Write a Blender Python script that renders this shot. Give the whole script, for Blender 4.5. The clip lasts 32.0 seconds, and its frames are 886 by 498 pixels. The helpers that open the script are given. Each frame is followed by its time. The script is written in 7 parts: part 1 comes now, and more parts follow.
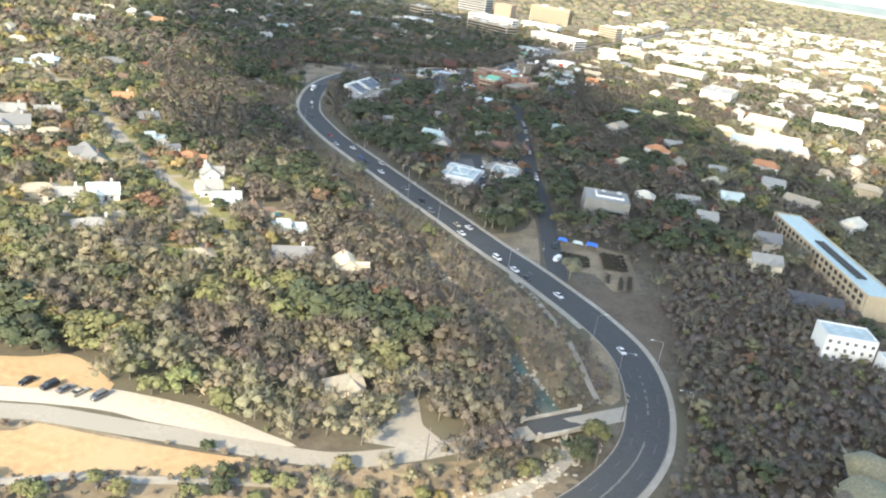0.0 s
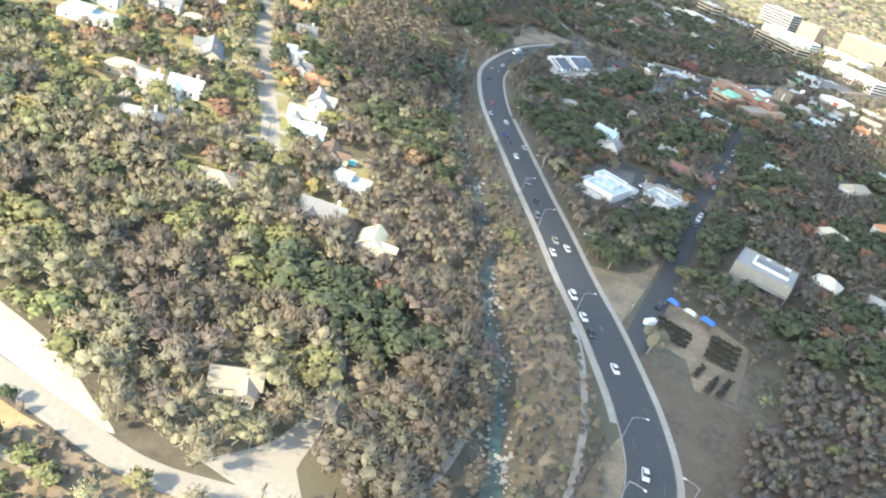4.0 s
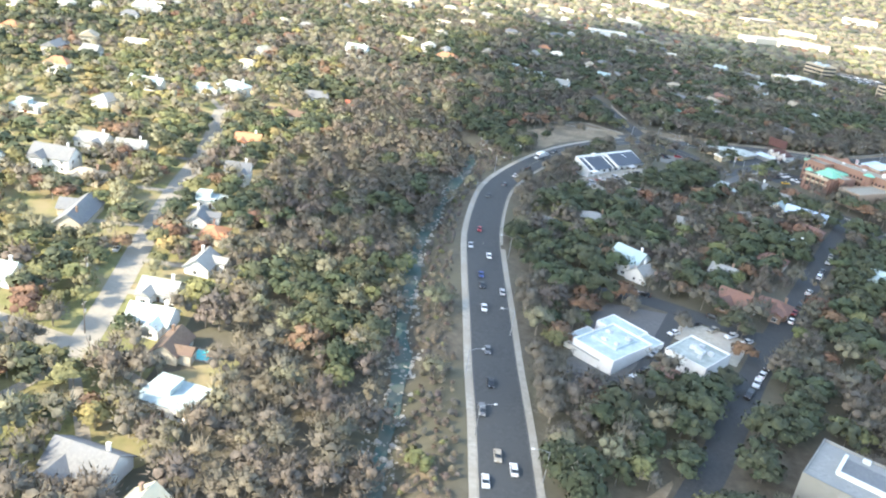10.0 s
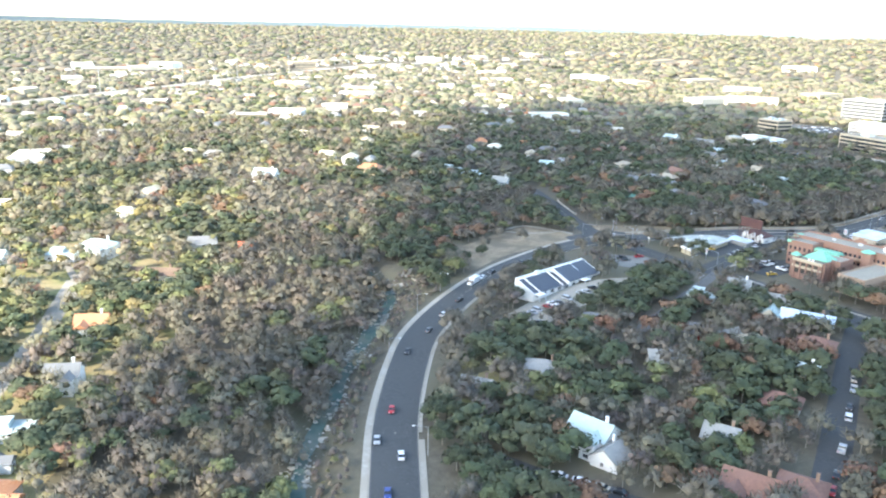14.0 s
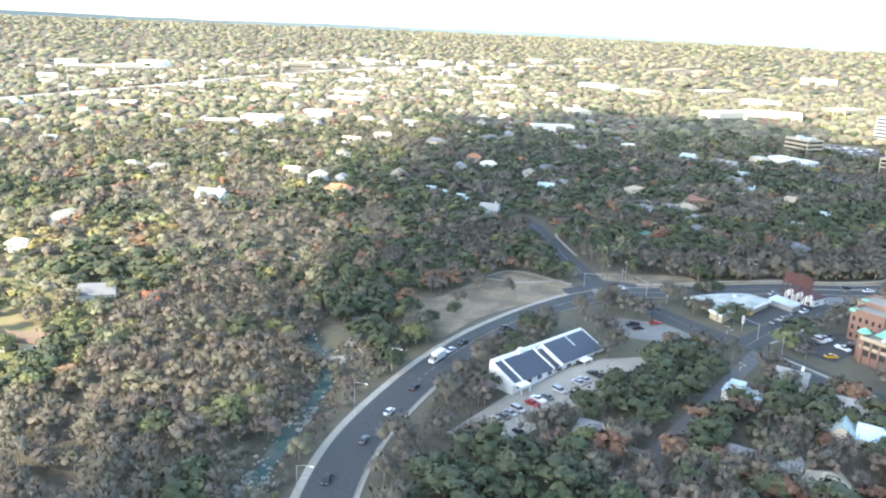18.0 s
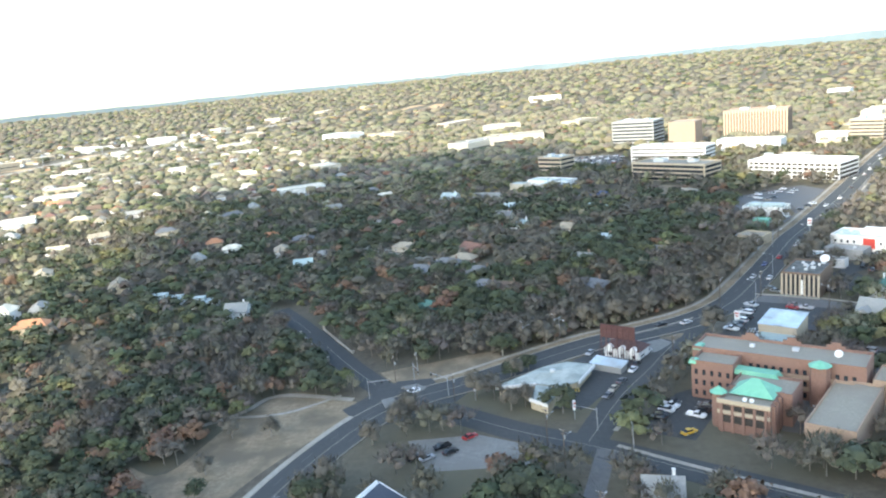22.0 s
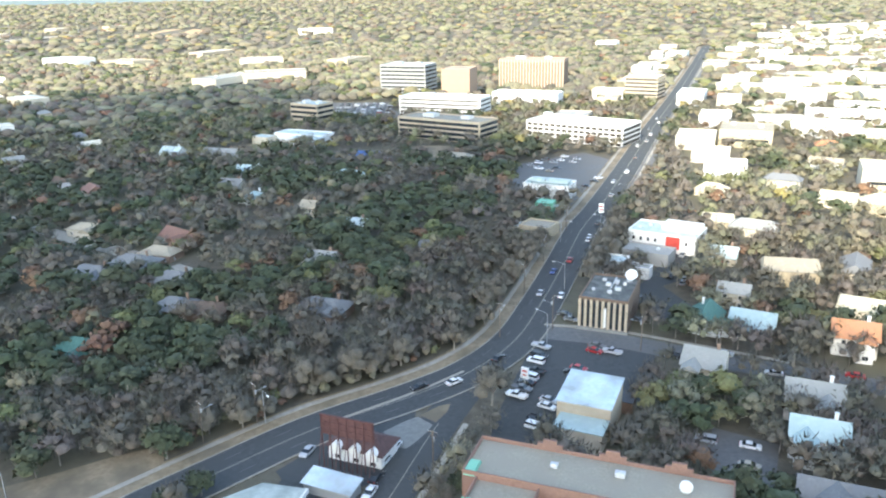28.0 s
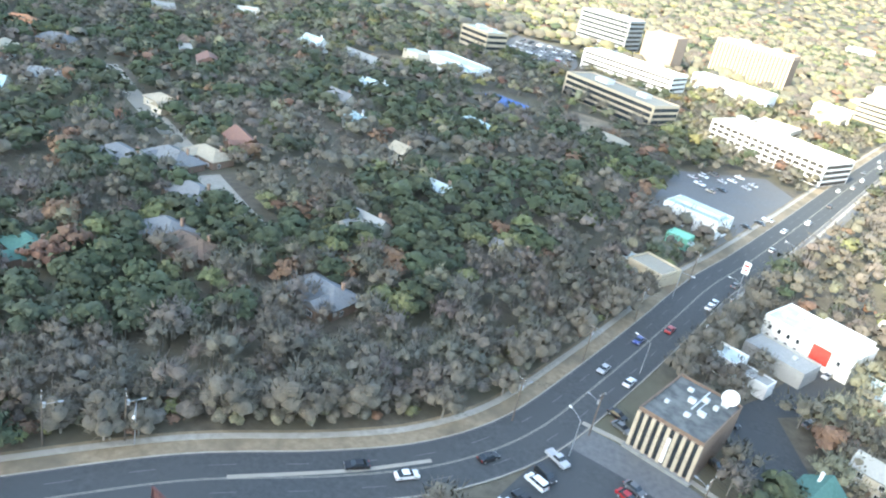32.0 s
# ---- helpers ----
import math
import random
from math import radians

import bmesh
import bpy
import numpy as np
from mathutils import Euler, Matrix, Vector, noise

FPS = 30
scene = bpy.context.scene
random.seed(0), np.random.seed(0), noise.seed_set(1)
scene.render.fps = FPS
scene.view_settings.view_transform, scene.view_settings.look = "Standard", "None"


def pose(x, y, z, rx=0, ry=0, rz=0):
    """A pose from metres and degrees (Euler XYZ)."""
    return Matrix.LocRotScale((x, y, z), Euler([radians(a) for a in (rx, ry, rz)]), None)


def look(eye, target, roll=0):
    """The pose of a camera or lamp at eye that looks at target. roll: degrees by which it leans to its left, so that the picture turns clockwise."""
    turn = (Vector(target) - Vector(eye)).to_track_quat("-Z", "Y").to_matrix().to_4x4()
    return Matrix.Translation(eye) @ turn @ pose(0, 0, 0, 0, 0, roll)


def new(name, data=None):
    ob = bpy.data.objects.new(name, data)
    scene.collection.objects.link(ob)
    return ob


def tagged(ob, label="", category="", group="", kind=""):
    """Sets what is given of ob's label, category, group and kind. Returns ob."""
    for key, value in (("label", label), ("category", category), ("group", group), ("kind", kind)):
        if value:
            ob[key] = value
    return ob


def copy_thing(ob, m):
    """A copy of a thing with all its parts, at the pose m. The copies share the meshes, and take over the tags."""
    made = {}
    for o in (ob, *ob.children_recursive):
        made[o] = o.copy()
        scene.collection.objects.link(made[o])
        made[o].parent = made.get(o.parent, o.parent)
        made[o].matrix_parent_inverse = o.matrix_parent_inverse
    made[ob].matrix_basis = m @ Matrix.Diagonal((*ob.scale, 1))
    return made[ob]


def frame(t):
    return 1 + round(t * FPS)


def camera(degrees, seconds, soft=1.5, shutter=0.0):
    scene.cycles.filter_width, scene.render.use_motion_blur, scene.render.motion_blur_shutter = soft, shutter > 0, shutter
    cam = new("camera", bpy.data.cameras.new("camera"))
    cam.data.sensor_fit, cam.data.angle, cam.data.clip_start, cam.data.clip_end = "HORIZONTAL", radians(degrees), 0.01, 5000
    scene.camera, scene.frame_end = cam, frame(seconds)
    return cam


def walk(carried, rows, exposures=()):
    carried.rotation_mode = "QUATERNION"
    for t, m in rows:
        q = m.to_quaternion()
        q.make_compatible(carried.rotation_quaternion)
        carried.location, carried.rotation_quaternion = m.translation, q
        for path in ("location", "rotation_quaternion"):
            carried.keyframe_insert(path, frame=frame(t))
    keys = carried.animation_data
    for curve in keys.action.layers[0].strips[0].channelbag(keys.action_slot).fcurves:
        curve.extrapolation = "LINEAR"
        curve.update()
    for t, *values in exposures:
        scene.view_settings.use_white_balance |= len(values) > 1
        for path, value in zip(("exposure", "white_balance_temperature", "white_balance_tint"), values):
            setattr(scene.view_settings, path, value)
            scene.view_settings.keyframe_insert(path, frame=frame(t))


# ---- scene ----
cam = camera(59.2, 32.0, soft=2.15)
PATH = [
    (0, (0.0, 0.0, 115.4), (-0.03, 1.86, 114.666), 8.7),
    (0.5, (7.036, 8.321, 115.218), (6.91, 10.156, 114.432), 9.3),
    (1, (15.325, 17.291, 114.351), (15.119, 19.088, 113.498), 11.0),
    (1.5, (22.361, 26.252, 114.178), (22.057, 28.003, 113.261), 12.0),
    (2, (28.758, 35.213, 114.03), (28.401, 36.923, 113.056), 13.9),
    (2.5, (36.434, 44.815, 113.838), (36.054, 46.535, 112.891), 16.0),
    (4.5, (56.908, 84.497, 113.512), (56.215, 86.133, 112.594), 19.3),
    (5, (60.747, 94.737, 113.488), (59.957, 96.33, 112.574), 17.6),
    (5.5, (63.281, 104.345, 112.869), (62.412, 105.924, 112.001), 15.3),
    (6, (66.481, 115.865, 112.888), (65.527, 117.461, 112.15), 13.7),
    (6.5, (68.376, 126.113, 112.304), (67.383, 127.72, 111.648), 14.0),
    (7, (70.271, 136.361, 111.72), (69.255, 137.951, 111.055), 14.2),
    (7.5, (70.886, 147.249, 111.198), (69.863, 148.848, 110.569), 14.5),
    (8, (71.529, 158.128, 111.315), (70.52, 159.754, 110.732), 14.0),
    (8.5, (70.866, 169.015, 110.846), (69.866, 170.651, 110.276), 14.3),
    (9, (70.203, 179.263, 110.368), (69.198, 180.899, 109.807), 12.6),
    (9.5, (68.287, 190.141, 110.591), (67.32, 191.734, 109.865), 12.5),
    (10, (66.345, 200.388, 110.166), (65.343, 201.937, 109.394), 8.7),
    (10.5, (64.429, 209.987, 110.373), (63.392, 211.493, 109.564), 5.7),
    (11, (61.209, 221.514, 110.018), (60.132, 223.0, 109.222), 2.5),
    (11.5, (58.654, 231.752, 110.259), (57.536, 233.224, 109.495), 0.2),
    (12, (56.099, 241.35, 110.492), (54.947, 242.814, 109.764), -1.3),
    (12.5, (52.265, 252.868, 110.803), (51.096, 254.35, 110.141), -2.8),
    (13, (49.044, 263.115, 110.432), (47.888, 264.63, 109.825), -1.7),
    (13.5, (45.184, 273.362, 110.087), (44.116, 274.957, 109.527), 0.6),
    (14, (41.989, 283.6, 110.355), (40.974, 285.231, 109.8), 1.2),
    (14.5, (38.129, 293.846, 110.009), (37.145, 295.495, 109.448), 2.0),
    (16.5, (22.021, 335.48, 108.025), (20.964, 337.068, 107.423), 2.2),
    (17, (18.187, 345.079, 108.311), (17.151, 346.684, 107.722), 2.2),
    (17.5, (13.687, 355.965, 108.001), (12.67, 357.59, 107.431), 2.3),
    (18, (9.827, 366.211, 107.656), (8.798, 367.837, 107.11), 2.4),
    (18.5, (5.967, 376.458, 107.311), (4.962, 378.106, 106.787), 2.4),
    (19, (2.106, 386.704, 106.966), (1.161, 388.392, 106.456), 1.5),
    (19.5, (-1.115, 396.311, 106.586), (-2.017, 398.027, 106.095), 0.9),
    (20, (-4.976, 405.918, 106.232), (-5.837, 407.662, 105.77), -0.4),
    (20.5, (-8.17, 415.516, 106.492), (-8.979, 417.289, 106.041), -1.8),
    (21, (-11.391, 425.763, 106.12), (-12.101, 427.579, 105.676), -3.0),
    (21.5, (-13.973, 436.009, 105.722), (-14.591, 437.863, 105.295), -5.0),
    (22, (-16.555, 444.976, 105.307), (-17.079, 446.857, 104.87), -5.8),
    (22.5, (-18.47, 455.215, 105.522), (-18.93, 457.108, 105.069), -6.3),
    (23, (-20.413, 464.822, 105.089), (-20.838, 466.719, 104.619), -7.6),
    (23.5, (-21.715, 474.429, 104.629), (-22.139, 476.324, 104.15), -8.9),
    (24, (-22.352, 484.028, 104.782), (-22.752, 485.924, 104.287), -10.1),
    (24.5, (-22.376, 493.636, 104.27), (-22.749, 495.53, 103.747), -10.8),
    (25, (-21.734, 502.595, 104.361), (-22.053, 504.488, 103.798), -11.6),
    (25.5, (-21.119, 511.563, 103.813), (-21.291, 513.463, 103.214), -11.0),
    (26, (-19.864, 521.171, 103.248), (-19.893, 523.07, 102.62), -9.2),
    (26.5, (-17.97, 530.139, 102.647), (-17.887, 532.042, 102.036), -8.0),
    (28.5, (-8.242, 565.698, 100.712), (-8.243, 567.588, 100.06), 1.5),
    (29, (-5.146, 574.485, 100.418), (-5.144, 576.361, 99.723), 4.5),
    (29.5, (-1.809, 583.171, 100.22), (-1.813, 585.029, 99.481), 7.1),
    (30, (1.385, 591.702, 100.054), (1.366, 593.542, 99.271), 9.0),
    (30.5, (4.582, 600.326, 99.889), (4.488, 602.143, 99.058), 9.4),
    (31, (7.83, 609.52, 100.098), (7.651, 611.324, 99.253), 11.0),
    (31.5, (10.762, 618.418, 100.388), (10.49, 620.218, 99.559), 10.6),
    (32, (13.439, 626.98, 100.868), (13.078, 628.768, 100.049), 12.5),
]
EXPOSURES = ((0.0, 2.0, 7900, 8), (5.0, 2.4, 7700, 7), (8.0, 2.4, 7600, 8), (14.0, 2.6, 7200, 7), (18.0, 2.5, 7200, 7), (22.0, 2.05, 7200, 5), (26.0, 2.2, 7200, 6), (29.0, 2.15, 7200, 5), (31.0, 2.5, 7200, 3), (32.0, 2.7, 7200, 3))
walk(cam, [(t, look(eye, target, roll)) for t, eye, target, roll in PATH], EXPOSURES)

world = bpy.data.worlds.new("sky")
scene.world = world
world.use_nodes = True
nt = world.node_tree
sky = nt.nodes.new("ShaderNodeTexSky")
sky.sky_type = "NISHITA"
sky.sun_disc = False
sky.sun_elevation = radians(33)
sky.sun_rotation = radians(204)
sky.dust_density = 0.8
sky.air_density = 1.0
sky.ozone_density = 1.8
nt.links.new(sky.outputs[0], nt.nodes["Background"].inputs[0])
nt.nodes["Background"].inputs[1].default_value = 0.15
sun = new("sun", bpy.data.lights.new("sun", "SUN"))
sun.data.energy = 2.3
sun.data.angle = radians(1.6)
sun.data.color = (1.0, 0.955, 0.88)
SUNWAY = Vector((0.345, 0.763, -0.545))
sun.matrix_world = look((0, 0, 0), SUNWAY)

# ---- materials ----
def material(name, c1, c2, scale=0.5, rough=0.85, metal=0.0, bump=0.15, c3=None, vary=0.0, tint=False, big=0.07):
    m = bpy.data.materials.new(name)
    m.use_nodes = True
    n, l = m.node_tree.nodes, m.node_tree.links
    p = n["Principled BSDF"]
    p.inputs["Roughness"].default_value = rough
    p.inputs["Metallic"].default_value = metal
    co = n.new("ShaderNodeTexCoord")
    fine = n.new("ShaderNodeTexNoise")
    fine.inputs["Scale"].default_value = scale
    fine.inputs["Detail"].default_value = 6
    fine.inputs["Roughness"].default_value = 0.65
    l.new(co.outputs["Object"], fine.inputs["Vector"])
    ramp = n.new("ShaderNodeValToRGB")
    ramp.color_ramp.elements[0].position, ramp.color_ramp.elements[1].position = 0.34, 0.68
    ramp.color_ramp.elements[0].color, ramp.color_ramp.elements[1].color = (*c1, 1), (*c2, 1)
    l.new(fine.outputs["Fac"], ramp.inputs["Fac"])
    out = ramp.outputs["Color"]
    if c3:
        wide = n.new("ShaderNodeTexNoise")
        wide.inputs["Scale"].default_value = big
        wide.inputs["Detail"].default_value = 4
        l.new(co.outputs["Object"], wide.inputs["Vector"])
        r2 = n.new("ShaderNodeValToRGB")
        r2.color_ramp.elements[0].position, r2.color_ramp.elements[1].position = 0.42, 0.62
        l.new(wide.outputs["Fac"], r2.inputs["Fac"])
        mx = n.new("ShaderNodeMix")
        mx.data_type = "RGBA"
        l.new(r2.outputs["Color"], mx.inputs["Factor"])
        l.new(out, mx.inputs[6])
        mx.inputs[7].default_value = (*c3, 1)
        out = mx.outputs[2]
    if tint:
        at = n.new("ShaderNodeAttribute")
        at.attribute_name = "tint"
        mul = n.new("ShaderNodeMix")
        mul.data_type, mul.blend_type = "RGBA", "MULTIPLY"
        mul.inputs["Factor"].default_value = 1.0
        l.new(out, mul.inputs[6])
        l.new(at.outputs["Color"], mul.inputs[7])
        out = mul.outputs[2]
    if vary:
        info = n.new("ShaderNodeObjectInfo")
        hs = n.new("ShaderNodeHueSaturation")
        mr = n.new("ShaderNodeMapRange")
        mr.inputs[3].default_value, mr.inputs[4].default_value = 1 - vary, 1 + vary
        l.new(info.outputs["Random"], mr.inputs[0])
        l.new(mr.outputs[0], hs.inputs["Value"])
        l.new(out, hs.inputs["Color"])
        out = hs.outputs["Color"]
    l.new(out, p.inputs["Base Color"])
    if bump:
        b = n.new("ShaderNodeBump")
        b.inputs["Strength"].default_value = bump
        b.inputs["Distance"].default_value = 0.1
        l.new(fine.outputs["Fac"], b.inputs["Height"])
        l.new(b.outputs[0], p.inputs["Normal"])
    return m


def grey(v, d=0.15):
    return (v * (1 - d), v * (1 - d), v * (1 - d) * 1.02), (v * (1 + d), v * (1 + d), v * (1 + d) * 1.01)


SOIL = material("leaf_litter_soil", (0.075, 0.064, 0.046), (0.14, 0.118, 0.084), 0.35, 0.95, c3=(0.11, 0.1, 0.064), big=0.02, bump=0.4)
DRYGRASS = material("dry_grass", (0.2, 0.153, 0.098), (0.31, 0.245, 0.162), 0.6, 0.95, c3=(0.15, 0.12, 0.08), big=0.09, bump=0.4)
BROWNSOIL = material("brown_litter", (0.07, 0.054, 0.038), (0.12, 0.095, 0.066), 0.6, 0.95, c3=(0.13, 0.1, 0.07), big=0.06, bump=0.4)
TANSOIL = material("tan_bare_soil", (0.36, 0.23, 0.115), (0.47, 0.32, 0.17), 0.5, 0.95, c3=(0.42, 0.3, 0.17), big=0.06, bump=0.3)
GRAVEL = material("pale_gravel", (0.38, 0.34, 0.27), (0.52, 0.47, 0.38), 0.8, 0.95, c3=(0.42, 0.38, 0.32), big=0.1)
LAWN = material("winter_lawn", (0.15, 0.155, 0.06), (0.25, 0.24, 0.1), 0.4, 0.95, c3=(0.27, 0.22, 0.12), big=0.08, bump=0.3)
ASPHALT = material("worn_asphalt", (0.044, 0.048, 0.049), (0.07, 0.074, 0.073), 0.9, 0.95, c3=(0.057, 0.061, 0.061), big=0.12, bump=0.08)
OLDASPH = material("faded_asphalt", (0.10, 0.10, 0.10), (0.15, 0.148, 0.14), 0.8, 0.9, c3=(0.125, 0.12, 0.112), big=0.1, bump=0.1)
PALEASPH = material("sun_bleached_asphalt", (0.27, 0.245, 0.2), (0.36, 0.33, 0.275), 0.8, 0.95, c3=(0.3, 0.275, 0.225), big=0.1, bump=0.1)
PAVED = material("worn_grey_paving", (0.16, 0.16, 0.148), (0.23, 0.228, 0.21), 0.8, 0.95, c3=(0.18, 0.175, 0.16), big=0.12, bump=0.1)
CONCRETE = material("weathered_concrete", (0.27, 0.25, 0.21), (0.4, 0.37, 0.315), 0.7, 0.9, c3=(0.3, 0.27, 0.22), big=0.09)
STONE = material("limestone", (0.36, 0.33, 0.28), (0.5, 0.47, 0.4), 0.6, 0.9, c3=(0.3, 0.27, 0.22), big=0.2)
PAINTW = material("white_road_paint", (0.085, 0.085, 0.085), (0.15, 0.15, 0.145), 1.5, 0.8)
PAINTY = material("yellow_road_paint", (0.22, 0.21, 0.17), (0.3, 0.28, 0.23), 1.5, 0.8)
WATER = material("creek_water", (0.045, 0.09, 0.076), (0.075, 0.125, 0.108), 0.25, 0.9, c3=(0.12, 0.135, 0.11), big=0.12, bump=0.05)
ROOFS = {
    "white": material("white_roof_membrane", (0.4, 0.48, 0.47), (0.53, 0.6, 0.59), 0.8, 0.9, c3=(0.36, 0.43, 0.42), big=0.25),
    "pale_green": material("pale_green_white_roofing", (0.33, 0.36, 0.33), (0.47, 0.5, 0.46), 0.5, 0.9, c3=(0.27, 0.3, 0.27), big=0.2),
    "maroon": material("dark_maroon_shingles", (0.075, 0.04, 0.038), (0.125, 0.068, 0.06), 1.4, 0.9, c3=(0.09, 0.05, 0.046), big=0.3),
    "tar": material("weathered_tar_roof", (0.06, 0.064, 0.06), (0.115, 0.118, 0.11), 0.8, 0.95, c3=(0.15, 0.15, 0.14), big=0.35),
    "offwhite": material("warm_white_roof", (0.62, 0.56, 0.44), (0.76, 0.7, 0.57), 0.8, 0.85, c3=(0.58, 0.52, 0.41), big=0.25),
    "pale": material("pale_grey_shingles", (0.24, 0.24, 0.225), (0.34, 0.335, 0.31), 1.2, 0.9, c3=(0.27, 0.27, 0.25), big=0.3),
    "grey": material("grey_shingles", (0.14, 0.145, 0.145), (0.22, 0.22, 0.215), 1.5, 0.9, c3=(0.17, 0.175, 0.18), big=0.3),
    "dark": material("dark_shingles", (0.05, 0.055, 0.065), (0.09, 0.095, 0.105), 1.5, 0.85, c3=(0.07, 0.075, 0.085), big=0.3),
    "tan": material("tan_shingles", (0.3, 0.25, 0.18), (0.42, 0.36, 0.27), 1.4, 0.9, c3=(0.32, 0.28, 0.21), big=0.3),
    "cream": material("cream_shingles", (0.45, 0.4, 0.28), (0.58, 0.52, 0.38), 1.4, 0.9, c3=(0.46, 0.42, 0.31), big=0.3),
    "brown": material("brown_shingles", (0.12, 0.08, 0.055), (0.2, 0.14, 0.1), 1.4, 0.9, c3=(0.15, 0.1, 0.075), big=0.3),
    "rust": material("rust_brown_shingles", (0.17, 0.09, 0.07), (0.26, 0.14, 0.1), 1.4, 0.9, c3=(0.2, 0.11, 0.085), big=0.3),
    "red": material("red_clay_tiles", (0.38, 0.09, 0.045), (0.5, 0.14, 0.07), 1.6, 0.85, c3=(0.42, 0.11, 0.06), big=0.3),
    "orange": material("orange_clay_tiles", (0.4, 0.17, 0.08), (0.52, 0.25, 0.13), 1.6, 0.85, c3=(0.42, 0.2, 0.11), big=0.3),
    "teal": material("pale_teal_metal_roof", (0.32, 0.42, 0.4), (0.44, 0.54, 0.52), 0.7, 0.5, c3=(0.37, 0.46, 0.45), big=0.3, metal=0.1),
    "blue": material("pale_blue_metal_roof", (0.42, 0.54, 0.68), (0.56, 0.67, 0.78), 0.7, 0.45, c3=(0.5, 0.6, 0.7), big=0.3, metal=0.1),
    "green": material("green_shingles", (0.05, 0.13, 0.1), (0.09, 0.2, 0.16), 1.3, 0.85, c3=(0.07, 0.16, 0.13), big=0.3),
    "mint": material("mint_green_metal", (0.14, 0.4, 0.27), (0.21, 0.5, 0.35), 0.8, 0.6, c3=(0.17, 0.43, 0.31), big=0.3),
    "gravel": material("gravel_roof_ballast", (0.25, 0.225, 0.175), (0.34, 0.31, 0.245), 1.8, 0.95, c3=(0.28, 0.25, 0.2), big=0.2),
    "metal": material("weathered_blue_white_metal", (0.42, 0.52, 0.58), (0.66, 0.73, 0.76), 0.35, 0.45, c3=(0.34, 0.37, 0.37), big=0.18, metal=0.25),
    "panel": material("dark_blue_grey_panel_roof", (0.035, 0.042, 0.056), (0.06, 0.07, 0.09), 1.2, 0.45, c3=(0.05, 0.058, 0.074), big=0.2),
}
WALLS = {
    "white": material("white_painted_siding", (0.68, 0.67, 0.64), (0.8, 0.79, 0.76), 1.0, 0.8, c3=(0.7, 0.69, 0.65), big=0.3, vary=0.08),
    "cream": material("cream_siding", (0.5, 0.45, 0.35), (0.62, 0.56, 0.45), 1.0, 0.85, c3=(0.52, 0.47, 0.38), big=0.3, vary=0.12),
    "brick": material("brown_brick_wall", (0.2, 0.13, 0.09), (0.3, 0.2, 0.15), 2.5, 0.9, c3=(0.24, 0.165, 0.12), big=0.3, vary=0.12),
    "grey": material("grey_siding", (0.26, 0.26, 0.25), (0.36, 0.36, 0.34), 1.0, 0.85, c3=(0.3, 0.3, 0.29), big=0.3, vary=0.1),
    "tan": material("tan_stone_wall", (0.4, 0.33, 0.22), (0.52, 0.44, 0.31), 1.0, 0.9, c3=(0.43, 0.36, 0.26), big=0.3, vary=0.08),
    "terracotta": material("terracotta_brick", (0.2, 0.112, 0.085), (0.28, 0.165, 0.128), 2.0, 0.9, c3=(0.23, 0.135, 0.105), big=0.2),
    "concrete": material("grey_cast_concrete", (0.2, 0.2, 0.185), (0.28, 0.275, 0.255), 0.7, 0.9, c3=(0.225, 0.22, 0.2), big=0.15),
    "brown": material("brown_panel_wall", (0.13, 0.085, 0.06), (0.2, 0.135, 0.1), 1.2, 0.85, c3=(0.16, 0.11, 0.08), big=0.2),
    "beige": material("beige_panel", (0.38, 0.31, 0.23), (0.48, 0.4, 0.3), 1.0, 0.85, c3=(0.41, 0.34, 0.25), big=0.2),
    "pinkbrick": material("pink_brick", (0.29, 0.2, 0.145), (0.39, 0.28, 0.205), 1.2, 0.9, c3=(0.32, 0.23, 0.17), big=0.2),
    "mint": ROOFS["mint"],
    "red": material("red_painted_panel", (0.42, 0.04, 0.03), (0.55, 0.07, 0.05), 1.0, 0.7),
}
GLASS = material("dark_window_glass", (0.02, 0.025, 0.03), (0.04, 0.05, 0.058), 0.4, 0.08, bump=0.0)
# dark brown painted in for shade inside openings; also colours some window bands
SHADEBROWN = material("shade_and_window_brown", (0.03, 0.027, 0.024), (0.05, 0.045, 0.04), 0.8, 0.9)
TRIM = material("white_trim", (0.68, 0.67, 0.64), (0.78, 0.77, 0.74), 2.0, 0.7)
WOODP = material("weathered_pole_wood", (0.09, 0.07, 0.055), (0.15, 0.12, 0.095), 2.0, 0.9)
STEEL = material("galvanised_steel", (0.3, 0.31, 0.32), (0.42, 0.43, 0.44), 2.0, 0.5, metal=0.5)
RUSTSTEEL = material("red_brown_steel", (0.065, 0.027, 0.027), (0.11, 0.048, 0.045), 1.2, 0.7)
HVAC = material("hvac_metal", (0.45, 0.46, 0.46), (0.6, 0.61, 0.61), 1.5, 0.55, metal=0.2)
RUBBER = material("tyre_rubber", (0.02, 0.02, 0.02), (0.035, 0.035, 0.035), 3.0, 0.9)
BLUETARP = material("blue_tarpaulin", (0.02, 0.13, 0.62), (0.04, 0.2, 0.75), 1.2, 0.55)
BARK = material("pale_bark", (0.19, 0.165, 0.135), (0.31, 0.28, 0.235), 2.0, 0.95)
LEAF = material("foliage", (0.6, 0.6, 0.6), (1.13, 1.13, 1.13), 1.3, 0.9, tint=True, bump=0.0)
ROCK = material("creek_rock", (0.24, 0.22, 0.18), (0.42, 0.39, 0.33), 1.5, 0.9, c3=(0.4, 0.37, 0.31), big=0.4)
PAINTS = {}
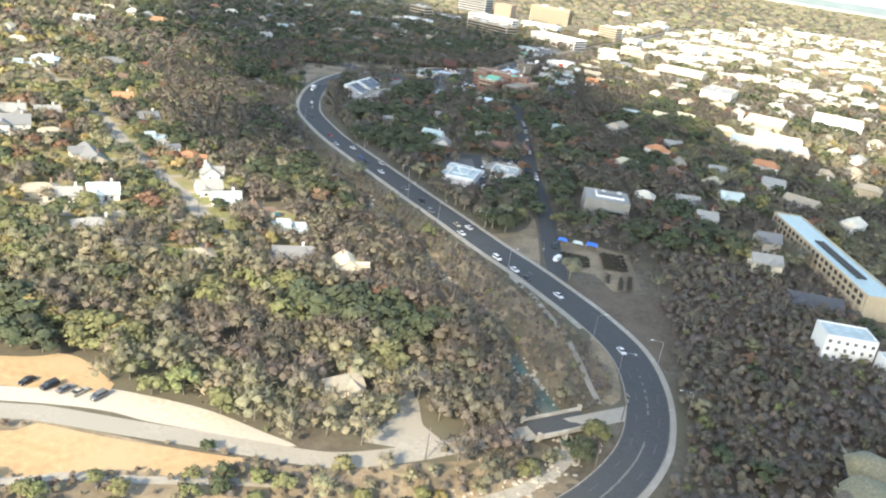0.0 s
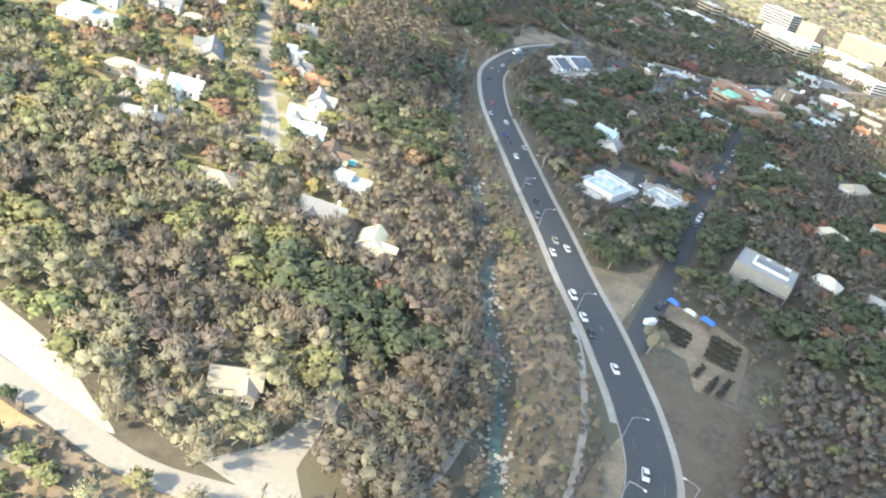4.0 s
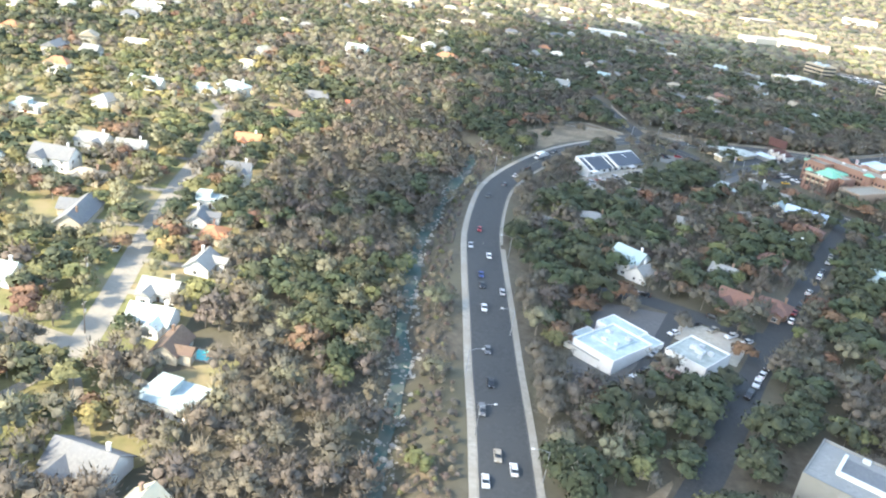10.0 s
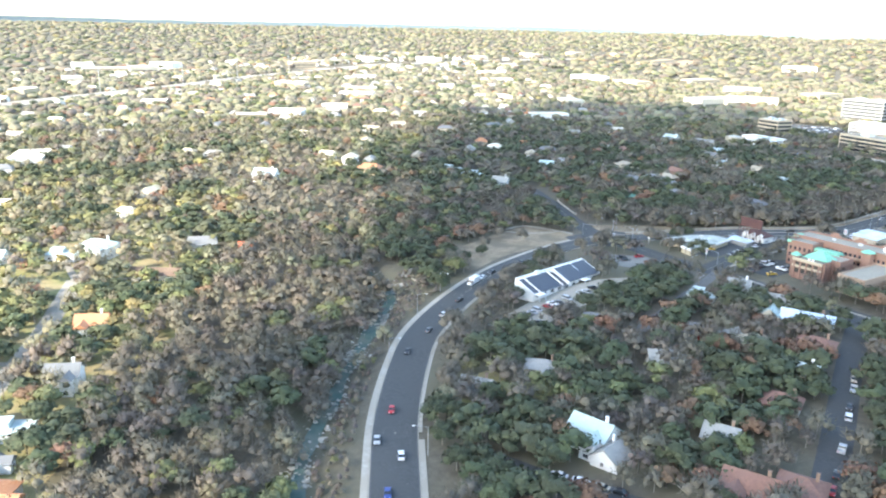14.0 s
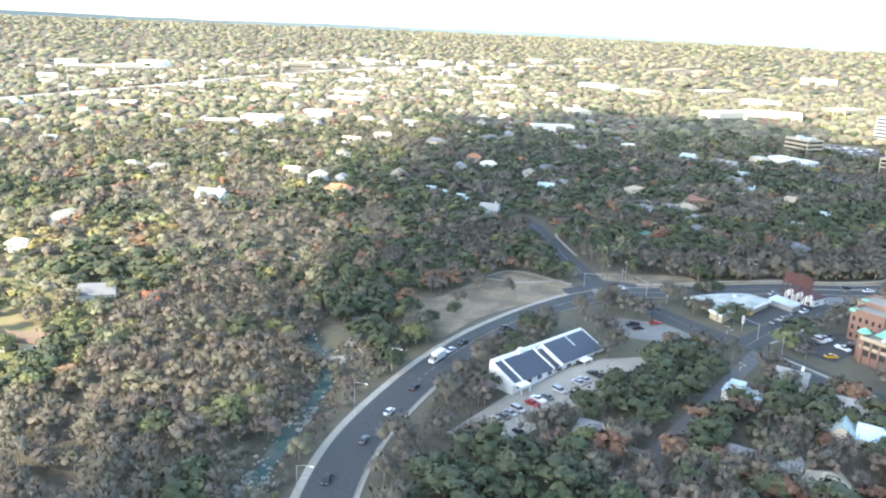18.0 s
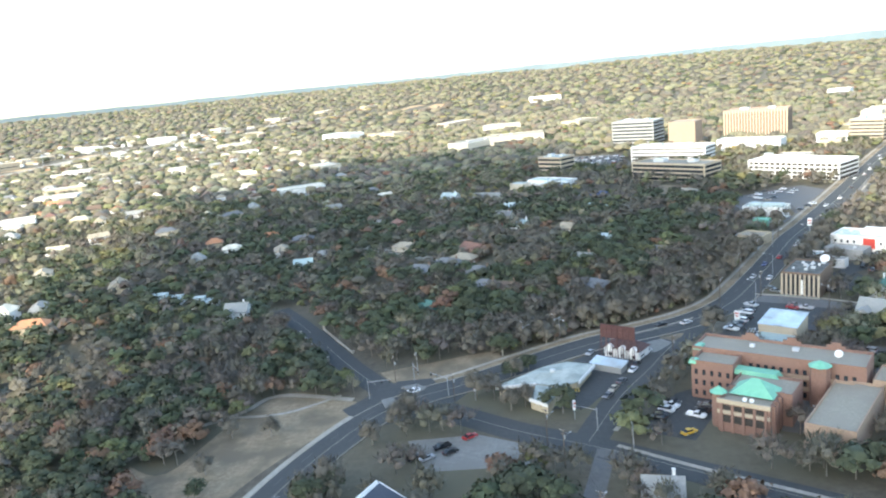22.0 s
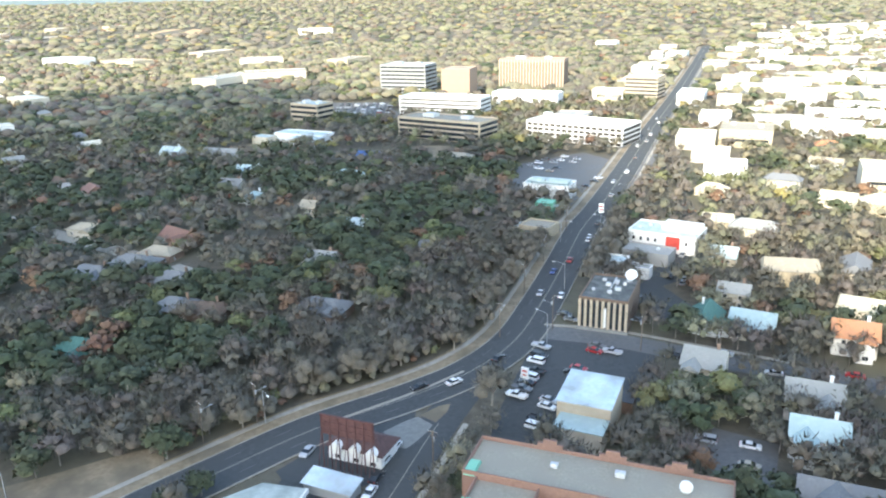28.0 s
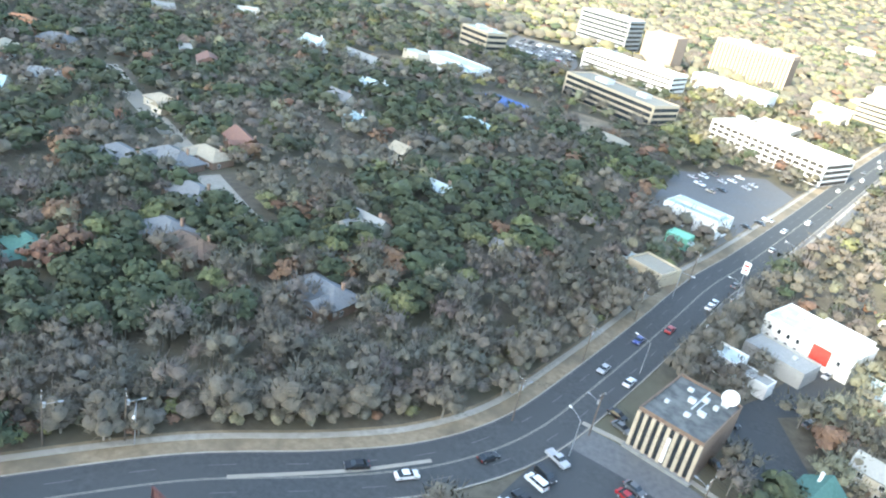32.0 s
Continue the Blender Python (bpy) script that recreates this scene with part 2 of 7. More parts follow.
for nm, c in (("white", (0.72, 0.73, 0.73)), ("silver", (0.4, 0.41, 0.42)), ("black", (0.018, 0.018, 0.02)), ("grey", (0.13, 0.135, 0.14)),
              ("red", (0.38, 0.02, 0.025)), ("blue", (0.03, 0.06, 0.22)), ("yellow", (0.6, 0.36, 0.03)), ("beige", (0.38, 0.33, 0.25))):
    PAINTS[nm] = material(nm + "_car_paint", tuple(v * 0.93 for v in c), c, 1.0, 0.3, bump=0.0)

# ---- the lie of the land ----
HY = ((-2000, -14), (0, -14), (200, -12), (300, -8.8), (450, -5.5), (600, -3.5), (700, -3.0), (850, -2.5), (1100, -3.5), (1700, -5.0), (3000, -5.0))
CX = ((-2000, 160), (0, 95), (208, 38), (262, 12), (314, -17), (382, -60), (430, -92), (487, -120), (549, -150), (600, -190), (700, -205), (800, -225), (1200, -300), (3000, -500))
CREEK = [(-90, 104), (-55, 120), (-22, 138), (5, 154), (28, 170), (41, 188), (37, 208), (24, 239), (12, 262), (-2, 285), (-17, 314), (-33, 341), (-46, 361), (-61, 380), (-80, 409), (-94, 430), (-107, 455), (-122, 487), (-137, 520), (-150, 549), (-172, 566), (-205, 592), (-240, 628), (-280, 690)]
hy_x, hy_v = np.array(HY, float).T
cx_y, cx_v = np.array(CX, float).T


def seg_dist(x, y, line):
    """Distance from points to a polyline."""
    x, y = np.atleast_1d(x).astype(float), np.atleast_1d(y).astype(float)
    best = np.full(x.shape, 1e9)
    for (ax, ay), (bx, by) in zip(line[:-1], line[1:]):
        ux, uy = bx - ax, by - ay
        k = np.clip(((x - ax) * ux + (y - ay) * uy) / (ux * ux + uy * uy + 1e-9), 0, 1)
        best = np.minimum(best, np.hypot(x - ax - k * ux, y - ay - k * uy))
    return best


def land(x, y):
    """Height of the land without the creek's bed."""
    x, y = np.atleast_1d(x).astype(float), np.atleast_1d(y).astype(float)
    d = x - np.interp(y, cx_y, cx_v)
    u = np.clip((np.hypot(x, y - 300) - 1700) / 2900, 0, 1)
    return np.interp(y, hy_x, hy_v) + 8 * (1 - np.exp(-(d / 120) ** 2)) + 74 * u * u * (3 - 2 * u) * (1 - 0.45 * np.clip((x - 300) / 1200, 0, 1))


def ground_z(x, y):
    return land(x, y) - 3.6 * np.exp(-(seg_dist(x, y, CREEK) / 8.0) ** 2)


def gz(x, y):
    return float(ground_z(x, y)[0])


def lz(x, y):
    return float(land(x, y)[0])


# ---- mesh helpers ----
class Shape:
    """Collects faces for one mesh."""

    def __init__(self):
        self.v, self.f, self.m = [], [], []

    def add(self, verts, faces, mi=0):
        o = len(self.v)
        self.v += verts
        self.f += [tuple(i + o for i in f) for f in faces]
        self.m += [mi] * len(faces)
        return self

    def box(self, cx, cy, cz, sx, sy, sz, rz=0.0, mi=0, taper=1.0):
        c, s = math.cos(rz), math.sin(rz)
        vs = []
        for k in (-1, 1):
            q = 1.0 if k < 0 else taper
            for i, j in ((-1, -1), (1, -1), (1, 1), (-1, 1)):
                px, py = i * sx / 2 * q, j * sy / 2 * q
                vs.append((cx + px * c - py * s, cy + px * s + py * c, cz + k * sz / 2))
        return self.add(vs, [(3, 2, 1, 0), (4, 5, 6, 7), (0, 1, 5, 4), (1, 2, 6, 5), (2, 3, 7, 6), (3, 0, 4, 7)], mi)

    def prism(self, poly, z0, z1, mi=0):
        n = len(poly)
        vs = [(x, y, z0) for x, y in poly] + [(x, y, z1) for x, y in poly]
        return self.add(vs, [tuple(range(n - 1, -1, -1)), tuple(range(n, 2 * n))] + [(i, (i + 1) % n, n + (i + 1) % n, n + i) for i in range(n)], mi)

    def tube(self, a, b, r0, r1, n=6, mi=0):
        a, b = Vector(a), Vector(b)
        w = (b - a).normalized()
        u = w.orthogonal().normalized()
        q = w.cross(u)
        vs = []
        for p, r in ((a, r0), (b, r1)):
            for i in range(n):
                t = 2 * math.pi * i / n
                vs.append(tuple(p + (u * math.cos(t) + q * math.sin(t)) * r))
        return self.add(vs, [(i, (i + 1) % n, n + (i + 1) % n, n + i) for i in range(n)] + [tuple(range(n - 1, -1, -1)), tuple(range(n, 2 * n))], mi)

    def mesh(self, name, mats):
        me = bpy.data.meshes.new(name)
        me.from_pydata(self.v, [], self.f)
        for m in (mats if isinstance(mats, (list, tuple)) else [mats]):
            me.materials.append(m)
        if any(self.m):
            me.polygons.foreach_set("material_index", self.m)
        me.update()
        return me


def thing(name, x, y, z, ang=0.0, label="", category="", group=""):
    ob = new(name)
    ob.empty_display_size = 0.5
    ob.matrix_world = pose(x, y, z, 0, 0, ang)
    return tagged(ob, label, category, group)


def part(name, shape, mats, parent, label="", at=None):
    me = shape if isinstance(shape, bpy.types.Mesh) else shape.mesh(name, mats)
    ob = new(name, me)
    ob.parent = parent
    if at is not None:
        ob.matrix_basis = at
    return tagged(ob, label)


def structure(name, shape, mats, label, category=""):
    return tagged(new(name, shape.mesh(name, mats)), label, category or name.replace("_", " "), kind="structure")


def smooth_line(pts, step=4.0):
    """A rounded line through the points, sampled about every step metres."""
    p = np.array(pts, float)
    out = []
    for i in range(len(p) - 1):
        a, b, c, d = p[max(i - 1, 0)], p[i], p[i + 1], p[min(i + 2, len(p) - 1)]
        n = max(1, int(np.hypot(*(c - b)) / step))
        for t in np.arange(n) / n:
            out.append(0.5 * (2 * b + (c - a) * t + (2 * a - 5 * b + 4 * c - d) * t * t + (3 * b - a - 3 * c + d) * t ** 3))
    out.append(p[-1])
    return np.array(out)


def normals(line):
    t = np.gradient(line, axis=0)
    t /= np.linalg.norm(t, axis=1)[:, None] + 1e-9
    return np.stack([-t[:, 1], t[:, 0]], 1)


def ribbon(shape, line, left, right, lift, mi=0, skirt=0.0, height=land):
    """A strip between two offsets (to the left of its way) from a sampled line."""
    nm = normals(line)
    a, b = line + nm * left, line + nm * right
    za, zb = height(*a.T) + lift, height(*b.T) + lift
    vs = [(*p, z) for p, z in zip(a.tolist(), za.tolist())] + [(*p, z) for p, z in zip(b.tolist(), zb.tolist())]
    n = len(line)
    fs = [(n + i, n + i + 1, i + 1, i) for i in range(n - 1)]
    if skirt:
        vs += [(x, y, z - skirt) for x, y, z in vs]
        fs += [(i, i + 1, 2 * n + i + 1, 2 * n + i) for i in range(n - 1)] + [(3 * n + i, 3 * n + i + 1, n + i + 1, n + i) for i in range(n - 1)]
    return shape.add(vs, fs, mi)


from mathutils.geometry import delaunay_2d_cdt


def inside(x, y, poly):
    x, y = np.atleast_1d(x), np.atleast_1d(y)
    hit = np.zeros(x.shape, bool)
    for (ax, ay), (bx, by) in zip(poly, poly[1:] + poly[:1]):
        c = ((ay > y) != (by > y)) & (x < (bx - ax) * (y - ay) / (by - ay + 1e-12) + ax)
        hit ^= c
    return hit


def patch(name, poly, lift, mat_, label, category, grid=9.0, round_=True):
    """A sheet of another surface that follows the land inside an outline."""
    if round_:
        line = smooth_line(poly + poly[:1], 3.0)[:-1]
    else:
        line = np.concatenate([np.linspace(p, q, max(2, int(math.dist(p, q) / 4)), endpoint=False) for p, q in zip(poly, poly[1:] + poly[:1])])
    ring = [tuple(p) for p in line.tolist()]
    xs, ys = np.meshgrid(np.arange(line[:, 0].min(), line[:, 0].max(), grid), np.arange(line[:, 1].min(), line[:, 1].max(), grid))
    xs, ys = xs.ravel(), ys.ravel()
    ok = inside(xs, ys, ring) & (seg_dist(xs, ys, ring + ring[:1]) > 2)
    pts = ring + list(zip(xs[ok].tolist(), ys[ok].tolist()))
    n = len(ring)
    vs, _, fs, *_ = delaunay_2d_cdt([Vector(p) for p in pts], [(i, (i + 1) % n) for i in range(n)], [], 1, 1e-4)
    s = Shape()
    s.add([(p.x, p.y, gz(p.x, p.y) + lift) for p in vs], [tuple(f) for f in fs])
    return structure(name, s, mat_, label, category)


# ---- ground ----
def steps(lo, hi, fine_lo, fine_hi, d):
    mid = list(np.arange(fine_lo, fine_hi + 0.1, d))
    out, q, w = [], fine_hi, d
    while q < hi:
        w *= 1.22
        q += w
        out.append(min(q, hi))
    back, q, w = [], fine_lo, d
    while q > lo:
        w *= 1.22
        q -= w
        back.append(max(q, lo))
    return np.array(back[::-1] + mid + out)


gx, gy = steps(-4700, 4700, -240, 110, 4.0), steps(-4300, 4950, 110, 770, 4.0)
mx_, my_ = np.meshgrid(gx, gy)
zz = ground_z(mx_.ravel(), my_.ravel())
n_, k_ = len(gx), len(gy)
s = Shape()
s.v = list(zip(mx_.ravel().tolist(), my_.ravel().tolist(), zz.tolist()))
s.f = [(j * n_ + i, j * n_ + i + 1, (j + 1) * n_ + i + 1, (j + 1) * n_ + i) for j in range(k_ - 1) for i in range(n_ - 1)]
s.m = [0] * len(s.f)
structure("ground", s, SOIL, "leaf-strewn dry winter soil falling towards a creek", "ground")

# ---- roads ----
LAMAR = smooth_line([(-20, 112), (5, 132), (30, 150), (47, 167), (60, 187), (66, 205), (68, 225), (65, 246), (55, 267), (42, 287), (30, 304), (16, 322), (-7, 354), (-23.6, 376.3), (-42, 401.8), (-63.9, 431.9), (-81.8, 457.8), (-99, 488.5), (-111, 515), (-118, 545), (-121, 575), (-120, 600), (-116, 628), (-110, 650), (-104, 664), (-94, 676), (-80, 685), (-62, 700), (-40, 718), (-18, 731), (-1, 744), (13, 763), (26, 795), (38, 828), (52, 868), (66, 900), (93, 967), (144, 1097), (229, 1308), (340, 1590), (460, 1900)])
STREETS = {
    "diagonal": ([(-3, 735), (-12.5, 713.5), (-20.5, 692), (-28.7, 671), (-36, 643)], 4.9, ASPHALT),
    "crossing": ([(-98, 677), (-84, 666), (-57, 650), (-31, 639), (0, 624), (60, 597), (160, 560)], 5.2, ASPHALT),
    "bridge_street": ([(-100, 674), (-114, 688), (-132, 708), (-155, 736), (-178, 763), (-200, 787)], 4.8, ASPHALT),
    "side_street": ([(42, 290), (44, 302), (43, 326), (41, 377), (37, 421), (35, 460), (33, 514), (31, 561), (30, 606)], 4.2, ASPHALT),
    "hidden_street": ([(-31, 639), (-33, 615), (-36, 585), (-40, 550)], 2.6, OLDASPH),
    "short_street": ([(-48, 452), (-22, 449), (4, 450), (34, 450)], 4.0, ASPHALT),
    "clinic_drive": ([(4, 448), (8.6, 418), (9.8, 398), (0, 390), (-8, 386)], 2.7, ASPHALT),
    "north_street": ([(12, 769), (37, 761), (60, 748), (80, 737), (140, 708), (220, 670)], 4.6, OLDASPH),
    "park_road": ([(67, 213), (44, 200), (31, 192), (8, 178), (-5, 170), (-22, 162), (-42, 160), (-59, 159), (-73, 158), (-94, 157), (-104, 155), (-190, 138)], 3.2, PALEASPH),
    "park_branch": ([(-4, 171), (-5.5, 186), (-8, 202), (-13, 215), (-21, 229)], 2.4, PALEASPH),
    "west_street": ([(-260, 232), (-185, 255), (-170, 263), (-146, 279), (-116, 291), (-96, 298)], 3.7, PALEASPH),
    "west_avenue": ([(-99, 292), (-118, 314), (-141, 339), (-164, 364), (-182, 385), (-215, 425), (-260, 470)], 3.7, PALEASPH),
    "north_lane": ([(-225, 940), (-180, 900), (-138, 865), (-120, 848)], 4.0, PALEASPH),
    "north_court": ([(-112, 842), (-91, 824), (-76, 812)], 4.0, PALEASPH),
}
HIGHWAY = smooth_line([(-860, 640), (-899, 818), (-937, 956), (-991, 1143), (-1086, 1426), (-1160, 1822), (-1123, 2083), (-1040, 2330), (-880, 2600)], 30.0)
s = ribbon(Shape(), LAMAR, 6.7, -6.7, 0.16)
structure("road", s, ASPHALT, "four-lane asphalt road with faded lane lines", "road")
ROADS = [(LAMAR, 7.0)]
for nm, (pts, half, mt) in STREETS.items():
    ln = smooth_line(pts)
    ROADS.append((ln, half))
    structure("street_" + nm.split("_")[0], ribbon(Shape(), ln, half, -half, 0.11), mt, "narrow asphalt street, patched and faded", "street")
ROADS.append((HIGHWAY, 22.0))
structure("highway", ribbon(ribbon(Shape(), HIGHWAY, 20.0, 2.0, 2.5, 0, 3.5), HIGHWAY, -2.0, -20.0, 2.5, 0, 3.5), CONCRETE, "pale concrete highway with two carriageways", "highway")
structure("road_south", ribbon(Shape(), smooth_line([(-420, -60), (-220, -10), (-90, 58), (-20, 112)]), 7.0, -7.0, 0.16), ASPHALT, "four-lane asphalt road leading away southwards", "road")
marks = Shape()
for off in (0.15, -0.15):
    ribbon(marks, LAMAR, off + 0.07, off - 0.07, 0.175, 1)
nmv = normals(LAMAR)
for off in (3.4, -3.4):
    ln = LAMAR + nmv * off
    for i in range(0, len(ln) - 1, 3):
        ribbon(marks, ln[i:i + 2], 0.08, -0.08, 0.175, 0)
for off in (6.4, -6.4):
    ribbon(marks, LAMAR, off + 0.06, off - 0.06, 0.175, 0)
for nm in ("diagonal", "crossing", "bridge_street"):
    ln = smooth_line(STREETS[nm][0])
    ribbon(marks, ln[4:], 0.1, -0.1, 0.13, 1)
for i in range(9):
    marks.box(-107 + i * 1.3, 660 + i * 0.1, lz(-107, 660) + 0.19, 0.5, 2.6, 0.01, 0.2)
structure("lane_markings", marks, [PAINTW, PAINTY], "faded white and yellow lane lines", "road markings")
NL = normals(LAMAR)
kerb = Shape()
for sgn in (1, -1):
    ribbon(kerb, LAMAR[4:], sgn * 6.75 + 0.12, sgn * 6.75 - 0.12, 0.3, 0, 0.25)
ribbon(kerb, smooth_line([(-34, 722.2), (-19, 731.6), (-12, 736.6), (-3.5, 743.6)]), 0.45, -0.45, 0.2, 0, 0.1)
structure("kerb", kerb, CONCRETE, "low concrete kerbs along the road", "kerb")
walkw = Shape()
south = LAMAR[:46]
verge, apron = Shape(), Shape()
away = seg_dist(LAMAR[:, 0], LAMAR[:, 1], [(-100, 674), (-114, 688), (-132, 708)]) > 13
for lo, hi, side, inner in ((44, 160, 1, 6.95), (150, len(LAMAR), 1, 10.4), (205, len(LAMAR), -1, 8.2)):
    run = []
    for i in range(lo, hi):
        ok = away[i] and (lo != 44 or LAMAR[i, 1] < 668) and (lo != 150 or LAMAR[i, 1] > 668)
        if ok:
            run.append(i)
        if (not ok or i == hi - 1) and len(run) > 2:
            ribbon(walkw, LAMAR[run[0]:run[-1] + 1], *sorted((side * (inner + (2.0 if lo == 44 else 1.5)), side * inner), reverse=True), 0.22, 0, 0.2)
            if lo != 44:
                ribbon(verge if side > 0 else apron, LAMAR[run[0]:run[-1] + 1], *sorted((side * 12.8, side * 6.85), reverse=True), 0.14)
            run = []
structure("apron", apron, OLDASPH, "faded asphalt aprons in front of the shops", "apron")
structure("verge", verge, DRYGRASS, "tan dry grass verges between kerb and pavement", "verge")
ribbon(walkw, smooth_line([(52, 212), (50, 222), (47, 240), (42, 258), (33, 280), (24, 296)]), 1.0, -1.0, 0.2, 0, 0.2)
ribbon(walkw, LAMAR[12:96], -6.95, -8.6, 0.22, 0, 0.2)
ribbon(walkw, LAMAR[96:128], -7.0, -8.0, 0.2, 0, 0.2)
ribbon(walkw, smooth_line([(-31, 650), (-22, 676), (-13, 700), (-6, 718)]), -1.2, -2.6, 0.2, 0, 0.2)
ribbon(walkw, smooth_line([(-32, 634), (-10, 622), (20, 608), (60, 590)]), 8.6, 7.2, 0.2, 0, 0.2)
ribbon(walkw, smooth_line([(22, 771), (40, 766), (62, 754), (84, 741)]), 1.4, 0.0, 0.2, 0, 0.2)
ribbon(walkw, smooth_line([(-182, 628), (-173, 652), (-157, 668), (-149, 682), (-118, 676)]), 1.3, -1.3, 0.15, 0)
ribbon(walkw, smooth_line([(-161, 665), (-140, 667), (-124, 680)]), 0.9, -0.9, 0.16, 0)
ribbon(walkw, smooth_line([(-172, 592), (-162, 580), (-156, 568)]), 2.0, -2.0, 0.2, 0)
ribbon(walkw, smooth_line([(22, 190), (23, 202), (22, 218), (20, 232)]), 1.0, -1.0, 0.16, 0, height=ground_z)
ribbon(walkw, smooth_line([(-150, 112), (-84, 134), (-79, 137), (-62, 141), (-48, 145), (-30, 150)]), 1.3, -1.3, 0.16, 0, height=ground_z)
ribbon(walkw, LAMAR[3:15], 11.2, 9.6, 0.2, 0, 0.2)
ribbon(walkw, smooth_line([(-150, 82), (-61, 118), (-37, 128), (-12, 138.5), (4, 147)]), 1.5, -1.5, 0.2, 0)
structure("pavement", walkw, CONCRETE, "pale concrete pavements and park paths", "pavement")

# low concrete islands in the junction
for ring in ([(-103, 683.4), (-97.8, 686.2), (-93.4, 682.6), (-95.4, 679)], [(-107, 673.6), (-103.8, 675.8), (-99.6, 671.8), (-103.4, 667.4)]):
    base = min(lz(*p) for p in ring)
    isl = Shape().prism(ring[::-1], base - 0.2, max(lz(*p) for p in ring) + 0.3)
    structure("traffic_island", isl, PAVED, "low pale concrete traffic island at the junction", "traffic island")

# creek
cl = smooth_line(CREEK)
cs = Shape()
wid = 2.3 + 1.0 * np.sin(np.arange(len(cl)) * 0.7) * np.sin(np.arange(len(cl)) * 0.23 + 1)
nmv = normals(cl)
a, b = cl + nmv * wid[:, None], cl - nmv * wid[:, None]
zc = land(*cl.T) - 2.75
wet = cl[:, 1] > 188
bed = cl[cl[:, 1] < 206]
structure("creek_bed", ribbon(Shape(), bed, 2.0, -2.0, 0.3, height=ground_z), ROCK, "dry pale limestone creek bed", "creek bed")
a, b, zw = a[wet], b[wet], zc[wet]
cs.add([(*p, z) for p, z in zip(a.tolist(), zw.tolist())] + [(*p, z) for p, z in zip(b.tolist(), zw.tolist())],
       [(len(a) + i, len(a) + i + 1, i + 1, i) for i in range(len(a) - 1)])
structure("creek_water", cs, WATER, "shallow blue-green creek water between pale rocks", "creek")
rk = Shape()
rng = random.Random(5)
for i in range(len(cl) - 1):
    for _ in range(12 if cl[i][1] < 200 else 26 if i % 9 < 3 else 7):
        q = cl[i] + nmv[i] * rng.choice((-1, 1)) * (wid[i] + 1.4) * rng.uniform(0.25, 1.1) ** 0.5 + np.array([rng.uniform(-2, 2), rng.uniform(-2, 2)])
        d = rng.uniform(0.2, 0.75) * rng.choice((0.6, 1, 1.5))
        n, w, a0 = rng.choice((5, 6, 7)), rng.uniform(0.6, 1.5), rng.uniform(0, 6)
        zr = max(zc[i], gz(q[0], q[1]))
        low = [(q[0] + d * w * math.cos(a0 + 6.283 * k / n) * rng.uniform(0.75, 1.2), q[1] + d * math.sin(a0 + 6.283 * k / n) * rng.uniform(0.75, 1.2), zr - 0.2) for k in range(n)]
        top = [(q[0] + (x_ - q[0]) * 0.72, q[1] + (y_ - q[1]) * 0.72, zr + d * rng.uniform(0.15, 0.4)) for x_, y_, _ in low]
        rk.add(low + top, [tuple(range(n, 2 * n))] + [(k, (k + 1) % n, n + (k + 1) % n, n + k) for k in range(n)])
tagged(new("creek_rocks", rk.mesh("creek_rocks", ROCK)), "pale limestone boulders scattered along the creek", "rocks", kind="stuff")

# sheets of other surfaces
patch("flats", [(-200, 112), (-90, 96), (-30, 110), (15, 132), (44, 166), (30, 182), (4, 170), (-40, 155), (-110, 155), (-200, 150)], 0.05, DRYGRASS, "dry tan flats with scattered shrubs", "clearing", 3.5)
patch("yards", [(-330, 236), (-200, 246), (-100, 262), (-62, 262), (-92, 318), (-140, 386), (-178, 452), (-240, 520), (-420, 560), (-420, 300)], 0.05, LAWN, "pale winter lawns under the trees of the neighbourhood", "lawn")
patch("brown_slope", [(72, 160), (120, 150), (170, 200), (170, 330), (110, 335), (92, 300), (84, 262), (80, 215)], 0.05, BROWNSOIL, "brown slope under leafless brush", "clearing")
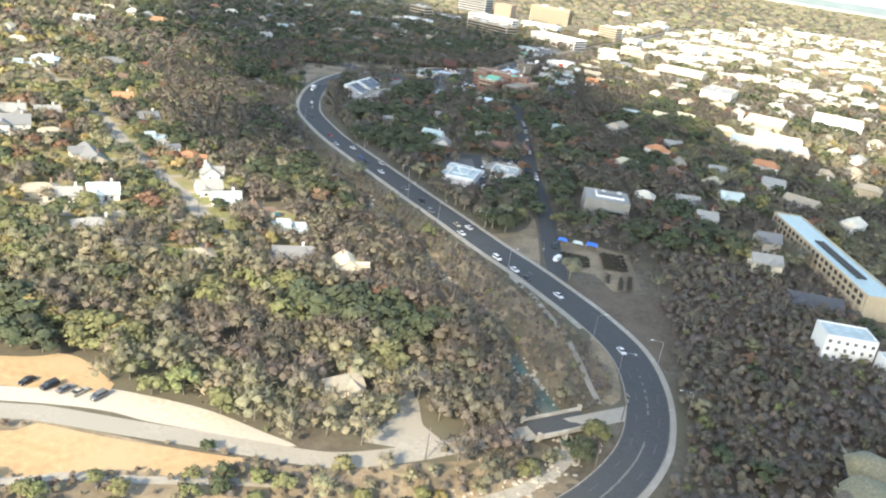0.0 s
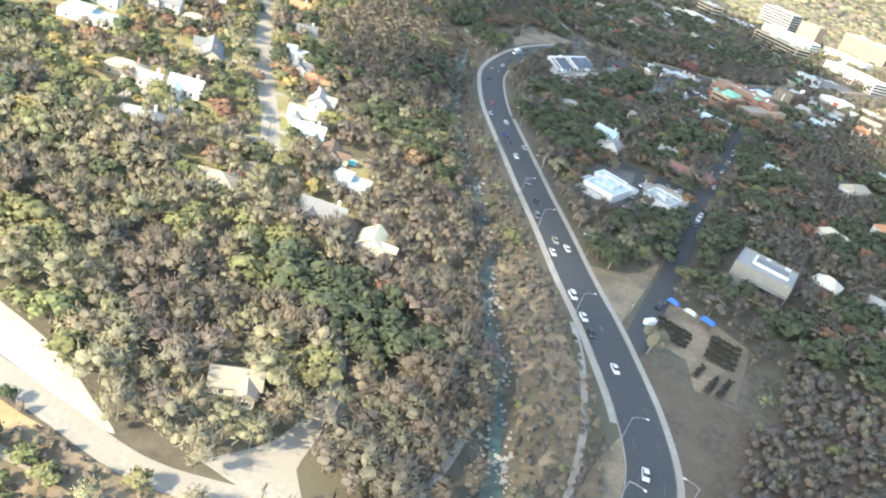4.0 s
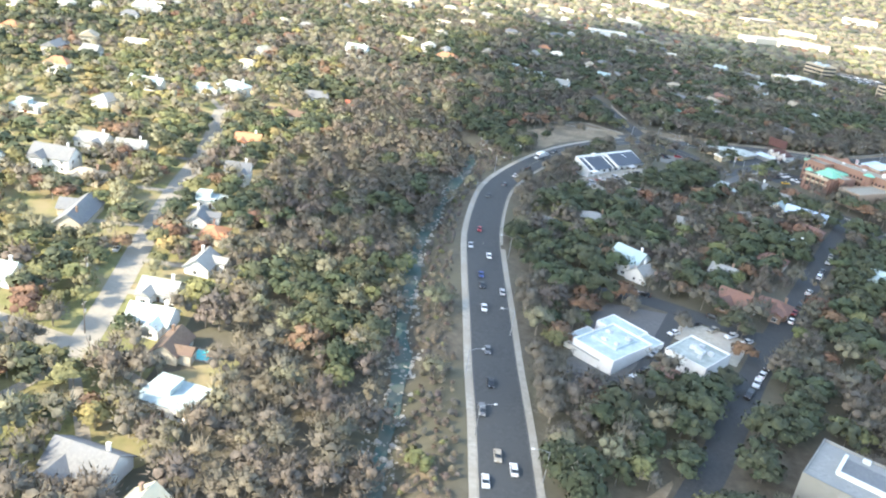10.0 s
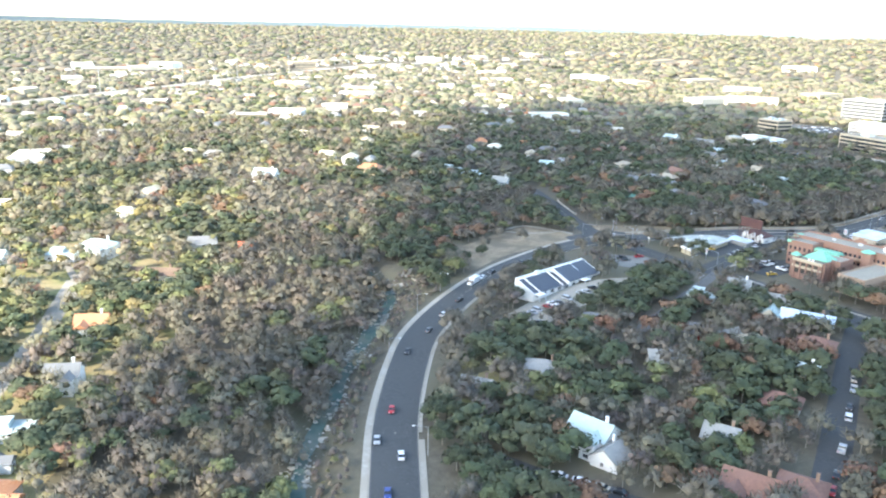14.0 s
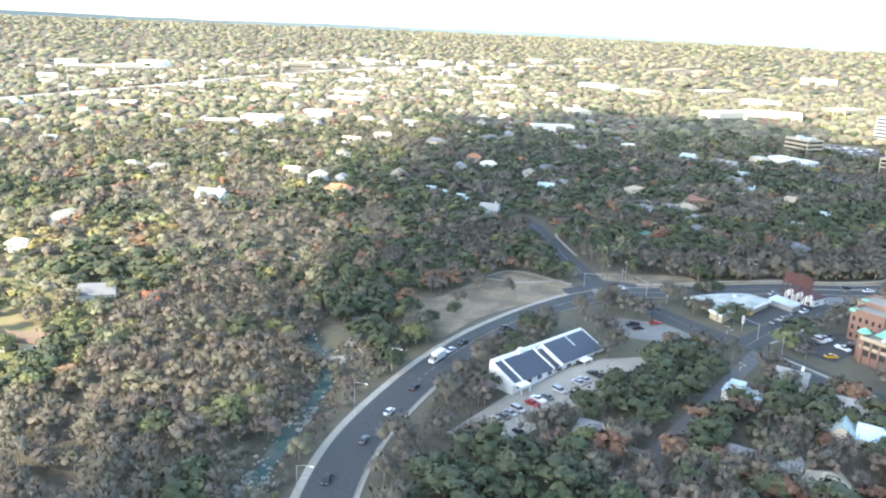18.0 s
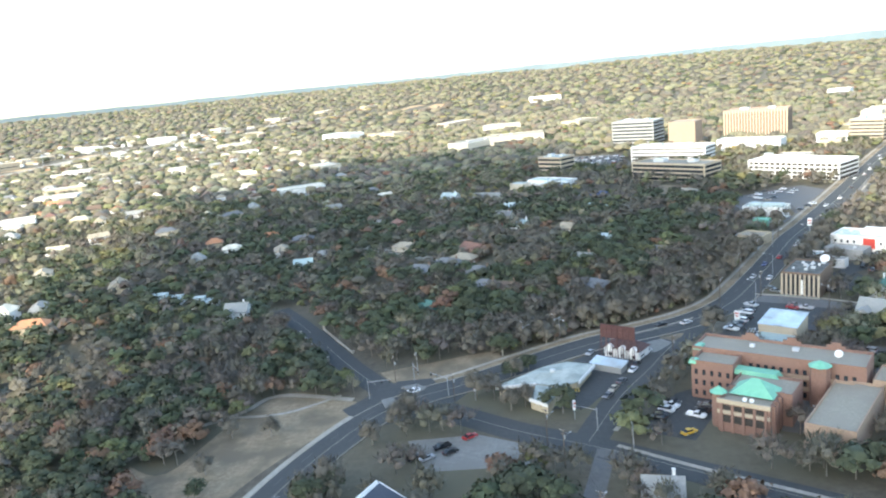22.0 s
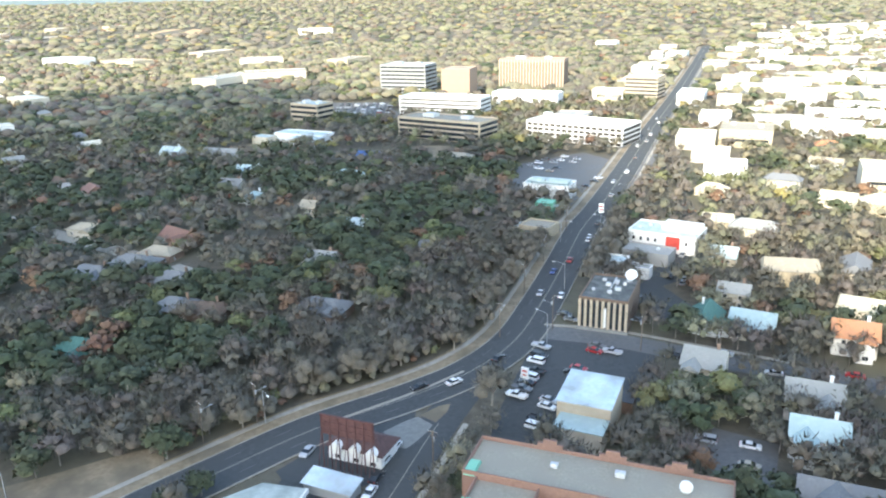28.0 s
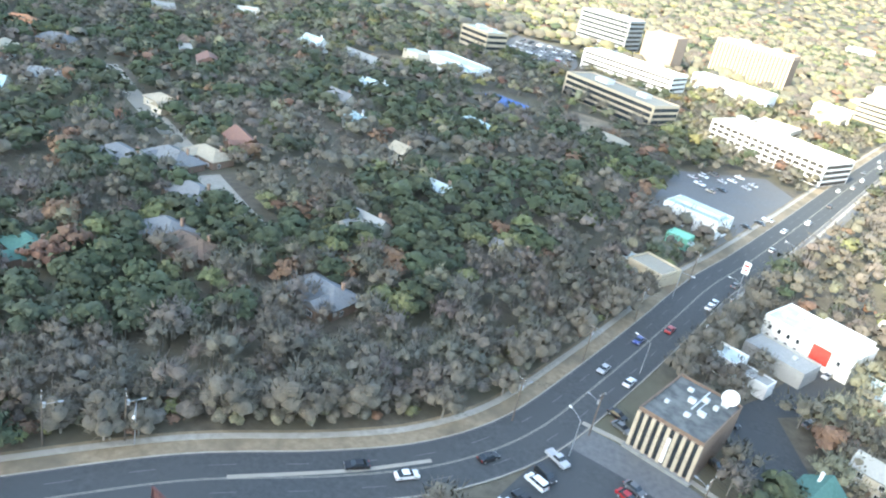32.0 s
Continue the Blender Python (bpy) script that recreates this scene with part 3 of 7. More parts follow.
MEADOWS = [
    ("lot", [(-119, 668), (-106, 690), (-88, 692), (-74, 688), (-80, 672), (-90, 660), (-106, 654)], ASPHALT, "wide asphalt junction"),
    ("meadow", [(-176, 632), (-160, 628), (-156, 660), (-146, 684), (-116, 674), (-112, 664), (-124, 640), (-131, 618), (-133, 592), (-148, 600)], DRYGRASS, "dry tan grass clearing in the park"),
    ("meadow", [(-116, 699), (-98, 706), (-76, 714), (-73, 700), (-92, 688), (-106, 688)], DRYGRASS, "dry grass strip beside the junction"),
    ("meadow", [(13, 336), (30, 346), (36, 362), (37, 312), (34, 305), (21, 324)], DRYGRASS, "dry bare field by the side street"),
    ("meadow", [(46, 298), (62, 292), (84, 290), (84, 262), (78, 236), (76, 240), (68, 262), (56, 280)], BROWNSOIL, "brown grass slope below the nursery"),
    ("meadow", [(-14, 319), (-7, 325), (35, 273), (46, 250), (46, 222), (36, 222), (28, 244), (16, 267), (0, 292)], DRYGRASS, "brown grass bank between creek and road"),
    ("meadow", [(54, 258), (60, 236), (59, 216), (53, 214), (51, 236)], DRYGRASS, "grass verge"),
    ("clearing", [(-190, 165), (-118, 177), (-102, 184), (-89, 178), (-84, 171), (-108, 165), (-190, 156)], TANSOIL, "bare tan soil clearing"),
    ("clearing", [(-180, 130), (-130, 140), (-96, 149), (-93, 153), (-74, 153), (-47, 155), (-42, 156), (-48, 146), (-57, 144), (-68, 143), (-85, 135), (-180, 105)], TANSOIL, "bare orange-tan soil field"),
    ("dirt_lot", [(-180, 150), (-107, 165), (-87, 171.5), (-74, 172.5), (-57, 171.5), (-42, 167.5), (-32, 164.5), (-40, 162.6), (-54, 162.5), (-69, 162), (-95, 161), (-180, 142)], GRAVEL, "pale dusty parking strip"),
    ("island", [(-15, 722), (-10.5, 726), (-7.5, 727), (-8.5, 723), (-11.3, 718.5)], DRYGRASS, "grass traffic island"),
    ("lot", [(-94, 536), (-88, 580), (-74, 604), (-64, 612), (-55, 602), (-70, 566), (-76, 536)], PALEASPH, "faded parking lot"),
    ("lot", [(-46, 702), (-38, 711), (-26, 720), (-16, 724.5), (-17, 706), (-23, 696), (-40, 692)], ASPHALT, "asphalt forecourt round the restaurant"),
    ("forecourt", [(-23.5, 715.5), (-15.5, 721.5), (-12, 717.5), (-18, 708), (-20.5, 709)], PAVED, "pale concrete forecourt"),
    ("plaza", [(-16, 172), (1, 174), (4.5, 180), (-1, 185), (-4, 198), (-9, 200), (-9.5, 188), (-12, 181)], PALEASPH, "pale flared road mouth in the park"),
    ("lot", [(-89, 645), (-68, 648), (-56, 643), (-50, 630), (-78, 627)], PAVED, "small faded parking lot"),
    ("lot", [(-24, 650), (-12, 674), (-1, 682), (2, 676), (-2, 660), (-8, 644)], ASPHALT, "asphalt parking lot with planted edges"),
    ("lot", [(-44, 700), (-26, 692), (-38, 664), (-54, 664), (-50, 674)], ASPHALT, "asphalt forecourt"),
    ("lot", [(-2, 700), (4.5, 724), (13, 748), (18, 762), (38, 760), (50, 752), (46, 738), (38, 722), (31, 722), (24, 728), (17, 718), (12, 702)], ASPHALT, "asphalt parking lot"),
    ("lot", [(-17, 424), (-17, 438), (3, 445), (7, 422), (13, 397), (6, 384), (-4, 382), (-12, 400)], OLDASPH, "clinic parking lot"),
    ("lot", [(6, 445), (30, 445), (31, 426), (10, 430)], GRAVEL, "pale concrete parking lot"),
    ("lot", [(44, 310), (45, 338), (62, 337), (77, 330), (78, 296), (66, 292), (60, 306)], DRYGRASS, "sandy nursery yard"),
    ("lot", [(50, 790), (58, 772), (72, 776), (66, 800), (84, 812), (92, 832), (80, 836), (62, 806)], ASPHALT, "asphalt parking lot behind offices"),
    ("lot", [(20, 672), (30, 690), (34, 688), (28, 664), (20, 648), (14, 650)], OLDASPH, "narrow service yard"),
    ("lot", [(46, 700), (52, 712), (64, 704), (54, 684), (46, 688)], OLDASPH, "cracked parking lot"),
    ("lot", [(28, 930), (40, 1000), (84, 1030), (98, 1000), (70, 935), (54, 905)], OLDASPH, "busy parking lot"),
        ("meadow", [(-40, 1040), (-20, 1066), (14, 1054), (0, 1026)], DRYGRASS, "bare tan lawn"),
    ("meadow", [(-170, 1075), (-120, 1110), (-100, 1085), (-140, 1060)], DRYGRASS, "school playing lawn"),
]
MEADOWS += [
    ("lot", [(-101, 1300), (-48, 1290), (-30, 1180), (-96, 1198)], OLDASPH, "large car park full of cars"),
    ("meadow", [(-761, 2622), (-717, 2757), (-612, 2756), (-591, 2565), (-700, 2495)], TANSOIL, "far yellow-tan mown field"),
    ("clearing", [(-1190, 1500), (-1130, 1760), (-1180, 2100), (-1230, 2080), (-1240, 1700)], TANSOIL, "bare tan ground beside the highway"),
]
for nm, poly, mt, lb in MEADOWS:
    patch(nm, poly, 0.13 if nm in ("forecourt", "island") else 0.07 if mt in (DRYGRASS, TANSOIL, GRAVEL) else 0.09, mt, lb, nm, 30.0 if poly[0][1] > 1400 else 9.0, nm != "lot")

# ---- buildings ----
FOOT = []  # footprints that trees keep clear of: x, y, half length, half depth, angle, clear margin


def claim(x, y, L, W, ang, margin=3.0):
    FOOT.append((x, y, L / 2, W / 2, radians(ang), margin))


def window(parent, x, y, z, w, h, face, framed=True):
    """A window on a wall; face: 0 looks to -y, 1 to +x, 2 to +y, 3 to -x of the building."""
    rz = (0, math.pi / 2, math.pi, -math.pi / 2)[face]
    m = Matrix.Translation((x, y, z)) @ Matrix.Rotation(rz, 4, "Z")
    key = (round(w, 2), round(h, 2), framed)
    if key not in WIN:
        fr, pa = Shape(), Shape()
        t = 0.09
        for a, b, c, d in ((0, h / 2, w + 0.16, t), (0, -h / 2, w + 0.2, t), (-w / 2, 0, t, h), (w / 2, 0, t, h), (0, 0, 0.05, h)):
            fr.box(a, -0.04, b, c, 0.12, d)
        pa.box(0, 0.0, 0, w, 0.06, h)
        WIN[key] = (fr.mesh("window", TRIM), pa.mesh("pane", GLASS))
    fm, pm = WIN[key]
    if framed:
        wo = part("window", fm, None, parent, at=m)
        part("pane", pm, None, wo)
    else:
        part("window", pm, None, parent, at=m)


WIN = {}
HOMES = []
RNG = random.Random(11)


def house(x, y, L, W, ang, h, roof, wall, kind):
    z = min(lz(x + dx, y + dy) for dx in (-6, 6) for dy in (-6, 6))
    wh = 3.2 if h <= 5 else 5.6
    words = {"flat": "flat", "hip": "hipped", "gable": "gabled"}[kind]
    t = thing("house", x, y, z, ang, f"{wall} {'two' if wh > 5 else 'single'}-storey house with {words} {roof} roof among trees", "house")
    claim(x, y, L, W, ang, 1.0 if x < -60 and y < 640 else -0.4)
    HOMES.append((x, y, L, W, ang))
    s = Shape()
    hl, hw, base = L / 2, W / 2, -1.0
    rise = 0.0 if kind == "flat" else W * (0.36 if kind == "gable" else 0.27)
    if kind == "gable":
        prof = [(-hw, base), (hw, base), (hw, wh), (0, wh + rise), (-hw, wh)]
        vs = [(-hl, p, q) for p, q in prof] + [(hl, p, q) for p, q in prof]
        s.add(vs, [(4, 3, 2, 1, 0), (5, 6, 7, 8, 9), (0, 1, 6, 5), (1, 2, 7, 6), (3, 4, 9, 8), (2, 3, 8, 7), (4, 0, 5, 9)])
    else:
        s.box(0, 0, (wh + base) / 2, L, W, wh - base)
    wing = L > 9.5 and kind != "flat"
    if wing:
        q = hl * RNG.choice((-0.45, 0.45))
        s.box(q, -hw - 1.6, (wh + base) / 2, L * 0.36, 3.4, wh - base)
    part("wall", s, WALLS[wall], t)
    r = Shape()
    o, th = 0.55, 0.22
    if kind == "gable":
        k = rise / hw
        for sg in (-1, 1):
            e = (sg * (hw + o), wh - o * k)
            pr = [(0, wh + rise), e, (e[0], e[1] + th), (0, wh + rise + th)]
            vs = [(-hl - o, *p) for p in pr] + [(hl + o, *p) for p in pr]
            fs = [(0, 1, 2, 3), (7, 6, 5, 4), (0, 4, 5, 1), (1, 5, 6, 2), (2, 6, 7, 3), (3, 7, 4, 0)]
            r.add(vs, fs if sg > 0 else [tuple(reversed(f)) for f in fs])
    elif kind == "hip":
        a, b, c = hl + o, hw + o, max(hl - hw, 0.6)
        vs = [(-a, -b, wh), (a, -b, wh), (a, b, wh), (-a, b, wh), (-a, -b, wh + th), (a, -b, wh + th), (a, b, wh + th), (-a, b, wh + th), (-c, 0, wh + rise + th), (c, 0, wh + rise + th)]
        r.add(vs, [(3, 2, 1, 0), (0, 1, 5, 4), (1, 2, 6, 5), (2, 3, 7, 6), (3, 0, 4, 7), (4, 5, 9, 8), (5, 6, 9), (6, 7, 8, 9), (7, 4, 8)])
    else:
        r.box(0, 0, wh + 0.12, L + 0.5, W + 0.5, 0.24)
        r.box(-L * 0.18, W * 0.1, wh + 1.1, L * 0.4, W * 0.5, 1.8)
        r.box(-L * 0.18, W * 0.1, wh + 2.1, L * 0.43, W * 0.55, 0.2)
    if wing:
        yw, wq = -hw - 3.3 - o, L * 0.18 + o
        top = wh + (wq * 0.62 if kind == "gable" else wq * 0.5)
        vs = [(q - wq, yw, wh), (q + wq, yw, wh), (q, yw, top), (q - wq, 0, wh), (q + wq, 0, wh), (q, 0, top)]
        r.add([(a, b, c + 0.12) for a, b, c in vs], [(0, 1, 2), (1, 4, 5, 2), (3, 0, 2, 5), (5, 4, 3), (1, 0, 3, 4)])
    part("roof", r, ROOFS[roof], t)
    if kind != "flat":
        ch = Shape().box(hl * 0.55, hw * 0.3, wh + rise * 0.7 + 0.9, 0.8, 0.6, 2.4)
        ch.box(hl * 0.55, hw * 0.3, wh + rise * 0.7 + 2.16, 0.95, 0.75, 0.14)
        part("chimney", ch, WALLS["white" if wall == "white" else "brick"], t)
    n = 3 if L > 12 else 2
    for lv in range(2 if wh > 5 else 1):
        zc = 1.6 + lv * 2.6
        for i in range(n):
            xx = -hl + L * (i + 0.5) / n
            if not (wing and abs(xx - q) < L * 0.2):
                window(t, xx, -hw - 0.03, zc, 1.1, 1.3, 0)
        window(t, hl + 0.03, -hw * 0.4, zc, 1.0, 1.3, 1)
        window(t, -hl - 0.03, hw * 0.1, zc, 1.0, 1.3, 3)
    if wing:
        window(t, q, -hw - 3.33, 1.6, 1.6, 1.3, 0)
    d = Shape().box(hl * 0.12, -hw - 0.04, 1.05, 0.95, 0.1, 2.1)
    part("door", d, WALLS["red" if RNG.random() < 0.2 else "brown"], t)
    return t


def flat_block(t, cx, cy, L, W, h, wall, roof, parapet=0.7, base=-1.5):
    """Walls, a roof sheet and a parapet for a flat-roofed block, about the thing's own centre."""
    part("wall", Shape().box(cx, cy, (h + base) / 2, L, W, h - base), WALLS[wall], t)
    part("roof", Shape().box(cx, cy, h + 0.06, L - 0.5, W - 0.5, 0.12), ROOFS[roof], t)
    if parapet:
        p = Shape()
        for sx, sy, ex, ey in ((0, -W / 2 + 0.14, L, 0.28), (0, W / 2 - 0.14, L, 0.28), (-L / 2 + 0.14, 0, 0.28, W - 0.56), (L / 2 - 0.14, 0, 0.28, W - 0.56)):
            p.box(cx + sx, cy + sy, h + parapet / 2, ex, ey, parapet)
        part("parapet", p, WALLS[wall], t)


def roof_units(t, cx, cy, z, spots):
    for x, y, sx, sy, sz in spots:
        u = Shape().box(cx + x, cy + y, z + sz / 2 + 0.15, sx, sy, sz).box(cx + x, cy + y, z + 0.08, sx * 0.8, sy * 0.8, 0.16)
        u.tube((cx + x, cy + y, z + sz + 0.15), (cx + x, cy + y, z + sz + 0.3), min(sx, sy) * 0.35, min(sx, sy) * 0.35, 8)
        part("roof_unit", u, HVAC, t)


def block(name, x, y, L, W, ang, h, wall, roof, label, cat="building", margin=4.0, parapet=0.7):
    z = min(lz(x + dx, y + dy) for dx in (-L / 3, L / 3) for dy in (-W / 3, W / 3))
    t = thing(name, x, y, z, ang, label, cat)
    claim(x, y, L, W, ang, margin)
    flat_block(t, 0, 0, L, W, h, wall, roof, parapet)
    return t


# concrete box building by the nursery
t = block("office_building", 71.4, 381, 22.3, 19, -3, 9.2, "concrete", "pale", "windowless grey concrete office block with a sunken roof light", margin=5)
part("roof_well", Shape().box(1.6, 1.6, 9.36, 13, 8, 0.3), ROOFS["grey"], t, "dark sunken roof surface")
part("well_kerb", Shape().box(1.6, -2.7, 9.7, 14, 0.8, 1.1), TRIM, t, "white raised kerb")
part("well_kerb", Shape().box(-5.2, 1.9, 9.7, 0.8, 8.4, 1.1), TRIM, t, "white raised kerb")
# flat dark panel on the wall, painting the entrance's shade
part("entrance_recess", Shape().box(3.4, -9.48, 3.3, 14.5, 0.24, 3.8), SHADEBROWN, t)
part("canopy", Shape().box(3.4, -10.6, 5.3, 15, 2.4, 0.35), WALLS["concrete"], t)
part("terrace_wall", Shape().box(2, -15, 0.2, 26, 0.4, 1.8), WALLS["tan"], t)
part("terrace", Shape().box(3, -12.4, 0.0, 18, 4.6, 0.5), WALLS["brick"], t)
roof_units(t, 0, 0, 9.3, [(7, 7.4, 2.4, 1.4, 0.9), (-1, 7.6, 1.8, 1.2, 0.8)])

# white clinic and its neighbour
t = block("clinic", -1.5, 407, 15, 20, -12, 4.6, "white", "white", "low white clinic with stepped flat roofs", margin=4)
flat_block(t, -5.2, 12.0, 13.5, 9, 4.2, "white", "white", 0.4)
flat_block(t, 4.6, 13.4, 6.5, 6, 3.8, "white", "white", 0.3)
flat_block(t, -9.6, -2.5, 4.6, 11, 3.4, "white", "white", 0.3)
part("raised_roof", Shape().box(-1.0, 2.0, 5.0, 9.0, 11.0, 0.7), ROOFS["white"], t)
roof_units(t, 0, 0, 5.2, [(-4, 3, 1.8, 1.4, 1.0), (2, 5, 1.6, 1.6, 0.9), (-2, -2, 1.8, 1.2, 0.8), (2, -1, 1.2, 1.2, 0.8)])
for i in range(5):
    window(t, -6.5 + i * 3.2, -8.03, 1.8, 1.8, 1.5, 0)
part("awning", Shape().box(-3, -9.2, 3.0, 12, 2.2, 0.2), ROOFS["pale"], t)
t = block("clinic", 20.6, 419.2, 13.5, 15.5, -10, 4.4, "white", "pale_green", "low clinic with pale grey flat roof and rooftop units", margin=4)
roof_units(t, 0, 0, 4.4, [(-2, 1, 2.2, 1.6, 1.1), (0.5, 0, 2.6, 2.0, 1.3), (3, 2, 1.6, 1.4, 1.0), (-1, 4, 1.4, 1.4, 0.8), (2, -3, 1.2, 1.0, 0.8)])
part("brick_terrace", Shape().box(-2.5, -11, 0.1, 9, 6, 0.5), WALLS["terracotta"], t)
for i in range(4):
    window(t, -4.6 + i * 3.0, -7.78, 1.9, 1.6, 1.4, 0)

# long dark-roofed shop row
z = lz(-87, 584)
t = thing("shop_row", -88.0, 589.3, z, 75.5, "long white shop row with steep dark panel roof and white fins", "shop")
claim(-88.0, 589.3, 47, 11, 75.5, 2)
t.scale = (0.92, 1, 1)
HW = 5.2
prof = [(-HW, -1.5), (HW, -1.5), (HW, 6.2), (HW - 1.2, 6.2), (-HW, 2.6)]
for i, (a, b, drop) in enumerate(((-25, -4, 0.0), (-4, 1, -0.9), (1, 25, 0.5))):
    s = Shape()
    vs = [(a, p, q + (drop if q > 0 else 0)) for p, q in prof] + [(b, p, q + (drop if q > 0 else 0)) for p, q in prof]
    s.add(vs, [(4, 3, 2, 1, 0), (5, 6, 7, 8, 9), (0, 1, 6, 5), (1, 2, 7, 6), (2, 3, 8, 7), (3, 4, 9, 8), (4, 0, 5, 9)])
    part("wall", s, WALLS["white"], t)
    n = max(1, int((b - a) / 4))
    for k in range(n):
        s = Shape()
        x0, x1 = a + 0.25 + (b - a - 0.5) * k / n, a + 0.25 + (b - a - 0.5) * (k + 1) / n - 0.06
        vs = [(x0, HW - 1.4, 6.26 + drop), (x1, HW - 1.4, 6.26 + drop), (x1, -HW - 0.5, 2.5 + drop), (x0, -HW - 0.5, 2.5 + drop)]
        vs += [(p, q, r - 0.14) for p, q, r in vs]
        s.add(vs, [(3, 2, 1, 0), (0, 1, 5, 4), (1, 2, 6, 5), (2, 3, 7, 6), (3, 0, 4, 7), (4, 5, 6, 7)])
        part("roof_panel", s, ROOFS["panel"], t)
for x in (-25, -20.5, -4, 1, 14, 25):
    s = Shape().add([(x - 0.22, HW - 1.2, 6.9), (x + 0.22, HW - 1.2, 6.9), (x + 0.22, -HW - 0.6, 2.9), (x - 0.22, -HW - 0.6, 2.9), (x - 0.22, HW - 1.2, 6.1), (x + 0.22, HW - 1.2, 6.1), (x + 0.22, -HW - 0.6, 2.0), (x - 0.22, -HW - 0.6, 2.0)],
                    [(3, 2, 1, 0), (4, 5, 6, 7), (0, 1, 5, 4), (1, 2, 6, 5), (2, 3, 7, 6), (3, 0, 4, 7)])
    part("fin_wall", s, TRIM, t)
part("parapet", Shape().box(0, HW - 0.5, 6.6, 50, 0.5, 1.2), TRIM, t)
for x in (-22, 12):
    part("porch", Shape().box(x, -HW - 1.6, 2.4, 5, 3.2, 0.4).box(x - 2.2, -HW - 3, 1.1, 0.3, 0.3, 2.6).box(x + 2.2, -HW - 3, 1.1, 0.3, 0.3, 2.6), TRIM, t)
for i in range(9):
    window(t, -22 + i * 5.4, -HW - 0.03, 1.3, 2.4, 1.5, 0)
part("chimney_block", Shape().box(-10.5, HW - 1, 7.0, 2.2, 1.2, 2.0), TRIM, t)

# white-roofed shop by the junction
z = lz(-53, 677)
t = thing("shop", -53, 678, z, 0, "low shop with broad pale hipped roof and white fascia", "shop")
claim(-51, 682, 26, 15, 40, 1)
claim(-51, 667, 8, 14, -20, 1)
ol = [(-14.3, -6.1), (-1.6, -3.0), (6.9, -5.4), (11.6, -1.3), (15.5, 12.9), (6.3, 15.4), (-1.3, 10.4)]
part("wall", Shape().prism([(x * 0.93 + 0.2, y * 0.93 + 0.3) for x, y in ol], -1.5, 3.4), WALLS["tan"], t)
s = Shape().prism(ol, 3.4, 3.8)
s.add([(x, y, 3.8) for x, y in ol] + [(-4, 1.2, 4.9), (8.5, 7.0, 4.9)], [(0, 1, 7), (1, 2, 8, 7), (2, 3, 8), (3, 4, 8), (4, 5, 8), (5, 6, 7, 8), (6, 0, 7)])
part("roof", s, ROOFS["pale_green"], t)
part("fascia", Shape().prism([(-14.2, -6.5), (-1.4, -3.5), (-1.6, -3.05), (-14.3, -6.05)], 2.9, 3.9), TRIM, t, "white painted fascia")
part("fascia", Shape().prism([(11.9, -1.6), (15.9, 12.8), (15.5, 12.95), (11.6, -1.25)], 2.9, 3.9), TRIM, t, "white painted fascia")
an = [(-2.1, -13.6), (3.9, -17.8), (6.9, -5.6), (-1.5, -3.3)]
part("annex", Shape().prism([(x * 0.94 + 0.1, y * 0.97 - 0.2) for x, y in an], -1.5, 3.0), WALLS["tan"], t)
part("annex_roof", Shape().prism(an, 3.0, 3.35), ROOFS["pale_green"], t)
part("fascia", Shape().prism([(-2.3, -14.0), (3.9, -18.3), (3.9, -17.85), (-2.1, -13.65)], 2.5, 3.5), TRIM, t, "white painted fascia")
part("awning_post", Shape().tube((4.6, -13.0, -1), (4.6, -13.0, 3.1), 0.12, 0.12, 6), TRIM, t)
roof_units(t, 0, 0, 4.7, [(3, 4, 1.6, 1.3, 0.8)])

# restaurant with the billboard frame
t = thing("restaurant", -27.4, 706.8, lz(-28, 702), -25, "small white stucco restaurant with red-brown hipped roof", "restaurant")
claim(-27.4, 706.8, 16, 10, -25, 3)
part("wall", Shape().box(0, 0, 1.0, 13, 7.6, 5.0), WALLS["white"], t)
s = Shape()
a, b = 7.2, 4.5
s.add([(-a, -b, 3.4), (a, -b, 3.4), (a, b, 3.4), (-a, b, 3.4), (-3, 0, 6.0), (3.4, 0, 6.0)], [(3, 2, 1, 0), (0, 1, 5, 4), (1, 2, 5), (2, 3, 4, 5), (3, 0, 4)])
part("roof", s, ROOFS["maroon"], t)
for xx in (-4.2, 0.4, 4.6):
    g = Shape()
    g.add([(xx - 1.3, -4.9, 2.2), (xx + 1.3, -4.9, 2.2), (xx + 1.3, -4.9, 3.9), (xx, -4.9, 4.9), (xx - 1.3, -4.9, 3.9), (xx - 1.3, -3.0, 2.2), (xx + 1.3, -3.0, 2.2), (xx + 1.3, -3.0, 3.9), (xx, -3.0, 4.9), (xx - 1.3, -3.0, 3.9)],
          [(4, 3, 2, 1, 0), (5, 6, 7, 8, 9), (0, 1, 6, 5), (1, 2, 7, 6), (2, 3, 8, 7), (3, 4, 9, 8), (4, 0, 5, 9)])
    part("dormer", g, WALLS["white"], t)
    window(t, xx, -3.85, 1.3, 1.4, 1.6, 0)
t = thing("billboard", -30, 700.4, lz(-31, 698), -23, "tall billboard seen from behind, red-brown steel frame and posts", "billboard")
for i in range(7):
    part("post", Shape().tube((-6 + i * 2, 0, -1), (-6 + i * 2, 0, 13), 0.16, 0.13, 6), RUSTSTEEL, t)
    part("brace", Shape().tube((-6 + i * 2, -2.6, -0.5), (-6 + i * 2, -0.1, 9.5), 0.11, 0.09, 5), RUSTSTEEL, t)
part("panel", Shape().box(0, 0.3, 10.6, 12.6, 0.22, 4.8), RUSTSTEEL, t, "panel back of red-brown sheet")
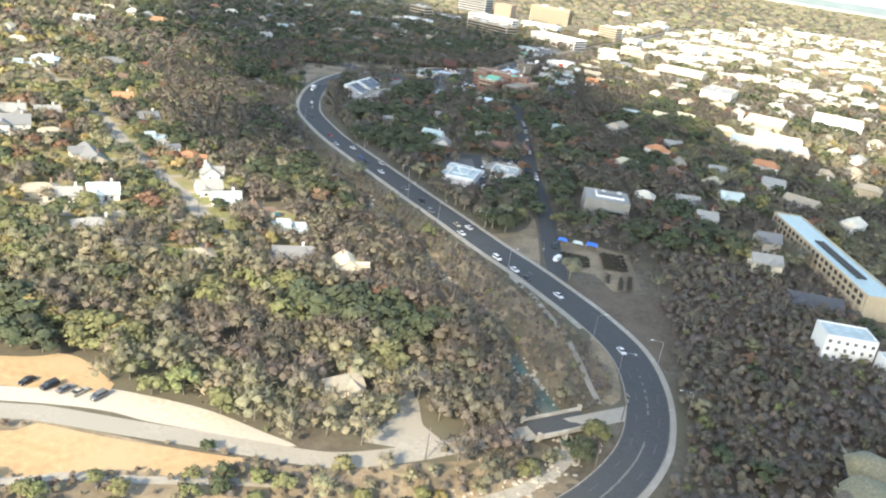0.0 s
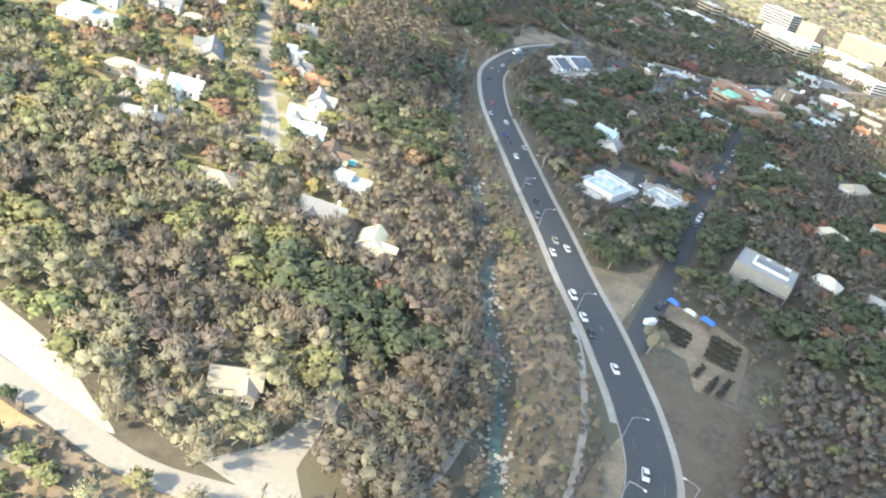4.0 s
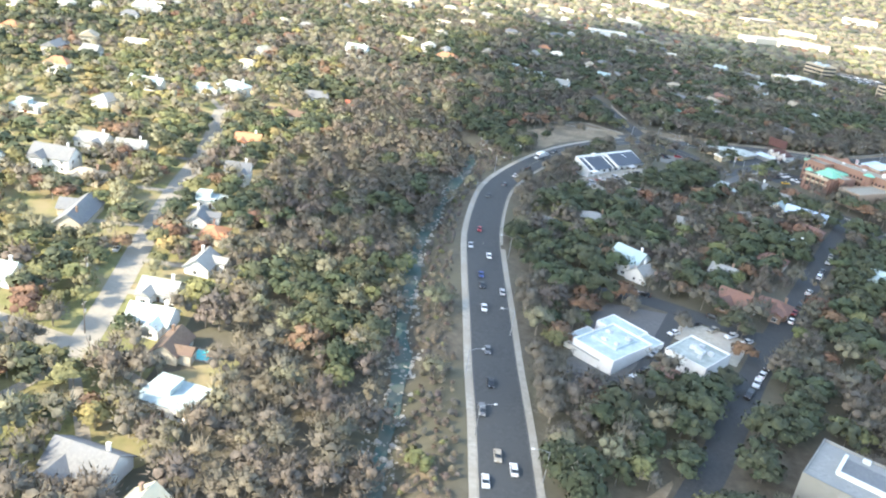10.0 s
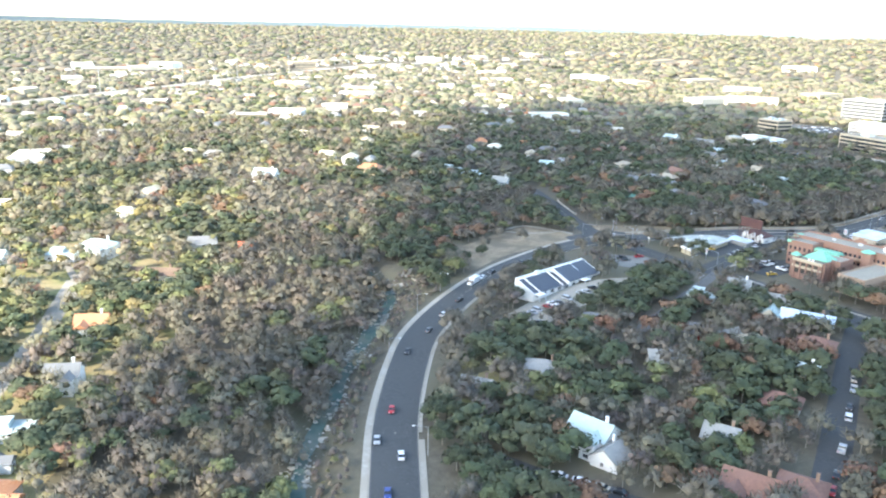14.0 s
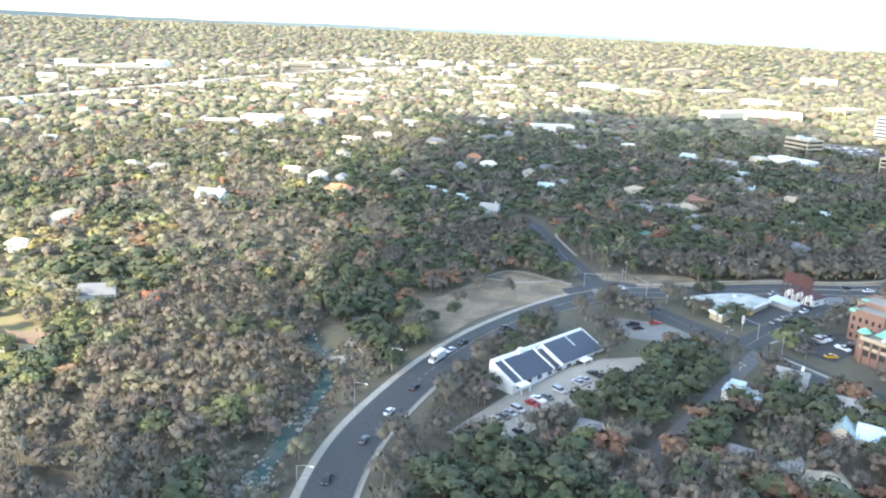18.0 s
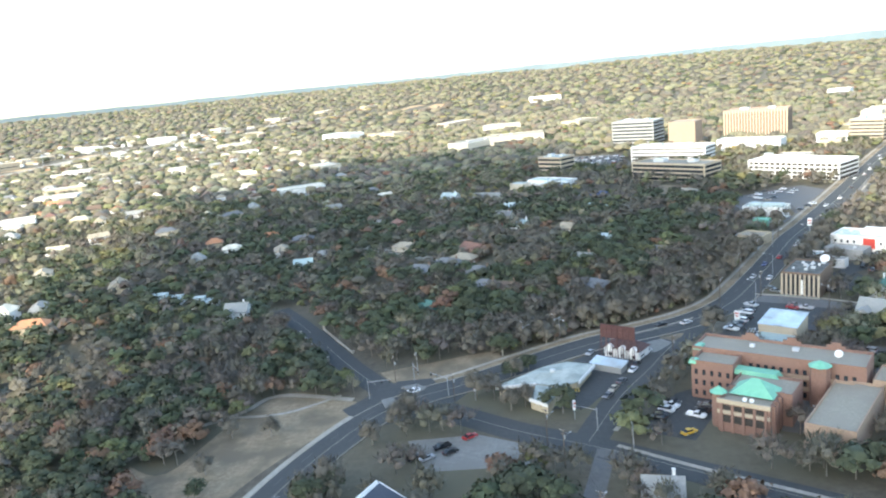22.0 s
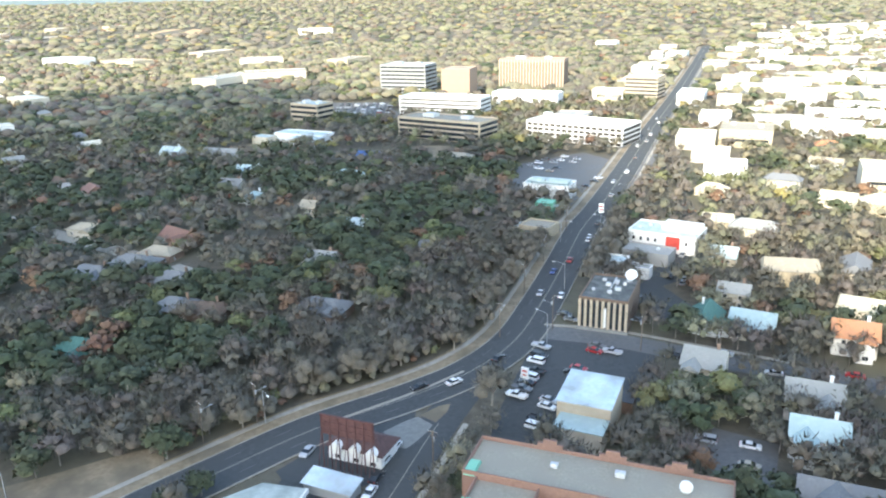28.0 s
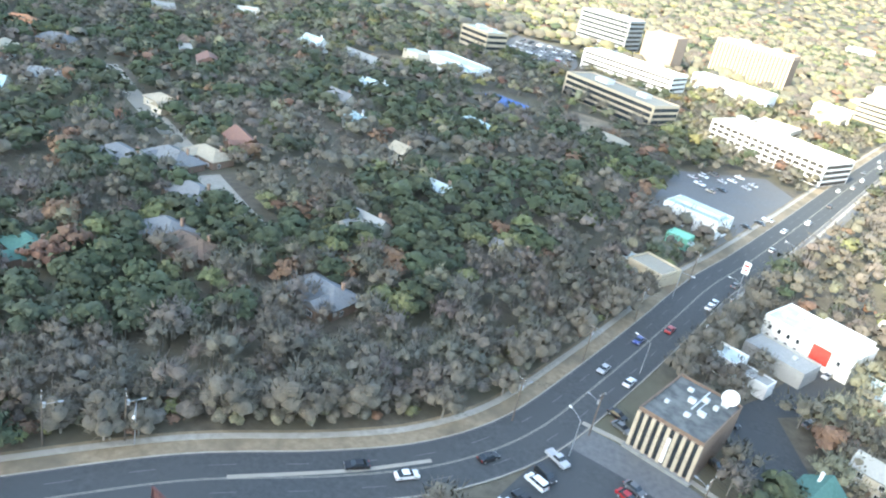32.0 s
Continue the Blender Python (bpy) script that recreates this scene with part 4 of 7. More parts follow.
for zz_ in (8.4, 9.8, 11.2, 12.8):
    part("rail", Shape().box(0, 0.1, zz_, 12.8, 0.16, 0.16), RUSTSTEEL, t)
t = thing("shed", -32.8, 693.6, lz(-37, 693), -26, "low shed with blue-grey metal roof beside the restaurant", "shed")
claim(-32.8, 693.6, 11, 5, -26, 1)
part("wall", Shape().box(0, 0, 0.9, 11, 4.4, 3.4), WALLS["grey"], t)
part("roof", Shape().add([(-6, -2.6, 2.4), (6, -2.6, 2.4), (6, 2.6, 3.3), (-6, 2.6, 3.3), (-6, -2.6, 2.6), (6, -2.6, 2.6), (6, 2.6, 3.5), (-6, 2.6, 3.5)], [(3, 2, 1, 0), (4, 5, 6, 7), (0, 1, 5, 4), (1, 2, 6, 5), (2, 3, 7, 6), (3, 0, 4, 7)]), ROOFS["metal"], t)

# terracotta office complex
TZ = lz(12, 660)
t = thing("office_complex", 8, 655, TZ, -23, "terracotta brick office complex with mint green pyramid roof", "office building")
claim(8, 655, 14, 18, -23, 5)
claim(18, 678, 48, 13, -22, 5)
claim(6, 672, 12, 20, -20, 3)
claim(30, 650, 13, 34, -25, 3)
flat_block(t, -0.5, -3.6, 13.5, 9.0, 8.2, "terracotta", "gravel", 0.9)
flat_block(t, 1.2, 6.4, 16.5, 11, 8.6, "terracotta", "gravel", 0.8)
s = Shape()
s.add([(-5.8, -3.4, 8.9), (5.8, -3.4, 8.9), (5.8, 5.4, 8.9), (-5.8, 5.4, 8.9), (-0.9, 1.2, 12.4), (0.9, 1.2, 12.4)], [(3, 2, 1, 0), (0, 1, 5, 4), (1, 2, 5), (2, 3, 4, 5), (3, 0, 4)])
part("pyramid_roof", s, ROOFS["mint"], t, "mint green metal pyramid roof")
part("green_roof_strip", Shape().box(-3.6, 13.0, 9.2, 14, 4.2, 1.4, 0, 0, 0.86), ROOFS["mint"], t)
part("balcony_band", Shape().box(-0.5, -8.3, 5.6, 13.6, 0.5, 1.0).box(-0.5, -8.3, 8.6, 13.8, 0.6, 1.2), WALLS["beige"], t)
# no recess behind the balconies: their shade is a dark sheet on the wall
part("balcony_recess", Shape().box(-0.5, -8.14, 6.8, 11, 0.2, 1.4), SHADEBROWN, t)
part("balcony_recess", Shape().box(-0.5, -8.14, 3.6, 11, 0.2, 2.0), SHADEBROWN, t)
for i in range(5):
    part("pier", Shape().box(-6.2 + i * 2.85, -8.4, 3.4, 0.7, 0.5, 9.2), WALLS["terracotta"], t)
for i in range(4):
    part("buttress", Shape().box(6.6, -6.5 + i * 3.0, 3.8, 1.2, 1.0, 10), WALLS["terracotta"], t)
s = Shape().tube((-8.2, -4.5, -1.5), (-8.2, -4.5, 9.4), 1.9, 1.9, 8)
part("stair_tower", s, WALLS["terracotta"], t)
part("tower_roof", Shape().tube((-8.2, -4.5, 9.4), (-8.2, -4.5, 11.0), 2.4, 0.1, 8), ROOFS["mint"], t)
for xx in (-0.6, 1.2):
    d = Shape().tube((xx, -6.8, 8.4), (xx, -6.8, 9.2), 0.08, 0.08, 5)
    d.tube((xx, -6.8, 9.3), (xx, -7.1, 9.5), 0.65, 0.4, 10)
    part("satellite_dish", d, TRIM, t)
# long north block
u = thing("office_complex", 17.7, 678, TZ, -22, "long three-storey terracotta brick office wing with grey gravel roof", "office building")
flat_block(u, 0, 0, 47.5, 12.4, 11.6, "terracotta", "gravel", 0.9)
flat_block(u, -15, -10.5, 12, 9.5, 10.8, "terracotta", "gravel", 0.9)
for lv in range(3):
    for i in range(14):
        xx = -6.5 + i * 2.1
        window(u, xx, -6.23, 1.8 + lv * 3.4, 1.0, 1.5, 0, False)
    for i in range(5):
        window(u, -19.6 + i * 2.3, -15.28, 1.8 + lv * 3.2, 0.9, 1.6, 0, False)
for lv in (3.4, 6.8):
    part("gallery", Shape().box(6, -6.9, lv + 0.4, 30, 1.3, 0.35).box(6, -7.5, lv + 1.0, 30, 0.15, 1.0), WALLS["pinkbrick"], u)
for xx in (-10, 2, 14):
    part("parapet_crest", Shape().box(xx, 6.1, 12.9, 5.0, 0.5, 0.8).box(xx, 6.1, 13.7, 2.6, 0.5, 0.9), WALLS["terracotta"], u)
s = Shape().tube((12.5, -8.0, -1.5), (12.5, -8.0, 12.2), 2.7, 2.7, 8)
part("stair_tower", s, WALLS["terracotta"], u)
part("tower_roof", Shape().tube((12.5, -8.0, 12.2), (12.5, -8.0, 13.6), 3.2, 0.1, 8), ROOFS["mint"], u)
part("corner_roof", Shape().box(-22.4, -4, 11.9, 2.4, 4.6, 0.9, 0, 0, 0.8), ROOFS["mint"], u)
part("corner_roof", Shape().box(-20.6, -14, 11.1, 2.2, 3.4, 0.9, 0, 0, 0.8), ROOFS["mint"], u)
d = Shape().tube((15.6, 1.0, 11.7), (15.6, 1.0, 12.6), 0.12, 0.12, 6).tube((15.6, 1.0, 12.8), (15.5, 0.5, 13.1), 1.2, 0.8, 12)
part("satellite_dish", d, TRIM, u)
roof_units(u, 0, 0, 11.7, [(4, 2, 1.8, 1.4, 0.8), (-8, 1, 1.4, 1.2, 0.7)])
g = thing("parking_deck", 29.4, 650, TZ, -25, "grey flat-topped parking deck with terracotta sides", "parking deck")
flat_block(g, 0, 0, 11.8, 31, 7.4, "pinkbrick", "gravel", 0.8)
flat_block(g, 5.5, 22, 5, 12, 8.6, "pinkbrick", "gravel", 0.6)
for i in range(6):
    # deck side is closed; dark panels paint the shade of its openings
    part("opening", Shape().box(-5.93, -12.5 + i * 5, 3.8, 0.1, 3.6, 1.4), SHADEBROWN, g)

# cream warehouse
t = thing("warehouse", 24.5, 716, lz(24, 716), -25, "cream warehouse with weathered blue-white metal roof", "warehouse")
claim(24.5, 713, 13, 22, -25, 2)
part("wall", Shape().box(0, 0, 3.4, 12.2, 13.2, 9.8), WALLS["beige"], t)
s = Shape().add([(-6.4, -6.9, 8.0), (6.4, -6.9, 8.0), (6.4, 6.9, 9.2), (-6.4, 6.9, 9.2), (-6.4, -6.9, 8.3), (6.4, -6.9, 8.3), (6.4, 6.9, 9.5), (-6.4, 6.9, 9.5)], [(3, 2, 1, 0), (4, 5, 6, 7), (0, 1, 5, 4), (1, 2, 6, 5), (2, 3, 7, 6), (3, 0, 4, 7)])
part("roof", s, ROOFS["metal"], t)
part("annex", Shape().box(0.4, -9.8, 1.8, 10.6, 6.4, 6.6), WALLS["cream"], t)
part("annex_roof", Shape().box(0.4, -9.8, 5.25, 11.2, 7.0, 0.3), ROOFS["teal"], t)
part("lean_to", Shape().box(2, 9.0, 0.9, 13, 4.6, 4.6), WALLS["brown"], t)
part("lean_to_roof", Shape().box(2, 9.0, 3.3, 13.6, 5.2, 0.25), ROOFS["dark"], t)

# striped office with dish
t = block("office_building", 42.6, 775.8, 14.4, 21, -24, 9.4, "brown", "tar", "three-storey brown office block with tan vertical fins", margin=3)
for i in range(9):
    part("fin", Shape().box(-6.8 + i * 1.7, -10.75, 5.0, 0.75, 0.6, 8.6), WALLS["beige"], t)
for i in range(8):
    part("window_bay", Shape().box(-5.95 + i * 1.7, -10.55, 5.0, 0.85, 0.12, 8.2), GLASS, t)
part("door_panel", Shape().box(0.6, -10.8, 4.2, 0.9, 0.3, 6.0), TRIM, t)
part("plinth", Shape().box(0, -11.2, 0.3, 15.2, 1.2, 0.9), WALLS["concrete"], t)
roof_units(t, 0, 0, 9.5, [(-1, 2, 1.5, 1.2, 0.9), (1, 5, 1.3, 1.3, 0.8), (2.5, -1, 1.6, 1.2, 0.8), (0.5, -4, 1.2, 1.0, 0.7), (-3, 6, 1.2, 1.0, 0.6), (4.4, 7.5, 1.6, 1.2, 0.9), (3.6, 4.0, 1.0, 1.0, 0.8), (-4.5, -3, 0.9, 0.9, 0.5)])
d = Shape().tube((4.8, 8.4, 9.5), (4.8, 8.4, 11.2), 0.15, 0.15, 6)
for r0, r1, z0, z1 in ((0.15, 1.2, 11.2, 11.35), (1.2, 1.9, 11.35, 11.8)):
    d.tube((4.8, 8.4 - (z0 - 11.2) * 0.9, z0), (4.8, 8.4 - (z1 - 11.2) * 0.9, z1), r0, r1, 14)
part("satellite_dish", d, TRIM, t, "large white satellite dish")
part("pipe_rack", Shape().box(0.2, 4, 9.9, 0.3, 10, 0.3).box(1.4, 2, 10.0, 0.2, 6, 0.2), HVAC, t)

# red and white building and its low neighbours
t = block("shop", 79.7, 842, 26, 16, -33, 6.6, "white", "white", "white two-storey shop building with a red panel", margin=3)
part("red_panel", Shape().box(4.5, -8.15, 4.2, 5.2, 0.25, 4.6), WALLS["red"], t, "red painted wall panel")
part("upper_storey", Shape().box(5, 3.5, 7.6, 14, 8, 2.2), WALLS["white"], t)
for i in range(4):
    window(t, -10.5 + i * 2.8, -8.05, 4.4, 0.9, 1.3, 0, False)
    window(t, -10.5 + i * 2.8, -8.05, 1.7, 0.9, 1.3, 0, False)
window(t, 9.5, -8.05, 4.4, 0.9, 1.3, 0, False)
roof_units(t, 0, 0, 6.6, [(-7, 2, 1.6, 1.3, 0.9), (-3, 4, 1.4, 1.2, 0.8), (-10, -2, 1.2, 1.0, 0.7)])
t = block("shop", 68.4, 826, 17, 10, -33, 4.2, "grey", "pale", "low grey shop with flat patched roof", margin=2)
roof_units(t, 0, 0, 4.2, [(3, 1, 1.2, 1.0, 0.7)])
t = block("shop", 53.5, 815.5, 8, 8, -30, 4.6, "white", "white", "small white shop with flat roof", margin=2)
flat_block(t, 8.5, -1.0, 9, 5, 3.8, "white", "pale", 0.3)
for i in range(3):
    window(t, -2.4 + i * 2.2, -4.05, 2.4, 1.0, 2.2, 0)

# shops along the north road
t = block("drive_in", 41, 897, 8, 7, -22, 4.6, "mint", "mint", "bright mint green drive-in kiosk with canopy", "kiosk", 3, 0.3)
part("canopy", Shape().box(6.6, -1.5, 3.4, 6, 3.6, 0.4).box(9.2, -1.5, 1.6, 0.3, 0.3, 3.4), ROOFS["teal"], t)
t = block("shop", 33, 862, 13, 11, -33, 4.2, "tan", "gravel", "low tan shop with flat roof", margin=3)
flat_block(t, -9, -2.5, 6, 7, 3.8, "cream", "white", 0.3)
t = block("office_building", 47, 925, 23, 13, -27, 6.6, "white", "teal", "low white office with ground-floor bay shade painted dark", margin=4)
# solid ground floor with the bay's shade painted as a dark panel
part("open_bay", Shape().box(-4, -6.55, 2.2, 12, 0.2, 2.4), SHADEBROWN, t)
part("roof_screen", Shape().box(0, 1, 7.6, 19, 6, 1.2), ROOFS["white"], t)
t = block("house", 6, 1010, 16, 10, -30, 3.8, "cream", "grey", "low cream hall with grey roof", margin=3, parapet=0)
part("roof_ridge", Shape().add([(-8.6, -5.6, 3.8), (8.6, -5.6, 3.8), (8.6, 5.6, 3.8), (-8.6, 5.6, 3.8), (-5, 0, 6.2), (5, 0, 6.2)], [(3, 2, 1, 0), (0, 1, 5, 4), (1, 2, 5), (2, 3, 4, 5), (3, 0, 4)]), ROOFS["gravel"], t)


def banded(name, x, y, L, W, ang, h, wall, roof, n, label, cat, band=SHADEBROWN, cols=0, share=0.5, extra=()):
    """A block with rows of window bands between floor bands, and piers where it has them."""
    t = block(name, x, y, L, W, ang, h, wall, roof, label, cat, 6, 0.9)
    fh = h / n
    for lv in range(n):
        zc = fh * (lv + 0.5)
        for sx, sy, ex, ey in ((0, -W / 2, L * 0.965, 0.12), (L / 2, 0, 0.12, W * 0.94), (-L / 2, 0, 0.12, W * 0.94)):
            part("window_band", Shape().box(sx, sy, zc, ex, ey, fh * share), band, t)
    for i in range(cols):
        part("pier", Shape().box(-L / 2 + 0.5 + (L - 1.0) * i / (cols - 1), -W / 2 - 0.1, h / 2 - 0.7, L / cols * (0.45 if n == 1 else 0.16), 0.5, h + 1.4), WALLS["beige" if n == 1 else wall], t)
    roof_units(t, 0, 0, h, list(extra) or [(-L * 0.2, 0, L * 0.14, W * 0.3, 2.4), (L * 0.22, W * 0.1, L * 0.1, W * 0.25, 2.0)])
    return t


# the garage is a closed block; its bands paint the shade inside the decks
banded("parking_garage", 92, 1075, 69, 30, -36, 12, "white", "white", 4, "white four-level parking garage with deck shade painted as dark bands", "parking garage", cols=17, share=0.62, extra=[(-30, 8, 5, 5, 3)])
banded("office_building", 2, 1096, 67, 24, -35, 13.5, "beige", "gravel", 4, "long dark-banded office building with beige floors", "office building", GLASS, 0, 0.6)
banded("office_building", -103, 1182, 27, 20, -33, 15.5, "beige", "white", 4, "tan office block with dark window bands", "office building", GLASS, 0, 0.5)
banded("hospital", 3, 1214, 73, 24, -25, 13.5, "white", "white", 4, "long white hospital wing with window bands", "hospital", SHADEBROWN, 0, 0.4)
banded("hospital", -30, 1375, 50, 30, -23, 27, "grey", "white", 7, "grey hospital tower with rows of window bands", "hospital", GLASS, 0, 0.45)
t = banded("hospital", 98, 1368, 66, 26, -20, 30, "pinkbrick", "gravel", 1, "tall hospital block with white vertical piers", "hospital", WALLS["brown"], 22, 0.86)
block("hospital", 20, 1318, 28, 26, -20, 27, "pinkbrick", "gravel", "plain tan brick hospital block", "hospital", 6)
block("hospital", 78, 1258, 60, 20, -24, 10, "white", "white", "low white hospital entrance wing", "hospital", 6)
banded("office_building", 186, 1270, 30, 24, -32, 20, "beige", "white", 6, "cream office block beside the avenue", "office building", GLASS, 0, 0.42)
t = block("school", -98, 1102, 40, 16, -28, 5.6, "white", "white", "white school building with stepped roofs", "school", 5)
flat_block(t, 12, -12, 26, 12, 5, "white", "teal", 0.4)
flat_block(t, -24, -14, 14, 10, 4.4, "cream", "white", 0.4)
t = thing("sports_court", -56, 1047, lz(-56, 1047) + 0.1, -23, "blue fenced sports court", "court")
part("surface", Shape().box(0, 0, 0.12, 27, 16, 0.1), material("blue_court", (0.04, 0.11, 0.3), (0.06, 0.15, 0.36), 0.8, 0.8), t)
part("surround", Shape().box(0, 0, 0.06, 33, 22, 0.08), OLDASPH, t)
claim(-56, 1047, 34, 24, -23, 3)

# apartment row and white block east of the road
t = block("apartment_building", 170, 345, 104, 14, -88, 9.0, "tan", "teal", "long tan apartment row with pale flat roof and balconies", "apartment building", margin=6)
for i in range(22):
    part("pier", Shape().box(-50 + i * 4.76, -7.2, 4.2, 0.8, 0.8, 9.6), WALLS["beige"], t)
    if i < 21:
        part("balcony", Shape().box(-47.6 + i * 4.76, -7.1, 3.2, 3.6, 0.5, 1.0).box(-47.6 + i * 4.76, -7.1, 6.2, 3.6, 0.5, 1.0), WALLS["tan"], t)
        # dark sheets on the solid wall in place of shade behind the balconies
        part("balcony_opening", Shape().box(-47.6 + i * 4.76, -7.03, 4.7, 3.4, 0.1, 1.9).box(-47.6 + i * 4.76, -7.03, 7.6, 3.4, 0.1, 1.8), SHADEBROWN, t)
# dark slab laid on the roof, its colour standing for a shaded courtyard
part("courtyard_roof", Shape().box(10, 0, 9.4, 44, 4, 0.6), SHADEBROWN, t)
t = block("apartment_building", 145, 262, 18, 12, -3, 9.4, "white", "white", "white three-storey apartment block", "apartment building", margin=4)
for lv in range(3):
    for i in range(6):
        window(t, -7.5 + i * 3, -6.03, 1.7 + lv * 3.0, 1.2, 1.4, 0)
flat_block(t, 16, -12, 14, 10, 7, "white", "white", 0.5)
t = block("store", 215, 575, 54, 30, -17, 6.0, "cream", "white", "large pale store with white flat roof", "store", 5)
flat_block(t, 6, 22, 34, 14, 9, "cream", "white", 0.6)

# cabin in the park
house(-26.5, 193.5, 11.5, 7, 38, 5, "gravel", "cream", "gable")
house(-214.9, 311.3, 24, 12, 30, 5, "white", "white", "flat")
house(-242.8, 323.1, 14, 10, 30, 6, "red", "white", "hip")
house(-172.1, 337.9, 22, 9, -50, 5, "grey", "cream", "gable")
house(-167.5, 287.4, 14, 9, 30, 5, "tan", "cream", "hip")
house(-156.6, 288.7, 9, 7, 30, 4, "pale", "white", "gable")
house(-147.2, 298.1, 12, 9, 30, 5, "white", "white", "gable")
house(-133.6, 263.3, 15, 11, 30, 5, "pale", "white", "hip")
house(-92.2, 255.8, 13, 10, 30, 5, "tan", "cream", "hip")
house(-102.2, 317.8, 12, 9, 30, 5, "white", "white", "gable")
house(-87.3, 313.4, 11, 7, 120, 5, "brown", "cream", "gable")
house(-69.2, 300.3, 14, 11, 20, 5, "white", "white", "flat")
house(-61.4, 273.5, 15, 10, 20, 5, "grey", "white", "gable")
house(-39.8, 271, 10, 9, 110, 7, "cream", "cream", "gable")
house(-205, 440.9, 11, 8, 40, 7, "orange", "white", "gable")
house(-177.2, 411.6, 10, 8, 40, 7, "grey", "white", "gable")
house(-136.7, 366.7, 10, 8, 120, 5, "orange", "cream", "hip")
house(-121.1, 349.6, 11, 8, 120, 5, "pale", "white", "gable")
house(-220.8, 357.2, 16, 10, 30, 6, "grey", "white", "gable")
house(-230.3, 334.1, 14, 9, 30, 6, "grey", "white", "gable")
house(-201.8, 359.1, 12, 9, 30, 5, "tan", "cream", "hip")
house(-311.7, 460.9, 18, 8, 30, 5, "white", "white", "gable")
house(-289.4, 483.7, 14, 8, 30, 5, "white", "white", "flat")
house(-222.9, 392.1, 12, 8, 40, 5, "pale", "white", "gable")
house(-113.9, 329.1, 11, 8, 30, 5, "pale", "white", "gable")
house(-149.8, 370.6, 10, 7, 130, 5, "grey", "white", "gable")
house(-162.1, 385.2, 12, 8, 40, 5, "white", "white", "flat")
house(-237.3, 494.2, 22, 6, 30, 5, "brown", "cream", "gable")
house(-237.6, 548.6, 8, 7, 40, 5, "red", "cream", "gable")
house(-295, 386.2, 14, 9, 30, 5, "white", "white", "flat")
house(-24.4, 471.3, 12, 9, -10, 6, "teal", "white", "gable")
house(-16.5, 465.4, 9, 8, 80, 5, "pale", "white", "gable")
house(6.2, 488.7, 9, 8, 0, 5, "pale", "cream", "gable")
house(18.3, 467.6, 13, 9, 0, 5, "rust", "brick", "gable")
house(29, 472.8, 11, 9, 0, 5, "rust", "brick", "hip")
house(-56.7, 507.1, 11, 8, 20, 5, "pale", "cream", "hip")
house(-69.1, 484.6, 10, 7, 10, 5, "pale", "grey", "gable")
house(-22.4, 531.9, 12, 7, 30, 5, "pale", "cream", "gable")
house(-18.6, 560.7, 11, 8, 0, 5, "grey", "cream", "hip")
house(13.4, 589.6, 18, 7, 0, 5, "blue", "cream", "gable")
house(0.7, 588.9, 9, 8, 90, 5, "teal", "cream", "gable")
house(19.5, 567.1, 12, 8, 0, 5, "rust", "cream", "hip")
house(18.9, 541.8, 9, 7, 0, 5, "white", "white", "gable")
house(16.7, 517.5, 11, 8, 0, 5, "rust", "cream", "hip")
house(-16.8, 615.4, 9, 8, 0, 5, "pale", "white", "gable")
house(-27.4, 597.4, 11, 7, 0, 5, "white", "white", "flat")
house(-56.4, 554.6, 11, 8, 10, 5, "grey", "cream", "hip")
house(-8.6, 559.1, 9, 7, 60, 5, "pale", "cream", "gable")
house(0.4, 559.5, 10, 8, 30, 5, "tan", "cream", "hip")
house(1.5, 603.3, 12, 8, 0, 5, "pale", "cream", "gable")
house(-274.5, 800.8, 20, 10, 10, 5, "white", "white", "flat")
house(-248.3, 796.2, 14, 9, 10, 5, "white", "white", "flat")
house(-215.3, 773.5, 11, 9, 10, 6, "pale", "white", "gable")
house(-221.1, 895.5, 18, 9, 20, 5, "pale", "cream", "hip")
house(-224, 870.3, 11, 9, 20, 5, "teal", "cream", "gable")
house(-260, 947.8, 16, 10, 20, 5, "grey", "brick", "hip")
house(-138.8, 835.5, 18, 10, -20, 5, "grey", "brick", "hip")
house(-118.9, 853.8, 15, 9, -20, 5, "tan", "brick", "hip")
house(-52.2, 832, 12, 9, -20, 5, "pale", "cream", "gable")
house(-45.5, 786.4, 16, 10, -20, 5, "grey", "brick", "hip")
house(-165.6, 898.3, 18, 9, -20, 5, "tan", "cream", "hip")
house(-8.6, 841.7, 14, 5, -20, 4, "grey", "cream", "gable")
house(-177.5, 1062.1, 14, 10, -20, 6, "white", "white", "gable")
house(-113.1, 996.5, 16, 9, -20, 5, "white", "white", "gable")
house(-99.4, 935.8, 12, 9, -20, 5, "teal", "white", "hip")
house(-42.6, 877.6, 9, 6, -20, 5, "white", "cream", "gable")
house(-144.9, 1057.1, 24, 9, -20, 5, "pale", "cream", "gable")
house(-55.3, 973.6, 16, 10, -20, 4, "teal", "cream", "hip")
house(-125.7, 843, 18, 12, -20, 5, "grey", "brick", "hip")
house(-103.5, 820.5, 16, 11, -20, 5, "grey", "brick", "hip")
house(-95.2, 794.9, 14, 11, -20, 5, "grey", "brick", "hip")
house(-112.9, 951.5, 12, 10, -20, 6, "grey", "cream", "gable")
house(-116, 872.7, 20, 9, -40, 5, "rust", "brick", "gable")
house(-84.9, 790.3, 16, 9, -10, 5, "brown", "brick", "hip")
house(-115.7, 768.9, 13, 9, -20, 5, "green", "brick", "hip")
house(-37.8, 889.3, 8, 6, -20, 5, "white", "cream", "flat")
house(-65.8, 900.9, 7, 7, -20, 6, "tan", "cream", "gable")
house(94.3, 822.4, 10, 8, -30, 5, "white", "cream", "gable")
house(82.9, 781.6, 9, 6, -30, 6, "pale", "cream", "gable")
